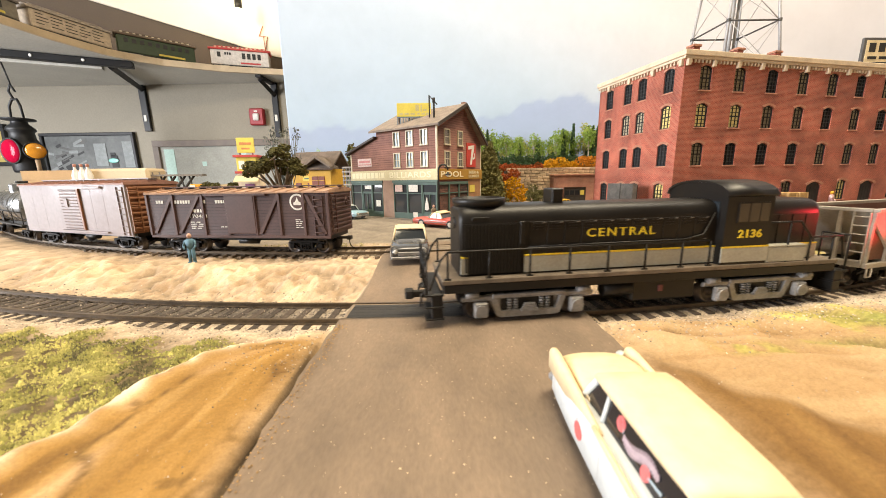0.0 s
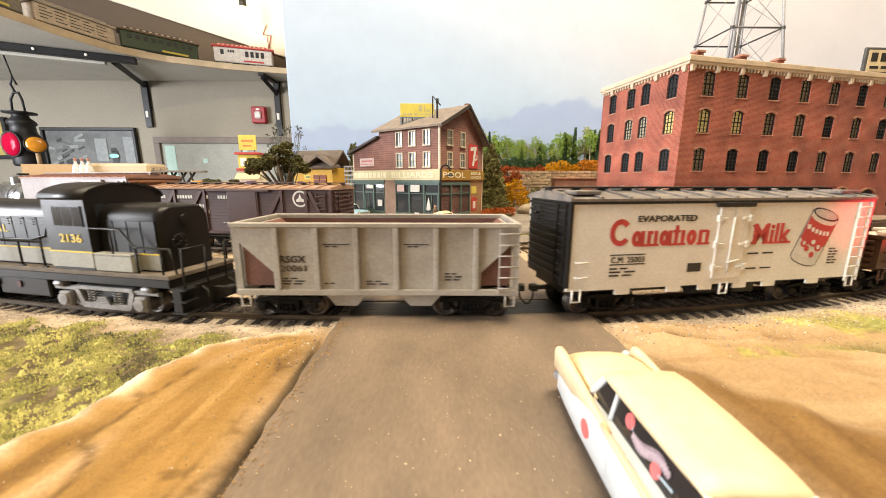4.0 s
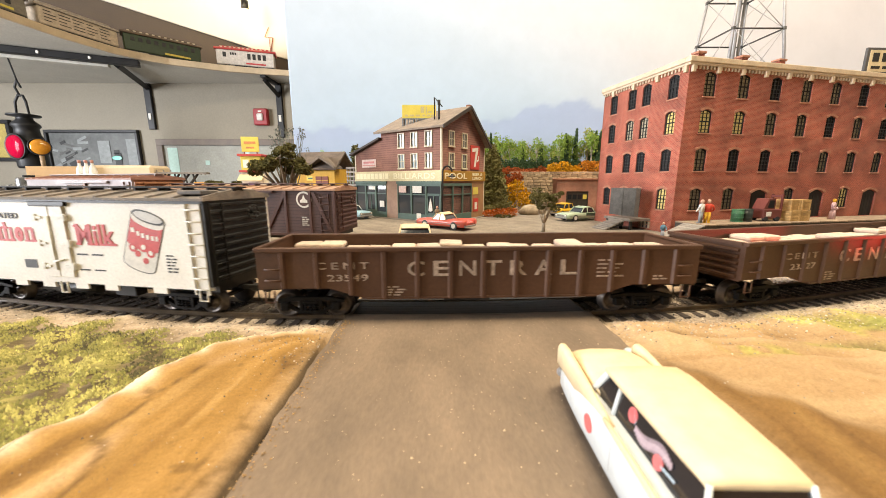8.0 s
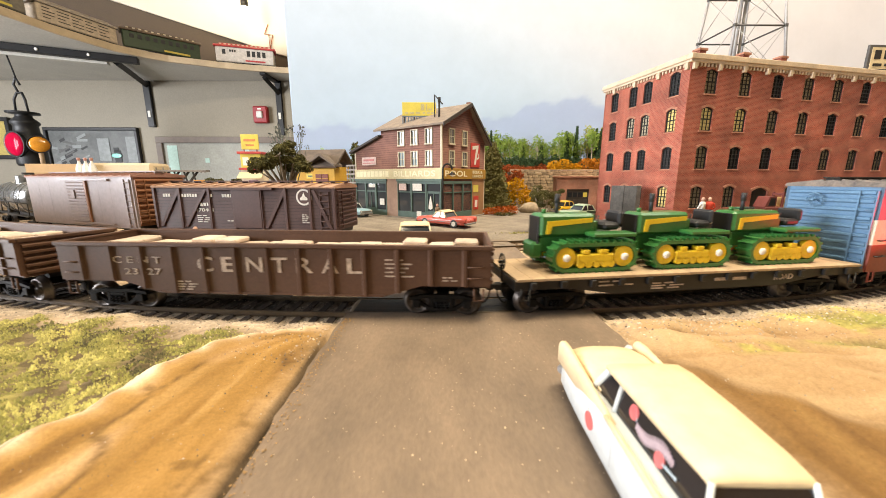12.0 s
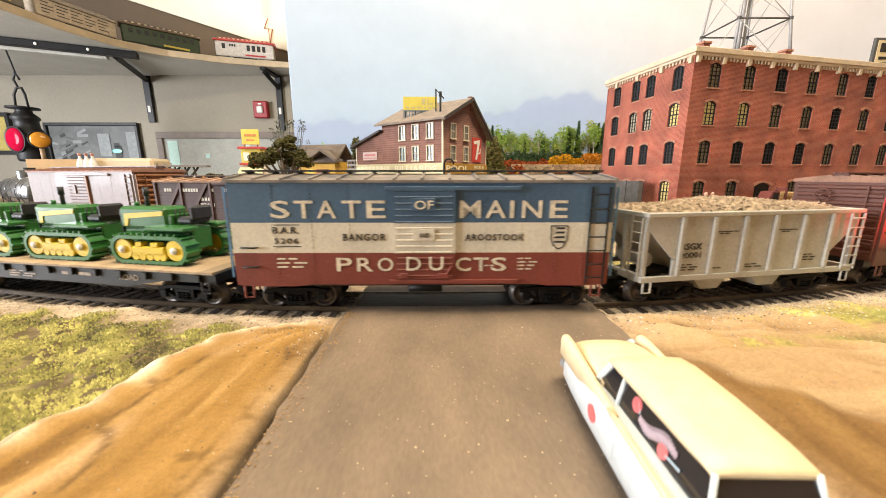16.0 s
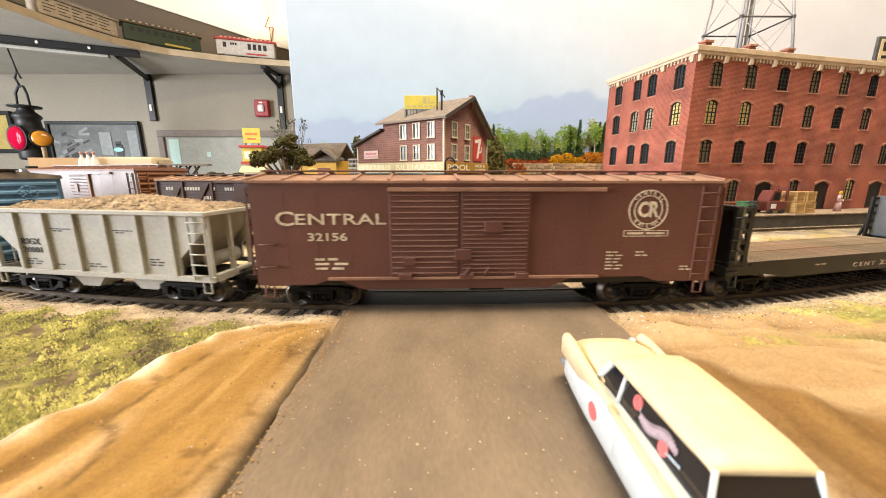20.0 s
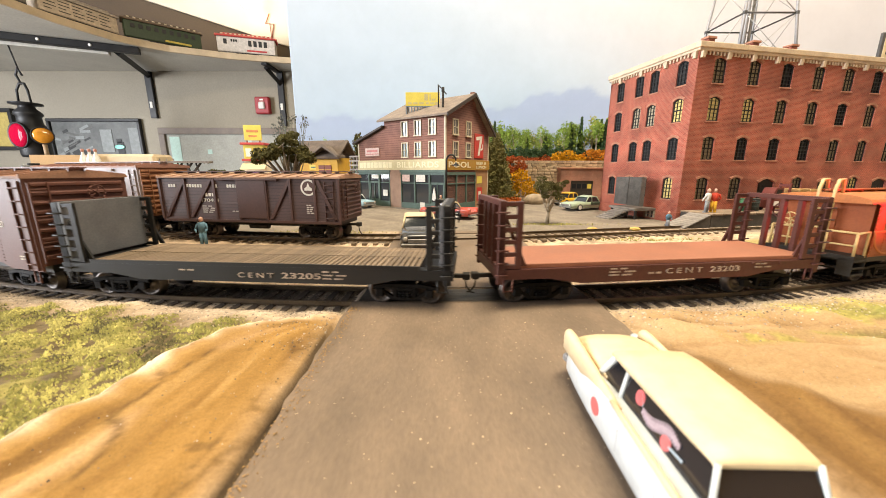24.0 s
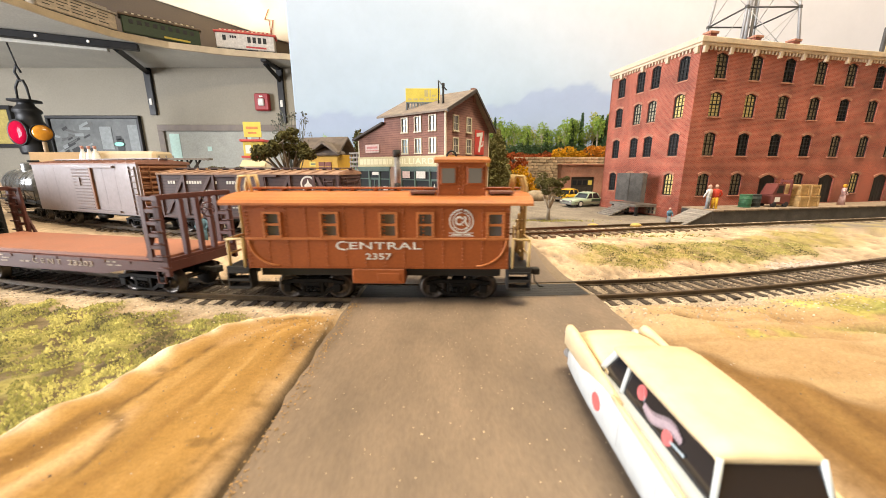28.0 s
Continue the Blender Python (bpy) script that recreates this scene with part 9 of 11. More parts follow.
    # deck, sill and walkway
    part("walkway", G().box(13.5 + o, 178 + o, -15.2, 15.2, 15.6, 17.3, 0.2), mat("dusty_walkway", (0.16, 0.125, 0.09), 0.8, var=0.35, size=8), car, "dusty walkway")
    part("side_sill", G().box(14 + o, 177.5 + o, -15.0, 15.0, 12.4, 15.55, 0.2), LOCO_BLACK, car)
    # pilots with steps
    for sx, xe in ((-1, 9.5 + o), (1, 182.0 + o)):
        xa, xb = (xe, xe + 4) if sx < 0 else (xe - 4, xe)
        pl = part("pilot", G().box(xa, xb, -15.0, 15.0, 3.2, 12.8, 0.3), LOCO_BLACK, car)
        for s in (-1, 1):
            for z in (3.0, 7.4, 11.8):
                y0, y1 = (-15.4, -9.8) if s < 0 else (9.8, 15.4)
                xs = (xe - 2.2, xe + 4.5) if sx < 0 else (xe - 4.5, xe + 2.2)
                part("step", G().box(xs[0], xs[1], y0, y1, z, z + 0.7, 0.1), LOCO_BLACK, pl)
        part("coupler", G().box(min(xe, xe + sx * 6), max(xe, xe + sx * 6), -1.2, 1.2, 7.2, 9.6, 0.2).box(min(xe + sx * 5.5, xe + sx * 9), max(xe + sx * 5.5, xe + sx * 9), -2.1, 2.1, 6.8, 10.4, 0.5), DUSTY_BLACK, car)
        hg = G()
        for k in range(4):
            y = -6.5 + 4.3 * k
            if abs(y) > 3:
                hg.tube([(xe + sx * 0.5, y, 11.5), (xe + sx * 2.8, y, 10), (xe + sx * 3.4, y, 5.5)], 0.4, 5)
        split_part("air_hose", hg, DUSTY_BLACK, pl)
        hr = G()
        for y in (-14.2, -4.5, 4.5, 14.2):
            hr.cyl((xe + sx * 1.5, y, 12), (xe + sx * 1.5, y, 27), 0.38, n=6)
        hr.cyl((xe + sx * 1.5, -14.2, 27), (xe + sx * 1.5, -4.5, 27), 0.38, n=6).cyl((xe + sx * 1.5, 4.5, 27), (xe + sx * 1.5, 14.2, 27), 0.38, n=6)
        split_part("end_handrail", hr, LOCO_BLACK, car)
    # side handrails with stanchions
    for s in (-1, 1):
        hr = G()
        y = s * 14.4
        xs = [15.5 + o, 30.5 + o] + [30.5 + o + 15.2 * k for k in range(1, 6)] + [118.5 + o]
        for x in xs:
            hr.cyl((x, y, 17), (x, y, 27.4), 0.42, n=6).box(x - 1.2, x + 1.2, y - 0.4, y + 0.4, 17.3, 17.9)
        hr.tube([(9 + o, y, 14), (13 + o, y, 24.5), (15.5 + o, y, 27.4), (118.5 + o, y, 27.4)], 0.36, 6)
        hr.tube([(cabx1 + 0.5, y, 33.5), (cabx1 + 14, y, 33.5), (cabx1 + 20, y, 27), (x1 + 7, y, 27), (x1 + 9, y, 18)], 0.36, 6)
        for x in (cabx1 + 9.5, cabx1 + 20, x1 + 3):
            hr.cyl((x, y, 17), (x, y, 33 if x < cabx1 + 12 else 27), 0.4, n=6)
        part("handrail", hr, LOCO_BLACK, car)
    hr = G().tube([(46 + o, -11.9, 27.6), (cabx0 - 14, -11.9, 27.8), (cabx0 - 6, -11.9, 29.5), (cabx0 - 2, -11.9, 38)], 0.3, 5)
    part("grab_rail", hr, LOCO_BLACK, car)
    # roof details
    fan = G().lathe([(7.2, 0), (9.6, 0.4), (10.2, 1.8), (10.2, 3.2), (9.4, 3.4), (9.0, 1.6), (0.1, 1.4)], (30 + o, 0, H - 0.8), 24)
    part("radiator_fan", fan, LOCO_BLACK, long_hood)
    part("exhaust_stack", G().box(57.6 + o, 62.4 + o, -4.2, 4.2, H - 0.6, 48.2, 0.4), LOCO_BLACK, long_hood)
    part("headlight", G().cyl((x0 - 0.6, 0, 36), (x0 + 2, 0, 36), 2.4, n=12), LOCO_BLACK, long_hood)
    part("headlight", G().cyl((x1 - 2, 0, 36), (x1 + 0.6, 0, 36), 2.4, n=12), LOCO_BLACK, short_hood)
    part("brake_wheel", brake_wheel(G(), x1 + 1.2, -4.6, 28, 3.0), LOCO_BLACK, short_hood)
    # tank and air reservoirs
    tank = part("fuel_tank", G().box(88 + o, 115.5 + o, -13, 13, 4.2, 12.4, 0.6), LOCO_BLACK, car)
    part("air_reservoir", G().cyl((76 + o, -11.5, 9.5), (88 + o, -11.5, 9.5), 2.6, n=14), LOCO_BLACK, car)
    part("red_valve", G().box(99 + o, 100.8 + o, -13.5, -13, 7.8, 10.4, 0.1), mat("valve_red", (0.13, 0.04, 0.035), 0.6), tank)
    # road trucks
    for cx in (46.0 + o, 144.5 + o):
        tr = part("truck", G().box(cx - 16, cx + 16, -9, 9, 6.5, 12, 0.4), BLACK, car)
        for s in (-1, 1):
            f = G()
            f.prism([(cx - 25, 8.0), (cx - 25, 9.8), (cx - 12, 10.6), (cx + 12, 10.6), (cx + 25, 9.8), (cx + 25, 8.0)] + [(cx + 15, 8.2), (cx + 12.4, 2.6), (cx + 11.2, 1.9), (cx - 11.2, 1.9), (cx - 12.4, 2.6), (cx - 15, 8.2)], "y", s * 11.9 - 0.3, s * 11.9 + 0.3)
            for x in (cx - 19, cx + 19):
                f.box(x - 6.5, x + 6.5, s * 12.6 - 0.8, s * 12.6 + 0.8, 8.3, 10.2, 0.3)
            f.box(cx - 14, cx + 14, s * 12.8 - 1.0, s * 12.8 + 1.0, 9.0, 10.8, 0.3)
            f.prism([(cx - 14.6, 9.2), (cx - 12.2, 2.6), (cx - 11.0, 1.8), (cx + 11.0, 1.8), (cx + 12.2, 2.6), (cx + 14.6, 9.2), (cx + 12.4, 9.2), (cx + 10.4, 4.2), (cx - 10.4, 4.2), (cx - 12.4, 9.2)], "y", s * 12.8 - 1.0, s * 12.8 + 1.0)
            fo = part("side_frame", f, SILVER, tr, "silver-grey cast truck frame")
            # black sheet stands in for the shade inside the open frame
            cut = G().box(cx - 10.3, cx + 10.3, s * 12.3 - 0.15, s * 12.3 + 0.15, 4.1, 9.0)
            part("pocket", cut, BLACK, fo)
            k = G()
            for x in (cx - 7.4, cx - 5.0, cx + 5.0, cx + 7.4):
                for z in (3.6, 4.6, 5.6, 6.6, 7.6):
                    k.cyl((x, s * 13.2, z + 0.6), (x, s * 13.2, z + 1.1), 0.9, n=8)
            split_part("coil", k, SILVER, fo)
            lf = G()
            for i in range(5):
                lf.box(cx - 3.4 + 0.35 * i, cx + 3.4 - 0.35 * i, s * 14.2 - 0.6, s * 14.2 + 0.6, 3.9 + 0.65 * i, 4.4 + 0.65 * i)
            part("leaf_spring", lf, SILVER, fo)
            for x in (cx - 18.4, cx + 18.4):
                jb = G().box(x - 2.6, x + 2.6, s * 14.0 - 1.2, s * 14.0 + 1.2, 2.4, 8.2, 0.5).cyl((x, s * 14.8, 5.2), (x, s * 15.9, 5.2), 2.3, n=14)
                part("journal_box", jb, SILVER, fo)
            part("brake_cylinder", G().cyl((cx - 24, s * 13.2, 10.8), (cx - 19, s * 13.2, 10.8), 1.3, n=10).cyl((cx + 19, s * 13.2, 10.8), (cx + 24, s * 13.2, 10.8), 1.3, n=10), SILVER, fo)
        for dx in (-18.4, 18.4):
            w = part("wheelset", WHEELSET, None, tr, at=lay(cx + dx, 0, 4.9))
            WHEELSETS.append((w, cx + dx))
    return car


def hopper(name_label, centre, body_mat, number, loaded):
    car = new_car("hopper_car", name_label, centre, 50.4)
    h, w, zt, zb = 50.4, 16.4, 35.6, 12.8
    # sides: panels stand proud between the ribs; ends slope in
    for s in (-1, 1):
        g = G()
        y0, y1 = (s * w, s * (w - 1.0))
        g.prism([(-h + 1, zt), (h - 1, zt), (h - 1, 31), (h - 13.5, 19), (h - 13.5, zb), (-h + 13.5, zb), (-h + 13.5, 19), (-h + 1, 31)], "y", min(y0, y1), max(y0, y1))
        part("side_sheet", g, body_mat, car)
    rg = G()
    for i, x in enumerate((-35, -21, -7, 7, 21, 35)):
        for s in (-1, 1):
            rib = part("rib", G().box(x - 0.9, x + 0.9, min(s * w, s * (w + 1.1)), max(s * w, s * (w + 1.1)), zb, zt - 0.4, 0.2), body_mat, car)
        rv = rivet_rows(G(), (x - 1.6, x + 1.6), -w, zb + 1, zt - 1.5, 1.5, 0.26)
        tagged(part("rivets", rv, body_mat, car), kind="stuff")
    for s in (-1, 1):
        part("top_chord", G().box(-h, h, min(s * (w - 1), s * (w + 1.2)), max(s * (w - 1), s * (w + 1.2)), zt - 0.4, zt + 1.2, 0.25), body_mat, car)
        part("end_chord", G().box(min(s * (h - 1.8), s * h), max(s * (h - 1.8), s * h), -w + 1.05, w - 1.05, zt - 0.4, zt + 1.2, 0.2), body_mat, car)
        part("side_sill", G().box(-h, h, min(s * (w - 1), s * (w + 0.6)), max(s * (w - 1), s * (w + 0.6)), zb - 2.2, zb - 0.02, 0.2), body_mat, car)
        # end slope sheet, posts and ladder
        g = G().prism([(s * (h - 2), zt - 0.5), (s * (h - 3), zt - 0.5), (s * (h - 26), 12.5), (s * (h - 25), 12.5)], "y", -w + 1.05, w - 1.05)
        part("slope_sheet", g, body_mat, car)
        pg = G()
        for y in (-w + 0.9, w - 0.9, -5, 5):
            pg.box(min(s * (h - 2.2), s * (h - 0.6)), max(s * (h - 2.2), s * (h - 0.6)), y - 0.7, y + 0.7, zb - 2, zt - 0.4)
        pg.box(min(s * (h - 2.4), s * h), max(s * (h - 2.4), s * h), -w + 1.7, w - 1.7, zb - 2.2, zb + 0.4)
        split_part("end_post", pg, body_mat, car)
        part("end_platform", G().box(min(s * (h - 24), s * h), max(s * (h - 24), s * h), -4, 4, zb - 3, zb - 0.6), DUSTY_BLACK, car)
        part("air_tank", G().cyl((s * (h - 10), -7, zb + 4.0), (s * (h - 10), 7, zb + 4.0), 3.0, n=12), body_mat, car)
        for sy in (-1, 1):
            lg = ladder(G(), (h - 7.2) if s > 0 else -h + 0.4, -w - 0.8, zb - 1, zt - 0.5, 6.6, 6) if sy < 0 and s > 0 else ladder(G(), s * (h + 0.4), -w + 1.2 if sy < 0 else w - 6.5, zb - 1, zt - 0.5, 5.2, 6, side=False)
            part("ladder", lg, body_mat, car)
        st = stirrup(G(), s * (h - 3), -w - 0.3, zb - 1.8)
        part("stirrup", st, body_mat, car)
    part("brake_wheel", brake_wheel(G(), -h - 2.0, 5, zt - 4, 3.1), body_mat, car)
    # outlet bays
    for x in (-13, 15):
        g = G().prism([(x - 11, zb), (x + 11, zb), (x + 4, 4.6), (x - 4, 4.6)], "y", -11, 11)
        part("outlet_bay", g, body_mat, car)
    # inside
    if not loaded:
        part("inner_side", G().box(-h + 3, h - 3, w - 1.15, w - 1.05, 14, zt - 0.5).box(-h + 3, h - 3, -w + 1.05, -w + 1.15, 14, zt - 0.5), RUST_IN, car)
        gi = G()
        for s in (-1, 1):
            gi.prism([(s * (h - 3.2), zt - 0.6), (s * (h - 26.4), 12.5), (s * (h - 26.8), 12.5), (s * (h - 3.6), zt - 0.6)], "y", -w + 1.2, w - 1.2)
        split_part("inner_slope", gi, RUST_IN, car)
        split_part("cross_brace", G().box(-1, 1, -w + 1.2, w - 1.2, 27, 30).box(-22, -20.5, -w + 1.2, w - 1.2, 29, 31).box(20.5, 22, -w + 1.2, w - 1.2, 29, 31), RUST_IN, car)
    else:
        rng = random.Random(4)
        load = G()
        nx, ny = 46, 15
        v = []
        for i in range(nx + 1):
            for j in range(ny + 1):
                x, y = -h + 2.2 + (2 * h - 4.4) * i / nx, -w + 1.1 + (2 * w - 2.2) * j / ny
                e = min(1.0, (1 - abs(2 * j / ny - 1)) * 1.8) * min(1.0, (1 - abs(2 * i / nx - 1)) * 7)
                z = zt - 0.6 + e * (4.6 + 1.3 * math.cos(x / 11.5)) + rng.uniform(-0.35, 0.35)
                v.append((x, y, z))
        load.add(v, [(i * (ny + 1) + j, (i + 1) * (ny + 1) + j, (i + 1) * (ny + 1) + j + 1, i * (ny + 1) + j + 1) for i in range(nx) for j in range(ny)], True)
        part("gravel_load", load, GRAVEL, car, "heaped load of tan gravel")
        st = G()
        for i in range(1900):
            x, y = rng.uniform(-h + 3, h - 3), rng.uniform(-w + 1.5, w - 1.5)
            e = min(1.0, (1 - abs(y / w)) * 1.8) * min(1.0, (1 - abs(x / h)) * 7)
            z = zt - 0.5 + e * (4.6 + 1.3 * math.cos(x / 11.5))
            r = rng.uniform(0.4, 0.85)
            a = rng.uniform(0, 6.28)
            p = [(x + r * math.cos(a + k * 1.5708) * rng.uniform(0.7, 1.2), y + r * math.sin(a + k * 1.5708) * rng.uniform(0.7, 1.2), z - 0.2) for k in range(4)] + [(x, y, z + r * 0.8)]
            st.add(p, [(k, (k + 1) % 4, 4) for k in range(4)])
        tagged(part("loose_gravel", st, GRAVEL, car), kind="stuff")
    lt = write(G(), "RSGX", -34.2, 22.6, 2.5, 9.0, y=-w - 0.12, bold=0.015)
    write(lt, number, -34.2, 19.4, 2.2, 9.0, y=-w - 0.12)
    bars(lt, -34, 16.6, -w - 0.05, 3, 9, 0.45, 1.0)
    lt.box(-19, -9.5, -w - 0.15, -w + 0.1, 29.0, 29.35).box(9.5, 18.5, -w - 0.15, -w + 0.1, 29.0, 29.35)
    bars(lt, -18, 28.2, -w - 0.05, 1, 7, 0.4)
    bars(lt, 11, 28.2, -w - 0.05, 1, 6, 0.4)
    bars(lt, -19, 14.8, -w - 0.05, 1, 6, 0.4)
    bars(lt, -4, 15.6, -w - 0.05, 2, 9, 0.4, 1.0)
    bars(lt, 24, 18.4, -w - 0.05, 3, 7, 0.45, 1.1)
    part("lettering", lt, INK, car)
    add_truck(car, -34.5)
    add_truck(car, 34.0)
    add_couplers(car, h)
    return car


def reefer():
    car = new_car("refrigerator_car", "cream refrigerator car with red lettering and black ends", 380.8, 67)
    h, w, zb, zt = 67.0, 17.0, 13.2, 44.2
    part("side_wall", G().box(-h, h, -w, -w + 1.2, zb, zt), REEFER, car)
    part("side_wall", G().box(-h, h, w - 1.2, w, zb, zt), REEFER, car)
    for s in (-1, 1):
        part("end_wall", G().box(min(s * (h - 1.2), s * (h + 0.2)), max(s * (h - 1.2), s * (h + 0.2)), -w + 1.25, w - 1.25, zb, zt + 1.5), BLACK, car, "black corrugated end")
        car_end(car, s, h, w, zb + 1, zt, BLACK, 10, BLACK)
        part("corner_post", G().box(min(s * (h - 1.0), s * (h + 0.5)), max(s * (h - 1.0), s * (h + 0.5)), -w - 0.35, -w + 1.0, zb, zt, 0.1), BLACK, car)
    house_roof(h, w + 0.7, zt, 0.8, 3.4, 12, DUSTY_ROOF, car, "dusty roof with ribs", DUSTY_BLACK)
    for x in (-h + 8, h - 8):
        for y in (-10, 10):
            part("ice_hatch", G().box(x - 5, x + 5, y - 4, y + 4, zt + 2.1, zt + 3.6, 0.3), DUSTY_ROOF, car)
    part("floor_frame", G().box(-h + 2, h - 2, -12, 12, 9.6, zb), BLACK, car)
    part("eave_trim", G().box(-h, h, -w - 0.6, -w - 0.05, zt - 1.0, zt - 0.05), BLACK, car)
    # double door with hinges and bar
    for x0, x1 in ((-6.6, -0.1), (0.1, 6.6)):
        d = part("door", G().box(x0, x1, -w - 0.7, -w + 0.1, zb + 1.0, zt - 2.4, 0.2), REEFER, car)
        for z in (18.5, 27.5, 37.5):
            xs = x0 + 0.1 if x0 < -1 else x1 - 2.3
            part("hinge", G().box(xs - 0.9, xs + 3.1, -w - 1.1, -w - 0.6, z - 0.5, z + 0.5, 0.1).box(xs + (-1.0 if x0 < -1 else 2.0), xs + (0.6 if x0 < -1 else 3.6), -w - 1.2, -w, z - 1.3, z + 1.3, 0.2), WHITE, d)
    part("door_hood", G().box(-8.5, 8.5, -w - 1.1, -w + 0.1, zt - 2.4, zt - 0.6, 0.2), BLACK, car)
    part("door_bar", G().cyl((-1.2, -w - 1.1, 20.5), (4, -w - 1.1, 21.4), 0.35, n=6).cyl((-0.5, -w - 1.0, 17), (-0.5, -w - 1.0, 38), 0.3, n=6), WHITE, car)
    part("side_ladder", ladder(G(), h - 7.0, -w, zb - 3.0, zt - 1, 5.8, 8), WHITE, car)
    gr = G()
    for z in (17, 22.5):
        gr.tube([(-h + 3, -w, z), (-h + 3, -w - 0.9, z), (-h + 7.5, -w - 0.9, z), (-h + 7.5, -w, z)], 0.28, 5)
    split_part("grab_iron", gr, REEFER, car)
    sk = G()
    sk.box(-h, h, -w + 0.05, -w + 0.95, zb - 1.4, zb - 0.02)
    part("side_sill", sk, REEFER, car)
    tabs = G()
    for x in (-44, -22, -8, 8, 22, 44):
        tabs.box(x - 3, x + 3, -w + 0.1, -w + 0.9, zb - 3.6, zb - 1.4)
    part("sill_tab", tabs, REEFER, car)
    part("stirrup", stirrup(stirrup(stirrup(G(), -h + 4, -w - 0.2, zb - 1), h - 4, -w - 0.2, zb - 1), 0, -w - 0.2, zb - 1), REEFER, car)
    k = part("sign", write(G(), "EVAPORATED", -40.6, 36.7, 2.3, 24.5, y=-w - 0.12, bold=0.015), INK, car)
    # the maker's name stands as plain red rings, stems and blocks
    nm = G()

    def ring_arc(cx, cz, rx, rz, a0, a1, t):
        for i in range(16):
            p, q = radians(a0 + (a1 - a0) * i / 16), radians(a0 + (a1 - a0) * (i + 1) / 16)
            nm.prism([(cx + rx * math.cos(p), cz + rz * math.sin(p)), (cx + rx * math.cos(q), cz + rz * math.sin(q)), (cx + (rx - t) * math.cos(q), cz + (rz - t) * math.sin(q)), (cx + (rx - t) * math.cos(p), cz + (rz - t) * math.sin(p))], "y", -w - 0.15, -w + 0.1)

    def stem(x, z0, z1, foot=0.7):
        nm.box(x - 0.75, x + 0.75, -w - 0.15, -w + 0.1, z0, z1)
        nm.box(x - 0.75 - foot, x + 0.75 + foot, -w - 0.16, -w + 0.1, z0, z0 + 0.8)

    ring_arc(-47.2, 33.0, 4.2, 4.9, 40, 322, 1.9)
    for cx in (-40.4, -29.0, -17.4):
        ring_arc(cx, 30.6, 2.1, 2.9, 0, 360, 1.75)
    for x, top in ((-38.0, 33.4), (-35.4, 33.4), (-32.6, 33.4), (-26.6, 33.4), (-24.0, 35.2), (-21.2, 33.4), (-13.6, 33.4), (-10.6, 33.0)):
        stem(x, 27.7, top)
    nm.box(-25.5, -22.5, -w - 0.17, -w + 0.1, 32.6, 33.5).box(-35.4, -33.9, -w - 0.17, -w + 0.1, 32.2, 33.4).box(-13.6, -10.6, -w - 0.17, -w + 0.1, 32.4, 33.4)
    part("name_print", nm, RED_PRINT, car)
    mk = write(G(), "Milk", 10.4, 27.2, 8.0, 17.6, y=-w - 0.12, bold=0.02)
    for x0, x1 in ((9.7, 12.2), (15.0, 17.6), (18.0, 20.2), (21.0, 23.2), (23.8, 28.4)):
        mk.box(x0, x1, -w - 0.23, -w + 0.1, 27.15, 28.0)
    mk.box(9.7, 12.0, -w - 0.23, -w + 0.1, 34.0, 34.8).box(15.2, 17.6, -w - 0.23, -w + 0.1, 34.0, 34.8)
    part("sign", mk, RED_PRINT, car)

    # printed can: a flat, tilted picture in plain shapes
    def can_at(u, v, sag=1.0):
        bow = 2.0 * math.sqrt(max(0.0, 1 - u * u)) * sag
        return (36.8 + 7.0 * v + 6.6 * u - 0.36 * bow, 20.3 + 18.0 * v - 2.1 * u - bow)

    def can_band(u0, u1, v0, v1, lift):
        top = [can_at(u0 + (u1 - u0) * i / 14, v1) for i in range(15)]
        low = [can_at(u0 + (u1 - u0) * i / 14, v0) for i in range(15)]
        g = G()
        for i in range(14):
            g.prism([low[i], low[i + 1], top[i + 1], top[i]], "y", -w - lift, -w + 0.05)
        return g

    can = part("can_print", can_band(-1.04, 1.04, -0.02, 1.0, 0.08), INK, car, "printed picture of a tilted milk tin")
    part("can_body", can_band(-0.99, 0.99, 0.0, 0.99, 0.14), mat("can_white", (0.66, 0.63, 0.58), 0.6, var=0.1, size=4), can)
    part("can_band", can_band(-0.97, 0.97, 0.42, 0.90, 0.20), RED_PRINT, can)
    lid = [can_at(-1 + 2 * i / 14, 1.0) for i in range(15)] + [can_at(1 - 2 * i / 14, 1.0, -0.9) for i in range(1, 14)]
    part("can_lid", G().prism(lid, "y", -w - 0.20, -w), INK, can)
    mid = (sum(p[0] for p in lid) / len(lid), sum(p[1] for p in lid) / len(lid))
    part("can_top", G().prism([(mid[0] + (p[0] - mid[0]) * 0.9, mid[1] + (p[1] - mid[1]) * 0.8) for p in lid], "y", -w - 0.26, -w), mat("can_lid_grey", (0.50, 0.48, 0.45), 0.5), can)
    fl = G()
    for u, v, r in ((-0.55, 0.40, 1.7), (0.05, 0.50, 1.9), (0.55, 0.42, 1.8), (0.35, 0.24, 1.2), (-0.2, 0.33, 1.2)):
        cx, cz = can_at(u, v)
        fl.cyl((cx, -w - 0.26, cz), (cx, -w, cz), r, n=12)
    part("can_flowers", fl, RED_PRINT, can)
    fw = G()
    for u, v, r in ((-0.55, 0.40, 0.8), (0.05, 0.50, 1.0), (0.55, 0.42, 0.9)):
        cx, cz = can_at(u, v)
        fw.cyl((cx, -w - 0.30, cz), (cx, -w, cz), r, n=10)
    for u, wd in ((-0.75, 1.6), (-0.4, 1.2), (-0.1, 1.2), (0.2, 1.2), (0.5, 1.2), (0.75, 1.0)):
        cx, cz = can_at(u, 0.72)
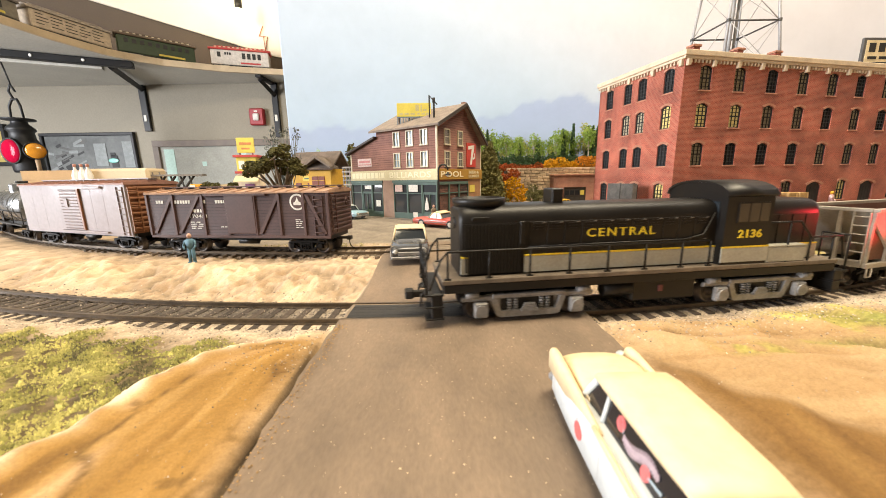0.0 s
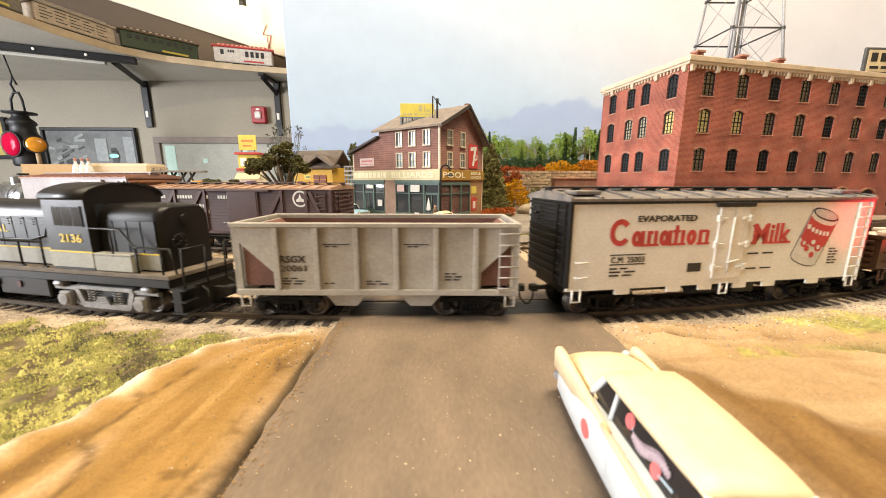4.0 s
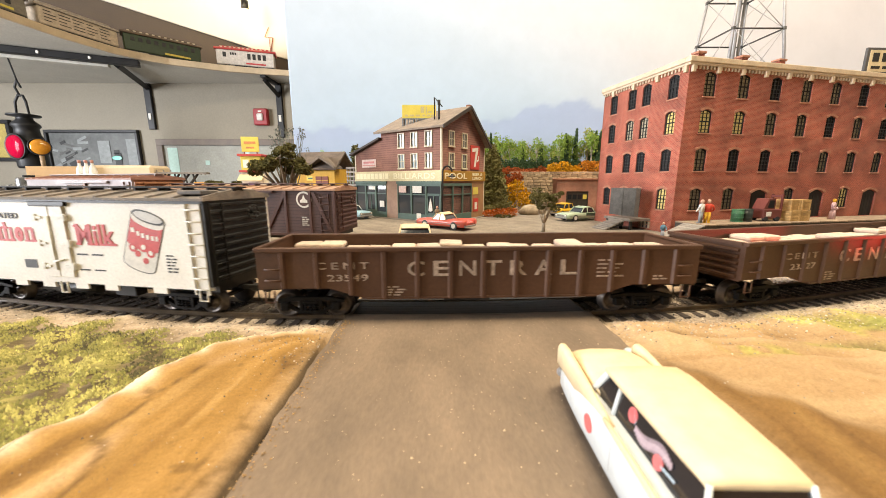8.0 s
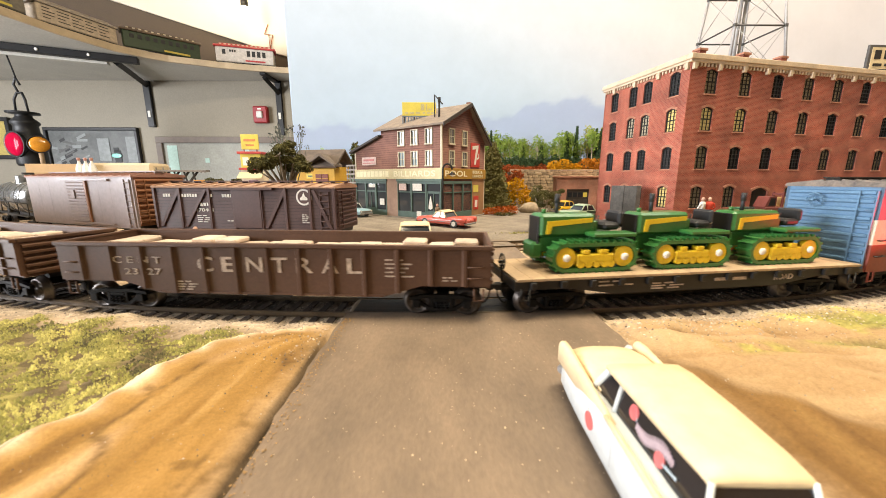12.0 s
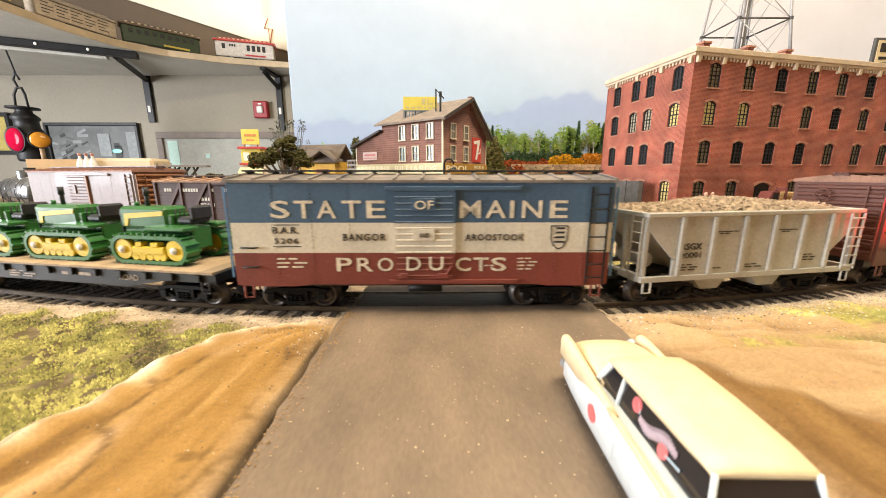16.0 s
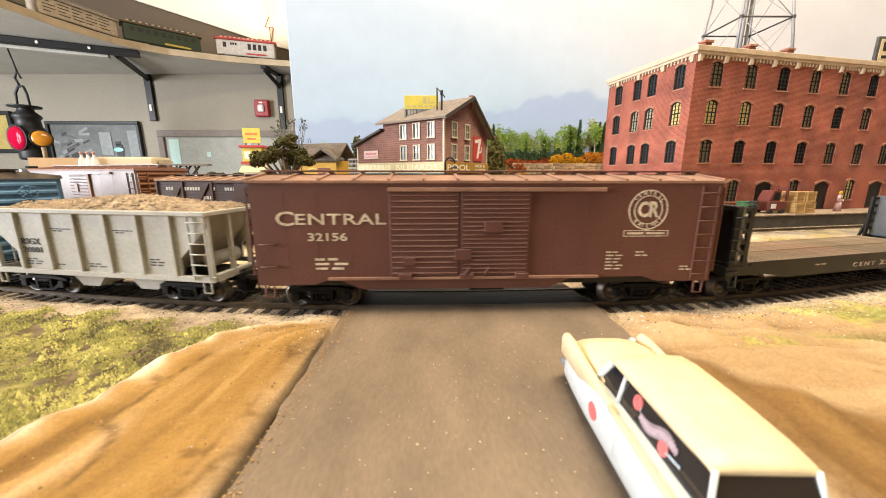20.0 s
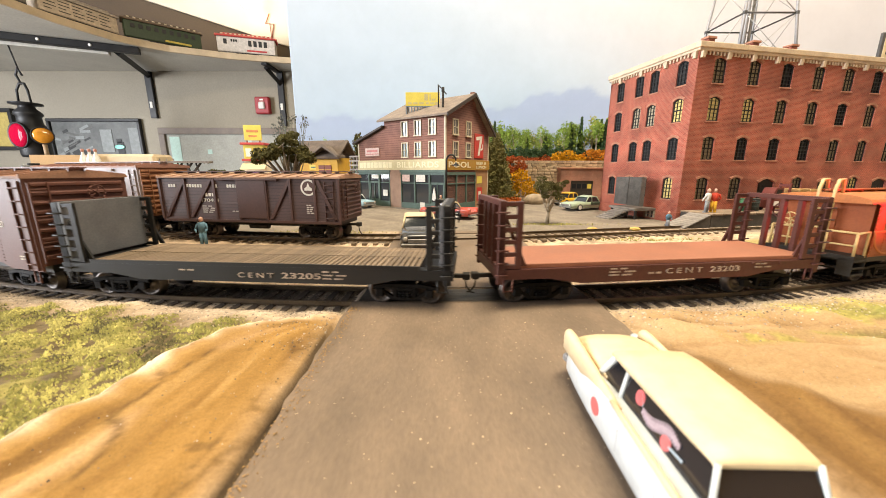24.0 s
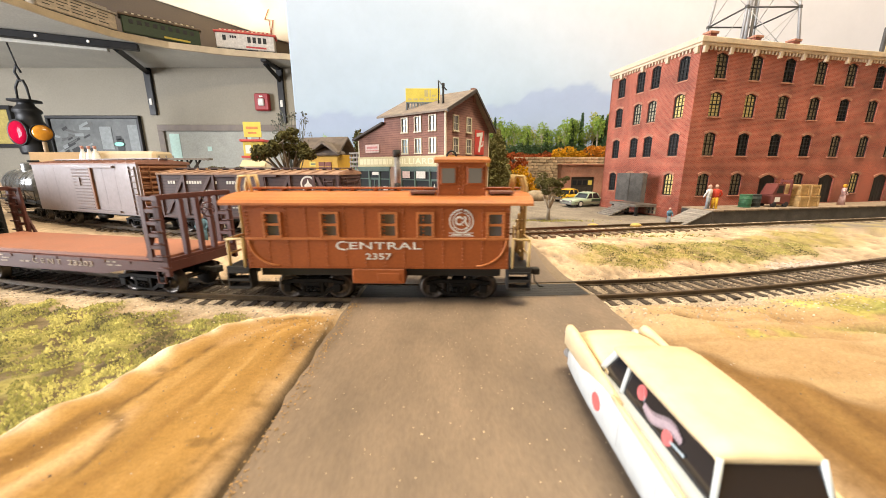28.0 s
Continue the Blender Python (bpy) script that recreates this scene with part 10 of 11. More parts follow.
        fw.box(cx - wd / 2, cx + wd / 2, -w - 0.28, -w, cz - 0.8, cz + 0.9)
    part("can_print_shapes", fw, WHITE, can)
    lt = G().box(-50.5, -36, -w - 0.12, -w + 0.1, 24.6, 25.0).box(-50.5, -36, -w - 0.12, -w + 0.1, 21.0, 21.4)
    write(lt, "C.M. 25003", -50, 21.9, 2.1, 13.6, y=-w - 0.1)
    bars(lt, -50.3, 19.4, -w - 0.05, 3, 12, 0.55, 1.3)
    bars(lt, 9, 23.2, -w - 0.05, 1, 20, 0.6)
    bars(lt, 9, 17.2, -w - 0.05, 1, 20, 0.5)
    bars(lt, 49, 24, -w - 0.05, 6, 5, 0.5, 1.2)
    lt.box(-17.5, -11.5, -w - 0.12, -w + 0.1, 17.2, 20.6)
    part("lettering", lt, INK, car)
    part("underbody", G().box(-30, 30, -5, 5, 6.5, 9.6).cyl((-8, -9, 7.5), (6, -9, 7.5), 2.2, n=10).box(14, 24, -10, -5, 5, 9.6, 0.3), BLACK, car)
    add_truck(car, -47.2)
    add_truck(car, 49.2)
    add_couplers(car, h)
    return car


def gondola(label, centre, half, number, load_seed):
    car = new_car("gondola_car", label, centre, half)
    h, w, zt = half, 16.8, 27.2
    low = [(-h, zt), (h, zt), (h, 13.4), (h - 24, 13.4), (h - 38, 9.0), (-h + 38, 9.0), (-h + 24, 13.4), (-h, 13.4)]
    for s in (-1, 1):
        part("side", G().prism(low, "y", min(s * w, s * (w - 0.9)), max(s * w, s * (w - 0.9))), GOND, car)
        part("top_rail", G().box(-h - 0.3, h + 0.3, min(s * (w - 1), s * (w + 1.0)), max(s * (w - 1), s * (w + 1.0)), zt - 0.6, zt + 0.9, 0.2), GOND, car)
        part("end", G().box(min(s * (h - 1), s * h), max(s * (h - 1), s * h), -w + 0.95, w - 0.95, 12.5, zt), GOND, car)
        eg = G()
        for i in range(5):
            z = 14.5 + 2.6 * i
            eg.prism([(s * h, z - 0.9), (s * (h + 1.1), z - 0.4), (s * (h + 1.1), z + 0.4), (s * h, z + 0.9)], "y", -w + 2, w - 2)
        split_part("end_rib", eg, GOND, car)
        part("end_rail", G().box(min(s * (h - 1), s * (h + 0.6)), max(s * (h - 1), s * (h + 0.6)), -w + 1.05, w - 1.05, zt - 0.6, zt + 0.9, 0.2), GOND, car)
        part("stirrup", stirrup(G(), s * (h - 4), -w - 0.2, 12.6), GOND, car)
        gr = G()
        for z in (16.5, 20.5):
            gr.tube([(s * (h - 3), -w, z), (s * (h - 3), -w - 0.9, z), (s * (h - 8), -w - 0.9, z), (s * (h - 8), -w, z)], 0.28, 5)
        split_part("grab_iron", gr, GOND, car)
    part("brake_wheel", brake_wheel(G(), h + 2.4, 8, 22, 3.0), GOND, car)
    n = 13
    for i in range(n):
        x = -h + 9 + (2 * h - 18) * i / (n - 1)
        zl = 9.0 if abs(x) < h - 38 else (13.4 if abs(x) > h - 24 else 13.4 - 4.4 * (h - 24 - abs(x)) / 14)
        rib = G().prism([(x - 1.1, -w), (x - 0.6, -w - 0.9), (x + 0.6, -w - 0.9), (x + 1.1, -w)], "z", zl, zt - 0.6)
        part("rib", rib, GOND, car)
        part("rib", rib.moved(Matrix.Rotation(math.pi, 4, "Z")), GOND, car)
    part("bottom_flange", G().prism([(-h + 38, 9.0), (h - 38, 9.0), (h - 38, 9.7), (-h + 38, 9.7)], "y", -w - 0.5, -w - 0.02), GOND, car)
    part("floor", G().box(-h + 1, h - 1, -w + 1, w - 1, 12.8, 14), GOND, car)
    rng = random.Random(load_seed)
    # a level bed of pale sacks
    k = 0
    for lx in range(15):
        for ly in range(3):
            for lv in range(2):
                if lv == 1 and rng.random() < 0.74:
                    continue
                x, y = -h + 9 + (2 * h - 18) * lx / 14 + rng.uniform(-1, 1), -10.3 + 10.3 * ly
                z = 21.2 + 2.2 * lv + rng.uniform(-0.2, 0.2)
                hx = (2 * h - 18) / 28 - 0.25
                part("sack", G().box(-hx, hx, -4.9, 4.9, 0, 2.2, 0.6), SACKS, car, at=lay(x, y, z, rng.uniform(-2, 2), rng.uniform(-2, 2), rng.uniform(-4, 4)))
    part("sack_bed", G().box(-h + 1.2, h - 1.2, -w + 1.1, w - 1.1, 14, 21.2), SACKS, car)
    lt = G()
    o = -centre
    big = "CENTRAL"
    xs = {542.2: (514.1, 579.2), 720.0: (692.9, 758.3)}[centre]
    step = (xs[1] - xs[0]) / 7
    for i, c in enumerate(big):
        write(lt, c, xs[0] + o + step * i + 0.6, 17.4, 5.6, step * 0.66, y=-w - 0.12, bold=0.012)
    part("lettering", lt, FADED, car, "faded white lettering")
    l2 = write(G(), "CENT", xs[0] + o - 32, 20.2, 2.5, 19, y=-w - 0.12, spacing=1.4)
    write(l2, number, xs[0] + o - 28, 15.8, 2.4, 14.5, y=-w - 0.12)
    bars(l2, xs[0] + o - 8, 13.2, -w - 0.05, 4, 9, 0.5, 1.0)
    bars(l2, xs[1] + o + 5, 22.4, -w - 0.05, 5, 11, 0.55, 1.5)
    bars(l2, h - 17, 16.2, -w - 0.05, 2, 6, 0.5, 1.1)
    part("small_lettering", l2, FADED, car)
    add_truck(car, -h + 16.5)
    add_truck(car, h - 17.5)
    add_couplers(car, h)
    part("underbody", G().box(-h + 12, h - 12, -3.5, 3.5, 8.2, 12.8).box(-14, 4, -9, -4, 5.5, 9), BLACK, car)
    return car


def crawler_tractor():
    """Green crawler tractor with yellow rollers, nose to -x."""
    t = thing("crawler_tractor", "green toy crawler tractor with yellow stripe and yellow track rollers", "tractor", group="crawler tractors on the flatcar")
    hood = G().box(-21, 2, -5.2, 5.2, 13.0, 22.0, 1.1)
    part("hood", hood, GREEN, t)
    part("grille", G().box(-21.6, -20.9, -4.4, 4.4, 9.0, 21.0, 0.2), BLACK, t)
    part("engine", G().box(-20.5, 0, -4.2, 4.2, 7.0, 13.0, 0.4).cyl((-15, -4.6, 15), (-15, -3.5, 15), 1.1, n=8).box(-9, -2, -4.9, -4.0, 9.2, 12.4, 0.2), GREEN, t)
    part("stripe", G().prism([(-18.6, 14.2), (-16.8, 14.2), (-16.2, 17.2), (0.5, 18.6), (0.8, 20.4), (-18.0, 19.2)], "y", -5.5, -5.15).prism([(-18.6, 14.2), (-16.8, 14.2), (-16.2, 17.2), (0.5, 18.6), (0.8, 20.4), (-18.0, 19.2)], "y", 5.15, 5.5), TRACTOR_YELLOW, t)
    part("nose", G().box(-24, -19, -4.6, 4.6, 4.5, 11.0, 1.0), GREEN, t)
    part("radiator_cap", G().cyl((-17.5, 0, 21.8), (-17.5, 0, 23.6), 0.9, n=8), GREEN, t)
    part("exhaust", G().cyl((-12, 0, 21.5), (-12, 0, 28.5), 0.8, n=10).cyl((-12, 0, 26.0), (-12, 0, 29.5), 1.05, n=10), RUBBER, t)
    part("body", G().box(0, 13, -4.6, 4.6, 5.0, 14.2, 0.6), GREEN, t)
    part("fender", G().box(-2, 16, -11.5, -4.7, 13.4, 15.0, 0.4), GREEN, t)
    part("fender", G().box(-2, 16, 4.7, 11.5, 13.4, 15.0, 0.4), GREEN, t)
    part("dash", G().box(0.8, 3.6, -4.4, 4.4, 14.2, 19.0, 0.4), GREEN, t)
    part("seat", G().box(6.0, 13.5, -4.8, 4.8, 15.2, 18.2, 1.0).box(12.4, 14.6, -4.8, 4.8, 17, 22.6, 0.8), RUBBER, t)
    lv = G()
    for y in (-3, -1, 1, 3):
        lv.tube([(3.8, y, 15), (4.6, y, 21)], 0.28, 5)
    part("levers", lv, RUBBER, t)
    for s in (-1, 1):
        ya, yb = (s * 6.2, s * 12.2)
        y0, y1 = min(ya, yb), max(ya, yb)
        n = 30
        outer, inner = [], []
        x0, x1, r, cz = -13.0, 11.0, 5.6, 6.0
        for i in range(n):
            a = 2 * math.pi * i / n
            cx = x1 if math.cos(a) > 0 else x0
            for lst, rr in ((outer, r), (inner, r - 1.4)):
                lst.append((cx + rr * math.cos(a), cz + rr * math.sin(a)))
        g = G()
        v = [(x, y0, z) for x, z in outer] + [(x, y1, z) for x, z in outer] + [(x, y0, z) for x, z in inner] + [(x, y1, z) for x, z in inner]
        f = []
        for i in range(n):
            j = (i + 1) % n
            f += [(i, j, n + j, n + i), (2 * n + i, 3 * n + i, 3 * n + j, 2 * n + j), (i, 2 * n + i, 2 * n + j, j), (n + i, n + j, 3 * n + j, 3 * n + i)]
        g.add(v, f)
        belt = part("track_belt", g, GREEN, t)
        # grousers round the belt
        cl = G()
        per = 2 * (x1 - x0) + 2 * math.pi * r
        m = 30
        for i in range(m):
            d = per * i / m
            L = x1 - x0
            if d < L:
                x, z, a = x0 + d, cz + r, 90
            elif d < L + math.pi * r:
                b = (d - L) / r
                x, z, a = x1 + r * math.sin(b), cz + r * math.cos(b), 90 - math.degrees(b)
            elif d < 2 * L + math.pi * r:
                x, z, a = x1 - (d - L - math.pi * r), cz - r, -90
            else:
                b = (d - 2 * L - math.pi * r) / r
                x, z, a = x0 - r * math.sin(b), cz - r * math.cos(b), -90 - math.degrees(b)
            cl.join(G().box(-0.1, 0.9 if z > cz - 4.5 else 0.4, y0 - 0.1, y1 + 0.1, -0.35, 0.35), mmat(x, 0, z, 0, -a, 0))
        tagged(part("grousers", cl, GREEN, belt), kind="stuff")
        yo = y0 - 0.15 if s < 0 else y1 + 0.15
        yi = yo + (3 if s < 0 else -3)
        for x in (x0, x1):
            wl = part("roller_wheel", G().cyl((x, yi, cz), (x, yo - s * 0.6, cz), 4.0, n=18), TRACTOR_YELLOW, belt)
            part("hub", G().ball((x, yo, cz), 1.5, 10, 6, 1, 0.5, 1), WHITE, wl)
        part("roller_frame", G().box(-8.6, 6.6, min(yi, yo), max(yi, yo), 3.6, 7.4, 0.5).box(-6.5, -3.5, min(yi, yo), max(yi, yo), 7.2, 9.0, 0.3).box(0.5, 4.0, min(yi, yo), max(yi, yo), 7.2, 9.0, 0.3), TRACTOR_YELLOW, belt)
        rl = G()
        for x in (-7, -3.7, -0.4, 2.9, 5.6):
            rl.cyl((x, yi, 3.4), (x, yo, 3.4), 1.5, n=10)
        split_part("roller", rl, TRACTOR_YELLOW, belt)
    return t


def flatcar_with_tractors():
    car = new_car("flat_car", "black flatcar with a tan plank deck", 883.0, 78)
    h, w = 77.0, 16.6
    part("frame", G().prism([(-h, 14.6), (h, 14.6), (h, 11.4), (h - 22, 11.2), (h - 40, 8.2), (-h + 40, 8.2), (-h + 22, 11.2), (-h, 11.4)], "y", -w + 0.6, w - 0.6), BLACK, car)
    n = 26
    step = 2 * (h - 0.5) / n
    pl = G().box(0.06, step - 0.06, -w - 0.2, w + 0.2, 14.65, 15.6, 0.08).mesh("deck_plank", DECK_TAN)
    for i in range(n):
        part("deck_plank", pl, None, car, at=lay(-h + 0.5 + step * i, 0, 0))
    for i in range(13):
        x = -h + 7 + (2 * h - 14) * i / 12
        part("stake_pocket", G().box(x - 1.1, x + 1.1, -w - 0.6, -w + 0.6, 11.6, 14.3, 0.2), BLACK, car)
    lt = G()
    bars(lt, -44, 13.0, -w + 0.5, 2, 16, 0.55, 1.5)
    bars(lt, -22, 11.4, -w + 0.5, 3, 16, 0.5, 1.0)
    write(lt, "ROAD", 34, 10.6, 2.3, 9, y=-w + 0.5)
    bars(lt, 6, 11.4, -w + 0.5, 1, 24, 1.2)
    part("lettering", lt, FADED, car)
    part("brake_wheel", brake_wheel(G(), -h - 1.5, -6, 20, 3.0).cyl((-h - 1.5, -6, 12), (-h - 1.5, -6, 20), 0.4, n=6), BLACK, car)
    part("stirrup", stirrup(stirrup(G(), -h + 4, -w, 12), h - 4, -w, 12), BLACK, car)
    add_truck(car, -h + 18)
    add_truck(car, h - 18)
    add_couplers(car, h)
    return car


def boxcar_body(car, h, w, zb, zt, m, end_mat, roof_mat, ends=True, walk_mat=None):
    part("side_wall", G().box(-h, h, w - 1.2, w, zb, zt), m, car)
    for s in (-1, 1):
        part("end_wall", G().box(min(s * (h - 1.2), s * h), max(s * (h - 1.2), s * h), -w + 1.25, w - 1.25, zb, zt + 1.2), end_mat, car)
        car_end(car, s, h, w, zb + 1.5, zt - 0.5, end_mat, 9, end_mat)
    part("floor_frame", G().box(-h + 2, h - 2, -13, 13, 9.5, zb), BLACK, car)
    part("underbody", G().box(-h * 0.5, h * 0.5, -4, 4, 7, 9.6).cyl((-6, -8, 7.4), (7, -8, 7.4), 2.0, n=10), BLACK, car)
    return house_roof(h, w + 0.6, zt, 0.8, 3.0, 14, roof_mat, car, "dusty ribbed roof", walk_mat or roof_mat)


def ribbed_door(car, x0, x1, z0, z1, y, m, ribs, label="", cut=None):
    d = part("door", G().box(x0, x1, y - 0.9, y - 0.05, z0, z1, 0.15), m, car, label)
    for i in range(ribs):
        z = z0 + 1.2 + (z1 - z0 - 2.4) * i / (ribs - 1)
        part("door_rib", G().prism([(y - 0.9, z - 0.45), (y - 1.35, z), (y - 0.9, z + 0.45)], "x", x0 + 0.8, x1 - 0.8), m, d)
    return d


def maine_car():
    car = new_car("boxcar", "boxcar in blue, ivory and oxide red bands with ivory lettering", 1032.0, 67)
    h, w, zb, zt = 67.0, 17.0, 12.4, 47.6
    z1, z2 = 23.0, 33.8
    for z0_, z1_, m in ((zb, z1, MAINE_RED), (z1 + 0.02, z2, MAINE_WHITE), (z2 + 0.02, zt, MAINE_BLUE)):
        part("side_panel", G().box(-h, h, -w, -w + 1.2, z0_, z1_), m, car)
        tagged(part("rivets", rivet_rows(G(), (-52, -39, -26, 22, 34.5, 47, 57), -w, z0_ + 0.6, z1_ - 0.3, 1.35, 0.26), m, car), kind="stuff")
    part("side_sill", G().prism([(-h, zb), (h, zb), (h, 11.2), (h - 6, 10.6), (h - 22, 10.6), (h - 26, zb - 1.2), (-h + 26, zb - 1.2), (-h + 22, 10.6), (-h + 6, 10.6), (-h, 11.2)], "y", -w + 0.1, -w + 0.9), MAINE_RED, car)
    boxcar_body(car, h, w, zb, zt, MAINE_BLUE, mat("end_blue", (0.11, 0.22, 0.36), 0.55, var=0.15), DUSTY_ROOF, walk_mat=DUSTY_BLACK)
    x0, x1 = 1023.3 - 1032 - 1.5, 1043.5 - 1032
    d = part("door", G().box(x0, x1, -w - 1.0, -w - 0.05, zb + 1.0, z1 - 0.1), MAINE_RED, car, "sliding door in three colours")
    part("door_panel", G().box(x0, x1, -w - 1.0, -w - 0.05, z1, z2 - 0.1), MAINE_WHITE, d)
    part("door_panel", G().box(x0, x1, -w - 1.0, -w - 0.05, z2, zt - 2.6), MAINE_BLUE, d)
    for i in range(15):
        z = zb + 2.4 + i * 2.15
        m = MAINE_RED if z < z1 else (MAINE_WHITE if z < z2 else MAINE_BLUE)
        part("door_rib", G().prism([(-w - 1.0, z - 0.4), (-w - 1.4, z), (-w - 1.0, z + 0.4)], "x", x0 + 1, x1 - 1), m, d)
    part("door_track", G().box(-8.5 - 4, 34, -w - 1.4, -w + 0.1, zt - 2.5, zt - 1.3, 0.1), MAINE_BLUE, car)
    part("door_track", G().box(-12, 34, -w - 1.2, -w + 0.1, zb - 0.5, zb + 0.8, 0.1), MAINE_RED, car)
    part("placard", G().box(x0 + 6.5, x0 + 15, -w - 1.6, -w - 0.9, 38, 42.4, 0.1), MAINE_BLUE, d)
    part("placard", G().box(x0 + 6.8, x0 + 14.5, -w - 1.6, -w - 0.9, 27.6, 31.6, 0.1), MAINE_WHITE, d)
    part("door_latch", G().box(x0 + 2, x0 + 5, -w - 1.7, -w - 0.9, zb + 1.5, zb + 3.4, 0.2).box(x1 - 6, x1 - 2, -w - 1.7, -w - 0.9, zb + 1.5, zb + 3.4, 0.2).cyl((x1 - 3, -w - 1.5, zb + 3), (x1 - 1.2, -w - 1.5, zb + 6), 0.4, n=6), MAINE_RED, d)
    part("side_ladder", ladder(G(), h - 8.0, -w, zb - 1, zt - 1.5, 6.2, 7), BLACK, car)
    o = -1032.0
    lt = G()
    xs = [979.4, 987.6, 995.4, 1004.2, 1012.6]
    for c, x in zip("STATE", xs):
        write(lt, c, x + o, 35.4, 6.1, 6.6, y=-w - 0.14, bold=0.01)
    for c, x, wd in zip("MAINE", [1045.0, 1054.0, 1062.6, 1066.8, 1076.6], (7.4, 7.2, 1.4, 7.0, 6.2)):
        write(lt, c, x + o, 35.4, 6.1, wd, y=-w - 0.14, bold=0.01)
    write(lt, "OF", x0 + 7.6, 38.6, 3.0, 6.6, y=-w - 1.75, bold=0.01)
    part("lettering", lt, CREAM, car)
    lt = G()
    for c, x in zip("PRO", [1001.1, 1008.4, 1015.8]):
        write(lt, c, x + o, 16.2, 5.0, 5.6, y=-w - 0.14, bold=0.01)
    for c, x in zip("DU", [1026.2, 1034.2]):
        write(lt, c, x + o, 16.8, 5.0, 5.2, y=-w - 1.5, bold=0.01)
    for c, x in zip("CTS", [1043.8, 1050.2, 1056.6]):
        write(lt, c, x + o, 16.2, 5.0, 5.4, y=-w - 0.14, bold=0.01)
    bars(lt, -52, 20.6, -w - 0.05, 3, 12, 0.6, 1.5)
    bars(lt, 34, 20.6, -w - 0.05, 4, 8, 0.5, 1.3)
    bars(lt, 22, 18.0, -w - 0.05, 1, 6, 0.5, 1.3)
    part("lettering", lt, CREAM, car)
    k = write(G(), "B.A.R.", 979.4 + o, 30.0, 2.3, 9.2, y=-w - 0.12)
    write(k, "5206", 979.8 + o, 26.4, 1.9, 8.4, y=-w - 0.12, spacing=1.2)
    k.box(979.2 + o, 989 + o, -w - 0.12, -w + 0.05, 32.9, 33.2).box(979.2 + o, 989 + o, -w - 0.12, -w + 0.05, 25.2, 25.5)
    write(k, "BANGOR", 1004 + o, 27.4, 2.5, 15, y=-w - 0.14, spacing=1.2, bold=0.012)
    write(k, "AROOSTOOK", 1047.0 + o, 27.4, 2.3, 21, y=-w - 0.14, spacing=1.15, bold=0.012)
    write(k, "AND", x0 + 9, 28.8, 1.5, 3.6, y=-w - 1.75)
    sh = [(45.5, 32.6), (51.5, 32.6), (51.3, 27.5), (50, 25), (48.5, 24.3), (47, 25), (45.7, 27.5)]
    for (xa, za), (xb, zb_) in zip(sh, sh[1:] + sh[:1]):
        k.cyl((xa, -w - 0.05, za), (xb, -w - 0.05, zb_), 0.22, n=4)
    for z in (26.5, 28.2, 29.9, 31.4):
        k.box(46.6, 50.4, -w - 0.12, -w + 0.05, z, z + 0.7)
    part("black_lettering", k, INK, car)
    gr = G()
    for z in (18, 25):
        gr.tube([(-h + 3, -w, z), (-h + 3, -w - 0.9, z), (-h + 8.5, -w - 0.9, z), (-h + 8.5, -w, z)], 0.28, 5)
    split_part("grab_iron", gr, BLACK, car)
    part("stirrup", stirrup(stirrup(G(), -h + 4, -w, 11), h - 4, -w, 11), MAINE_RED, car)
    add_truck(car, -48)
    add_truck(car, 48.5)
    add_couplers(car, h)
    return car


def round_seal(g, cx, cz, y, r, m=None):
    """Ring badge with two interlaced letters."""
    for rr, t in ((r, 0.42), (r * 0.72, 0.3)):
        n = 36
        for i in range(n):
            a, b = 2 * math.pi * i / n, 2 * math.pi * (i + 1) / n
            p = [(cx + (rr - t) * math.cos(a), cz + (rr - t) * math.sin(a)), (cx + rr * math.cos(a), cz + rr * math.sin(a)), (cx + rr * math.cos(b), cz + rr * math.sin(b)), (cx + (rr - t) * math.cos(b), cz + (rr - t) * math.sin(b))]
            g.prism(p, "y", y - 0.12, y + 0.05)
    write(g, "C", cx - r * 0.52, cz - r * 0.36, r * 0.78, r * 0.56, y=y, bold=0.03)
    write(g, "R", cx + r * 0.06, cz - r * 0.36, r * 0.78, r * 0.5, y=y, bold=0.03)
    for i, c in enumerate("CENTRAL"):
        a = radians(140 - i * 100 / 6)
        gl = letters(c, r * 0.17)
        g.join(gl, mmat(cx + r * 0.8 * math.cos(a) - r * 0.05, y, cz + r * 0.8 * math.sin(a) - r * 0.05, 0, math.degrees(math.pi / 2 - a), 0))
    for i, c in enumerate("RAILWAY"):
        a = radians(220 + i * 100 / 6)
        gl = letters(c, r * 0.17)
        g.join(gl, mmat(cx + r * 0.88 * math.cos(a), y, cz + r * 0.88 * math.sin(a), 0, -math.degrees(a - 1.5 * math.pi), 0))
    return g


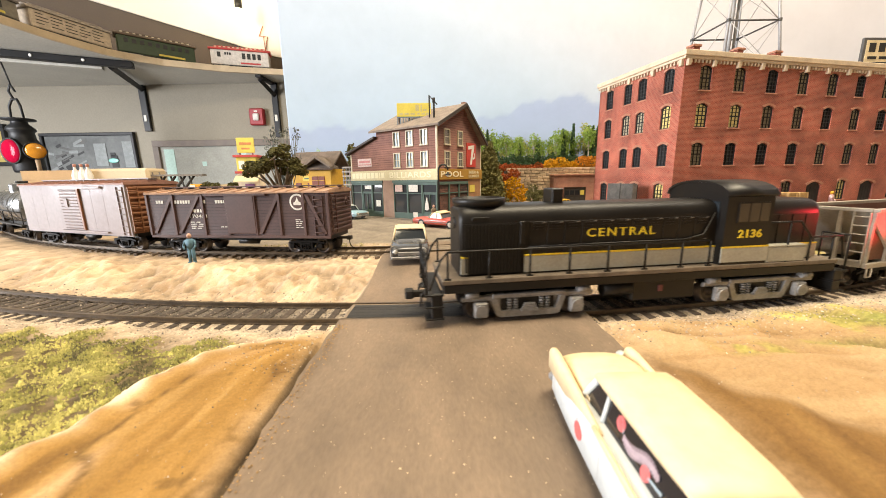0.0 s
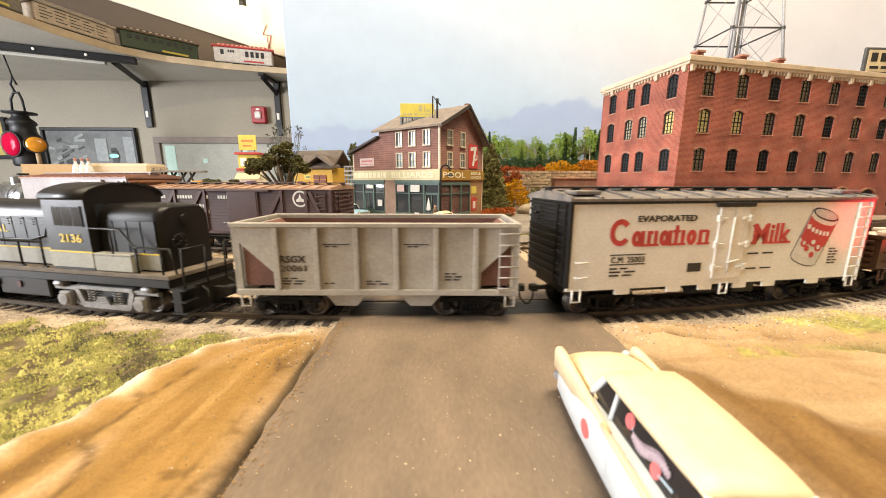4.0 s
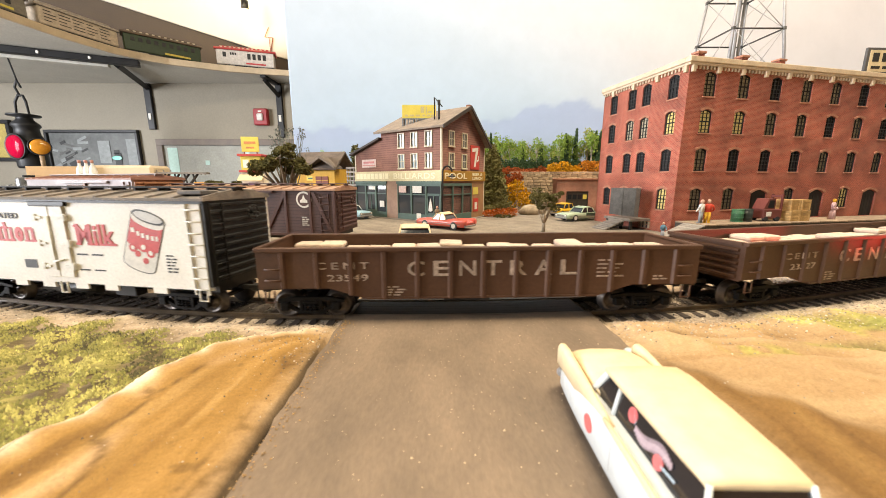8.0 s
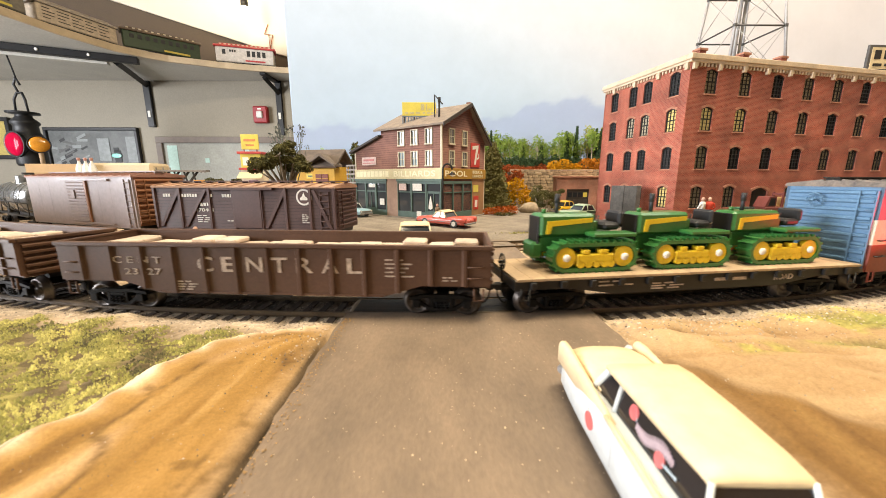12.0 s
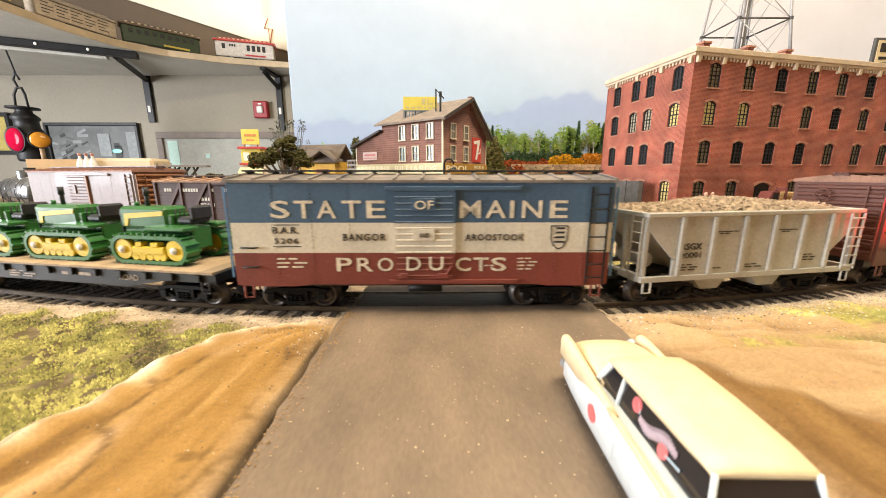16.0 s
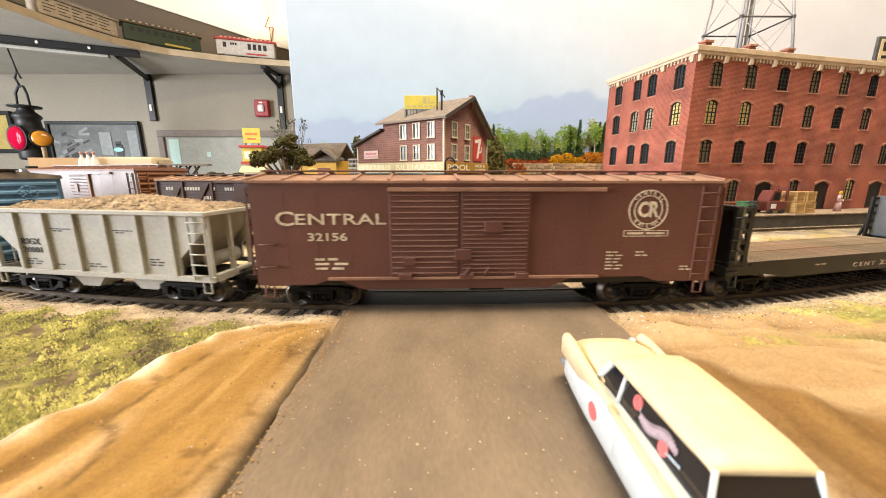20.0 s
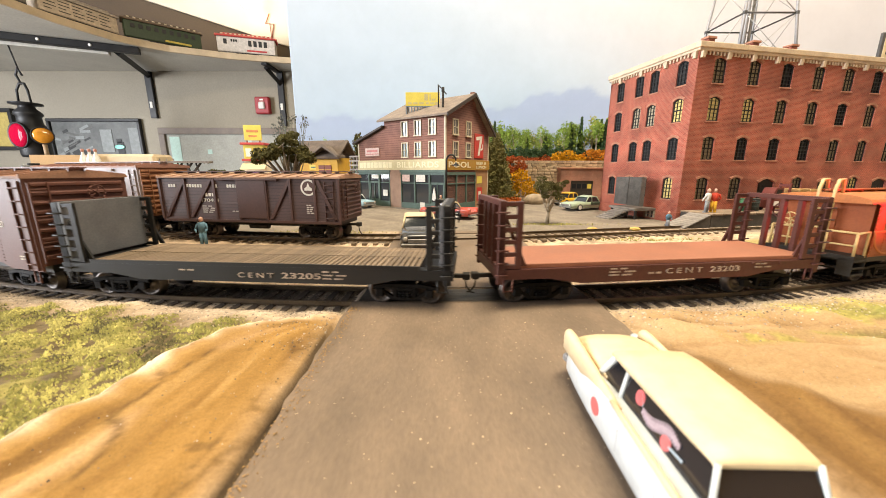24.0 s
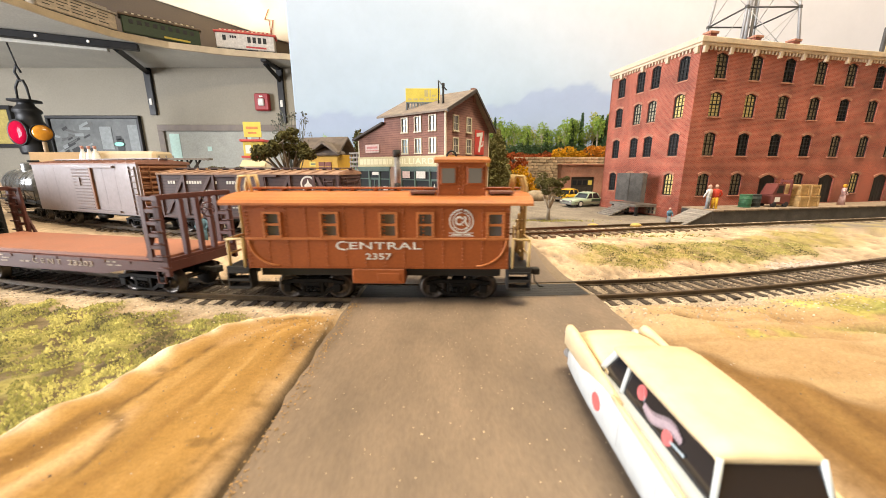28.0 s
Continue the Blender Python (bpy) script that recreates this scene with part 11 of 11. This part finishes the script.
def big_boxcar():
    car = new_car("boxcar", "long brown boxcar with double ribbed doors and a round badge", 1308.3, 83)
    h, w, zb, zt = 83.0, 17.0, 13.0, 47.0
    o = -1308.3
    part("side_wall", G().box(-h, h, -w, -w + 1.2, zb, zt), BROWN, car)
    boxcar_body(car, h, w, zb, zt, BROWN, BROWN, BROWN_DUST, walk_mat=BROWN)
    tagged(part("rivets", rivet_rows(G(), (-72, -61, -49.5, 22, 34, 46, 60), -w, zb + 1, zt - 2, 1.35, 0.2), BROWN, car), kind="stuff")
    part("side_sill", G().prism([(-h, zb), (h, zb), (h, 11.0), (h - 20, 11.0), (h - 26, zb), (30, zb - 0.5), (22, 9.0), (-46, 9.0), (-54, zb - 0.5), (-h + 26, zb), (-h + 20, 11.0), (-h, 11.0)], "y", -w + 0.1, -w + 0.9), BROWN, car)
    d1 = ribbed_door(car, 1272.6 + o, 1297.0 + o, zb + 1, zt - 3, -w, BROWN, 15, "ribbed sliding door")
    d2 = ribbed_door(car, 1297.6 + o, 1322.0 + o, zb + 1, zt - 3, -w, BROWN, 19, "ribbed sliding door")
    part("placard", G().box(-13, -7, -w - 1.7, -w - 0.9, 20, 24, 0.1).box(-31, -27, -w - 1.7, -w - 0.9, 18.5, 21, 0.1), BROWN, d1)
    part("placard", G().box(-2.5, 4, -w - 1.7, -w - 0.9, 30, 34, 0.1), BROWN, d2)
    part("door_latch", G().cyl((-9, -w - 1.6, zb + 1.5), (-7.6, -w - 1.6, zb + 4.5), 0.4, n=6).box(-33, -28, -w - 1.8, -w - 0.8, zb + 0.2, zb + 2, 0.2).box(-11, -6, -w - 1.8, -w - 0.8, zb + 0.2, zb + 2, 0.2), BROWN, d1)
    part("door_latch", G().cyl((-2, -w - 1.6, zb + 1.5), (-0.6, -w - 1.6, zb + 4.5), 0.4, n=6).box(9, 14, -w - 1.8, -w - 0.8, zb + 0.2, zb + 2, 0.2), BROWN, d2)
    part("door_track", G().box(-36, 40, -w - 1.5, -w + 0.1, zt - 2.8, zt - 1.5, 0.1).box(-58, 40, -w - 1.4, -w + 0.1, zb - 0.1, zb + 0.8, 0.1), BROWN_DUST, car)
    part("side_ladder", ladder(G(), h - 7.5, -w, zb - 1.5, zt - 1, 6.0, 7), BROWN, car)
    gr = G()
    for z in (18, 26):
        gr.tube([(-h + 2, -w, z), (-h + 2, -w - 0.9, z), (-h + 7.5, -w - 0.9, z), (-h + 7.5, -w, z)], 0.28, 5)
    split_part("grab_iron", gr, BROWN, car)
    part("stirrup", stirrup(stirrup(G(), -h + 4, -w, 11), h - 4, -w, 11), BROWN, car)
    lt = G()
    write(lt, "C", 1233.5 + o, 32.4, 5.0, 6.2, y=-w - 0.12, bold=0.01)
    write(lt, "ENTRAL", 1240.2 + o, 32.8, 3.8, 31.2, y=-w - 0.12, spacing=1.05, bold=0.01)
    write(lt, "32156", 1244.0 + o, 27.0, 2.9, 13.6, y=-w - 0.12, bold=0.015)
    bars(lt, 1246 + o, 20.0, -w - 0.05, 3, 13, 0.8, 1.7)
    bars(lt, 1351 + o, 22.0, -w - 0.05, 6, 7, 0.45, 1.25)
    bars(lt, 1362 + o, 22.0, -w - 0.05, 2, 5, 0.45, 1.25)
    bars(lt, h - 12, 16.4, -w - 0.05, 2, 5, 0.45, 1.1)
    round_seal(lt, 1364.8 + o, 37.6, -w - 0.05, 7.2)
    for a, b in (((1356.6 + o, 28.0), (1373.2 + o, 28.0)), ((1356.6 + o, 30.0), (1373.2 + o, 30.0))):
        lt.box(a[0], b[0], -w - 0.12, -w + 0.05, a[1], a[1] + 0.25)
    lt.box(1356.6 + o, 1356.9 + o, -w - 0.12, -w + 0.05, 28, 30.2).box(1372.9 + o, 1373.2 + o, -w - 0.12, -w + 0.05, 28, 30.2)
    lt.box(1358 + o, 1364 + o, -w - 0.12, -w + 0.05, 28.8, 29.5).box(1365 + o, 1371.8 + o, -w - 0.12, -w + 0.05, 28.8, 29.5)
    part("lettering", lt, CREAM, car)
    add_truck(car, -h + 20.5)
    add_truck(car, h - 22.5)
    add_couplers(car, h)
    return car


def bulkhead(car, x, m, w, z0, zt, s):
    """An open lattice bulkhead of posts and bars at the car's end."""
    b = part("bulkhead", G().box(x - 1.0, x + 1.0, -w, w, zt - 2.0, zt, 0.2), m, car)
    part("sill", G().box(x - 0.8, x + 0.8, -w, w, z0, z0 + 1.2), m, b)
    for y in (-w + 0.8, -w / 2.4, w / 2.4 - 1, w - 0.8, 0):
        part("post", G().box(x - 1.0, x + 1.0, y - 0.9, y + 0.9, z0, zt - 2.0, 0.15), m, b)
    # side plates with openings reach inwards from the lattice
    bx = x - s * 6.4
    for y in (-w, w - 1.2):
        part("post", G().box(bx - 1.1, bx + 1.1, y, y + 1.2, z0 + 0.2, zt - 0.4, 0.15), m, b)
        part("post", G().box(x - 1.3, x + 1.3, y - 0.1, y + 1.3, z0 - 5.5, zt - 0.2, 0.15), m, b)
        for i in range(6):
            z = z0 + 0.4 + (zt - z0 - 2.4) * i / 5
            part("rung", G().box(min(x, bx), max(x, bx), y + 0.1, y + 1.1, z - 0.1, z + 1.5, 0.2), m, b)
            part("grab_iron", G().tube([(x - 2.2, y, z - 2.2), (x - 2.2, y - 0.9, z - 2.2), (x + 2.2, y - 0.9, z - 2.2), (x + 2.2, y, z - 2.2)], 0.28, 5), m, b)
        part("brace", G().prism([(x, zt - 1.5), (x, zt - 3.2), (bx - s * 1.6, z0 + 1.0), (bx - s * 3.6, z0 + 1.0)], "y", y + 1.25, y + 2.0), m, b)
    return b


def bulkhead_flat(label, centre, half, m, deck_mat, number, planks, solid):
    car = new_car("bulkhead_flat_car", label, centre, half)
    h, w = half, 16.6
    part("frame", G().prism([(-h, 15.2), (h, 15.2), (h, 11.6), (h - 20, 11.4), (h - 32, 9.2), (-h + 32, 9.2), (-h + 20, 11.4), (-h, 11.6)], "y", -w, w), m, car)
    if planks:
        n = 62
        step = 2 * (h - 12) / n
        me = G().box(0.3, step - 0.3, -w + 0.6, -1.6, 15.25, 16.3).box(0.12, step - 0.12, -0.8, w - 0.6, 15.25, 16.3).mesh("deck_board", deck_mat)
        for i in range(n):
            part("deck_board", me, None, car, at=lay(-h + 12 + step * i, 0, 0))
        part("deck_rail", G().box(-h + 12, h - 12, -w - 0.1, -w + 0.5, 15.25, 16.6).box(-h + 12, h - 12, -1.5, -0.9, 15.25, 16.1), m, car)
    else:
        part("deck", G().box(-h + 3.6, h - 3.6, -w + 1.4, w - 1.4, 15.25, 16.9, 0.15), deck_mat, car, "smooth red-brown deck")
        g = G()
        for i in range(9):
            x = -h + 18 + (2 * h - 36) * i / 8
            g.cyl((x, -w - 0.3, 14.4), (x, -w + 0.2, 14.4), 0.7, n=8)
        split_part("stake_pocket", g, m, car)
    z0, zt = 15.2, 40.2 if not planks else 38.5
    if solid:
        # one end carries a solid dark panel
        slate = mat("slate_panel", (0.13, 0.135, 0.145), 0.4, var=0.2, size=15)
        for s in (-1, 1):
            b = bulkhead(car, s * (h - 2.2), m, w, z0, zt, s)
            xi = s * (h - 4.2)
            part("panel", G().box(xi - 0.7, xi + 0.7, -w, w, z0 + 1.2, zt, 0.2), slate, b, "dark solid bulkhead panel")
            xo = xi + s * 0.95
            part("panel_back", G().box(xo - 0.2, xo + 0.2, -w, w, z0 + 1.2, zt), BLACK, b)
    else:
        bulkhead(car, -h + 1.2, m, w, z0, zt, -1)
        bulkhead(car, h - 1.2, m, w, z0, zt, 1)
    lt = G()
    if planks:
        write(lt, "CENT", 1467.5 - centre, 11.0, 1.9, 14, y=-w - 0.1, spacing=1.5)
        write(lt, number, 1484.5 - centre, 11.0, 2.2, 15, y=-w - 0.1, bold=0.01)
        bars(lt, -28, 13.2, -w - 0.03, 1, 10, 0.5)
        bars(lt, 28, 13.6, -w - 0.03, 3, 10, 0.5, 1.3)
    else:
        write(lt, "CENT", 1627.1 - centre, 11.7, 2.1, 15.5, y=-w - 0.1, spacing=1.5)
        write(lt, number, 1646 - centre, 11.7, 2.2, 12.8, y=-w - 0.1, bold=0.01)
        bars(lt, -24, 14.0, -w - 0.03, 3, 12, 0.55, 1.2)
        bars(lt, -8, 11.8, -w - 0.03, 1, 9, 0.7)
        bars(lt, 38, 14.0, -w - 0.03, 2, 8, 0.55, 1.3)
    part("lettering", lt, FADED, car)
    part("stirrup", stirrup(stirrup(G(), -h + 4, -w, 11.5), h - 4, -w, 11.5), m, car)
    part("brake_wheel", brake_wheel(G(), h + 1.2, 3, 33, 3.0), m, car)
    add_truck(car, -h + 18.5)
    add_truck(car, h - 18.5)
    add_couplers(car, h)
    return car


def caboose():
    car = new_car("caboose", "orange-red caboose with cupola and cream end railings", 1770.3, 54)
    o = -1770.3
    x0, x1, w, zb, zt = 1723.2 + o, 1817.3 + o, 16.6, 14.0, 37.2
    wins = [(1733.4, 5.0), (1753.8, 5.0), (1774.6, 5.0), (1787.7, 4.6), (1812.3, 4.8)]
    holes = [(x + o - x0, 26.0 - zb, wd, 8.0, 0.01) for x, wd in wins]
    wall = wall_with_openings(x1 - x0, zt - zb, holes, 1.2)
    part("side_wall", wall, CABOOSE, car, at=lay(x0, -w, zb))
    part("side_wall", wall, CABOOSE, car, at=lay(x1, w, zb, 0, 0, 180))
    for x in (x0, x1 - 1.2):
        part("end_wall", G().box(x, x + 1.2, -w + 1.25, w - 1.25, zb, zt + 1.5), CABOOSE, car)
    for x, wd in wins:
        fr = G()
        a, b = x + o - wd / 2, x + o + wd / 2
        fr.box(a - 0.9, a + 0.1, -w - 0.45, -w + 0.3, 25.4, 34.6).box(b - 0.1, b + 0.9, -w - 0.45, -w + 0.3, 25.4, 34.6)
        fr.box(a + 0.1, b - 0.1, -w - 0.45, -w + 0.3, 33.8, 34.6).box(a + 0.1, b - 0.1, -w - 0.3, -w + 0.6, 29.6, 30.4).box(a + 0.1, b - 0.1, -w - 0.45, -w + 0.3, 25.4, 26.1)
        f = part("window", fr, CABOOSE_LIT, car)
        part("pane", G().box(a, b, -w + 0.6, -w + 0.8, 26, 34), glass("caboose_glass", (0.10, 0.10, 0.10), 0.08), f)
        part("rivets", rivet_rows(G(), (a - 0.45, b + 0.45), -w - 0.45, 25.8, 34.6, 1.1, 0.33), CABOOSE_LIT, f)
    rv = rivet_rows(G(), [x0 + 1.2 + 6.95 * i for i in range(14)] + [x0 + 0.6, x1 - 0.6], -w, zb + 0.8, zt - 0.6, 1.3, 0.33)
    for i in range(70):
        x = x0 + 0.8 + (x1 - x0 - 1.6) * i / 69
        rv.box(x - 0.22, x + 0.22, -w - 0.16, -w, zt - 1.4, zt - 0.95).box(x - 0.22, x + 0.22, -w - 0.16, -w, zb + 0.5, zb + 0.95)
    tagged(part("rivets", rv, CABOOSE, car), kind="stuff")
    belt = G().box(x0, x1, -w - 0.5, -w - 0.02, 24.6, 25.4, 0.1)
    for s in (-1, 1):
        pts = []
        for i in range(9):
            a = math.pi / 2 * i / 8
            xc = (x0 + 1.0) if s < 0 else (x1 - 1.0)
            pts.append((xc - s * 10.5 * (1 - math.cos(a)), -w - 0.15, 24.6 - 9.5 * math.sin(a)))
        belt.tube(pts, 0.34, 5)
    part("belt_rail", belt, CABOOSE_LIT, car)
    # roof
    sec = [(-w - 1.0, zt - 0.3)] + [(-(w + 1.0) * math.cos(math.pi * i / 10), zt + 0.5 + 3.2 * math.sin(math.pi * i / 10)) for i in range(11)] + [(w + 1.0, zt - 0.3)]
    rf = part("roof", G().prism(sec, "x", 1715.4 + o, 1825.0 + o), CABOOSE_LIT, car)
    part("running_board", G().box(1718 + o, 1790 + o, -2.4, 2.4, zt + 4.4, zt + 5.1, 0.1), CABOOSE, rf)
    part("running_board", G().box(1810 + o, 1823 + o, -2.4, 2.4, zt + 4.4, zt + 5.1, 0.1), CABOOSE, rf)
    sg = G()
    for x in range(1722, 1790, 9):
        sg.box(x + o, x + 1 + o, -2.2, 2.2, zt + 3, zt + 4.4)
    split_part("board_saddle", sg, CABOOSE, rf)
    for xa, xb in ((1782, 1791), (1810.5, 1819)):
        for y in (-9.5, 9.5):
            part("roof_step", G().box(xa + o, xb + o, y - 3, y + 3, zt + 3.4, zt + 4.3, 0.15).box(xa + o + 0.5, xa + o + 1.2, y - 2, y + 2, zt + 1.5, zt + 3.4).box(xb + o - 1.2, xb + o - 0.5, y - 2, y + 2, zt + 1.5, zt + 3.4), mat("dark_roof_step", (0.17, 0.075, 0.05), 0.7, var=0.2), rf)
    # cupola
    c0, c1, cw = 1791.8 + o, 1809.0 + o, 12.2
    cup = part("cupola", G().box(c0, c1, -cw, cw, zt + 1.2, zt + 14.4, 0.3), CABOOSE, car)
    part("cupola_roof", G().prism([(-cw - 1.2, zt + 14.2), (cw + 1.2, zt + 14.2), (cw + 1.2, zt + 15.2), (0, zt + 16.6), (-cw - 1.2, zt + 15.2)], "x", c0 - 1.2, c1 + 1.2), CABOOSE_LIT, cup)
    for x in (c0 + 1.6, c1 - 6.2):
        w_ = part("cupola_window", G().box(x - 0.5, x + 5.1, -cw - 0.5, -cw + 0.1, zt + 6.6, zt + 12.8, 0.1), CABOOSE, cup)
        part("pane", G().box(x, x + 4.6, -cw - 0.62, -cw - 0.4, zt + 7.2, zt + 12.2), glass("cupola_glass", (0.16, 0.15, 0.13), 0.08), w_)
    part("rivets", rivet_rows(G(), (c0 + 0.6, c0 + 7.9, c0 + 9.3, c1 - 0.6), -cw, zt + 2.5, zt + 13.5, 1.3, 0.32), CABOOSE, cup)
    st = part("smoke_stack", G().cyl((1775.6 + o, 2, zt + 3), (1775.6 + o, 2, zt + 17.5), 1.15, n=12), SILVER, car)
    part("stack_cap", G().cyl((1775.6 + o, 2, zt + 16.4), (1775.6 + o, 2, zt + 19.2), 1.5, n=12).cyl((1775.6 + o, 2, zt + 3.2), (1775.6 + o, 2, zt + 6.5), 1.7, 1.2, n=12), DUSTY_BLACK, st)
    # platforms, steps, railings and roof ladders
    for s, xe in ((-1, x0), (1, x1)):
        xa, xb = (xe - 8.5, xe) if s < 0 else (xe, xe + 8.5)
        pf = part("platform", G().box(xa, xb, -w, w, 12.4, 14.6, 0.2), DUSTY_BLACK, car)
        for sy in (-1, 1):
            for i in range(3):
                y0, y1 = (-w - 0.4, -w + 4.4) if sy < 0 else (w - 4.4, w + 0.4)
                part("step", G().box(xa + 0.4, xb - 0.4, y0, y1, 6.0 + 3.0 * i, 6.9 + 3.0 * i, 0.1), DUSTY_BLACK, pf)
            part("step_side", G().box(xa, xa + 0.5, -w if sy < 0 else w - 5, -w + 5 if sy < 0 else w, 6, 13).box(xb - 0.5, xb, -w if sy < 0 else w - 5, -w + 5 if sy < 0 else w, 6, 13), DUSTY_BLACK, pf)
        xr = xe + s * 7.4
        g = G()
        for y in (-w + 1, -5.5, 5.5, w - 1):
            part("railing_post", G().cyl((xr, y, 14), (xr, y, 24.5), 0.55, n=7), RAIL_CREAM, car)
        for y0, y1 in ((-w + 1, -5.5), (5.5, w - 1)):
            g.tube([(xr, y0, 24.5), (xr, y1, 24.5)], 0.5, 6).tube([(xr, y0, 19), (xr, y1, 19)], 0.4, 6)
        g.tube([(xe + s * 1.5, -w + 0.4, 14), (xe + s * 1.5, -w + 0.4, 25), (xr, -w + 0.6, 24.5)], 0.5, 6)
        split_part("end_railing", g, RAIL_CREAM, car)
        lg = G()
        for y in (-5.0, 0.5):
            lg.tube([(xr, y, 14), (xr, y, zt + 5.5), (xr - s * 1.2, y, zt + 9.2), (xr - s * 4.2, y, zt + 9.6), (xr - s * 5.2, y, zt + 3.2)], 0.6, 7)
        for i in range(6):
            lg.cyl((xr, -5, 17 + 4.2 * i), (xr, 0.5, 17 + 4.2 * i), 0.45, n=6)
        part("roof_ladder", lg, RAIL_CREAM, car, "cream roof ladder with curved top")
        part("brake_wheel", brake_wheel(G(), xr + s * 0.8, 8.5, 28, 3.0).cyl((xr, 8.5, 14), (xr, 8.5, 28), 0.45, n=6), RAIL_CREAM, car)
        part("end_door", G().box(min(xe - s * 0.1, xe + s * 0.4), max(xe - s * 0.1, xe + s * 0.4), -4, 4, 15, 34, 0.1), CABOOSE, car)
    part("floor_frame", G().box(x0 + 2, x1 - 2, -12, 12, 10, zb), BLACK, car)
    part("tool_box", G().box(1760.8 + o, 1780.0 + o, -w - 0.2, -8, 8.2, 13.9, 0.4), CABOOSE, car)
    part("box_lid", G().box(1770 + o, 1778 + o, -w - 0.5, -w - 0.1, 9.4, 12.2, 0.1), CABOOSE, car)
    lt = G()
    write(lt, "C", 1755.5 + o, 20.8, 3.4, 4.4, y=-w - 0.12, bold=0.01)
    write(lt, "ENTRAL", 1760.4 + o, 21.2, 2.6, 25.8, y=-w - 0.12, spacing=1.05, bold=0.01)
    write(lt, "2357", 1766.0 + o, 17.4, 2.3, 9.4, y=-w - 0.12, bold=0.01)
    round_seal(lt, 1800.3 + o, 31.4, -w - 0.05, 4.3)
    lt.box(1796 + o, 1804.6 + o, -w - 0.12, -w, 26.0, 26.3).box(1796 + o, 1804.6 + o, -w - 0.12, -w, 27.1, 27.3).box(1797 + o, 1803.6 + o, -w - 0.12, -w, 26.5, 26.9)
    part("lettering", lt, WHITE, car)
    add_truck(car, 1744.2 + o)
    add_truck(car, 1799.5 + o)
    add_couplers(car, 56.5)
    return car


loco()
hopper("weathered grey open hopper car, empty with rusty inside", 249.3, HOPPER_GREY, "20061", False)
reefer()
gondola("brown steel gondola loaded with pale sacks", 542.2, 80.5, "23549", 1)
gondola("brown steel gondola loaded level with pale sacks", 720.0, 80.8, "23527", 6)
FLAT = flatcar_with_tractors()
maine_car()
hopper("light grey hopper car heaped with tan gravel", 1160.2, HOPPER_LIGHT, "20001", True)
big_boxcar()
bulkhead_flat("black bulkhead flatcar with a worn brown slatted deck", 1472.2, 76.0, BLACK, mat("dark_deck_wood", (0.20, 0.145, 0.095), 0.75, var=0.3, size=6, fine=0.6, rand=0.2), "23205", True, True)
bulkhead_flat("red-brown bulkhead flatcar, empty, with lattice ends", 1627.8, 67.2, FLAT_RED, DECK_RED, "23203", False, False)
caboose()
TRACTORS = []
first = crawler_tractor()
TRACTORS.append((first, -42.2))
for dx in (-0.1, 44.7):
    TRACTORS.append((copy_thing(first, Matrix.Identity(4)), dx))
side_track_cars()


# ---- what moves: the train runs to the left along the main track ----
TRAVEL = [0.0, 64.7, 129.2, 193.6, 258.0, 322.4, 386.7, 450.9, 514.7, 577.9, 641.4, 705.4, 769.8, 834.3, 898.7, 963.0, 1026.9, 1090.4, 1153.8, 1216.8, 1279.9, 1342.8, 1405.9, 1468.9, 1532.0, 1595.0, 1658.0, 1720.5, 1782.6]


def gone(t):
    return float(np.interp(t, np.arange(29.0), TRAVEL))


def on_track(s, half):
    """Pose of a car whose trucks stand half millimetres before and behind s."""
    xa, ya, _ = track_pose(s - half)
    xb, yb, _ = track_pose(s + half)
    return lay((xa + xb) / 2, (ya + yb) / 2, 0, 0, 0, math.degrees(math.atan2(yb - ya, xb - xa)))


def spin_wheels():
    """Each wheelset turns about its axle as its car rolls to the left."""
    times = [k * 0.1 for k in range(281)]
    turns = [math.degrees(gone(t) / 4.9) for t in times]
    for w, dx in WHEELSETS:
        walk(w, [(t, lay(dx, 0, 4.9, 0, -a, 0)) for t, a in zip(times, turns)])


def motions():
    times = [k * 0.5 for k in range(57)]
    for ob, centre, half in CARS.values():
        base = 50.0 if half > 75 else (48.0 if half > 60 else 33.0)
        walk(ob, [(t, on_track(centre - gone(t), base)) for t in times])
    for ob, dx in TRACTORS:
        rows = []
        for t in times:
            rows.append((t, on_track(883.0 - gone(t), 59.0) @ lay(dx, 0, 15.6)))
        walk(ob, rows)
    spin_wheels()


motions()
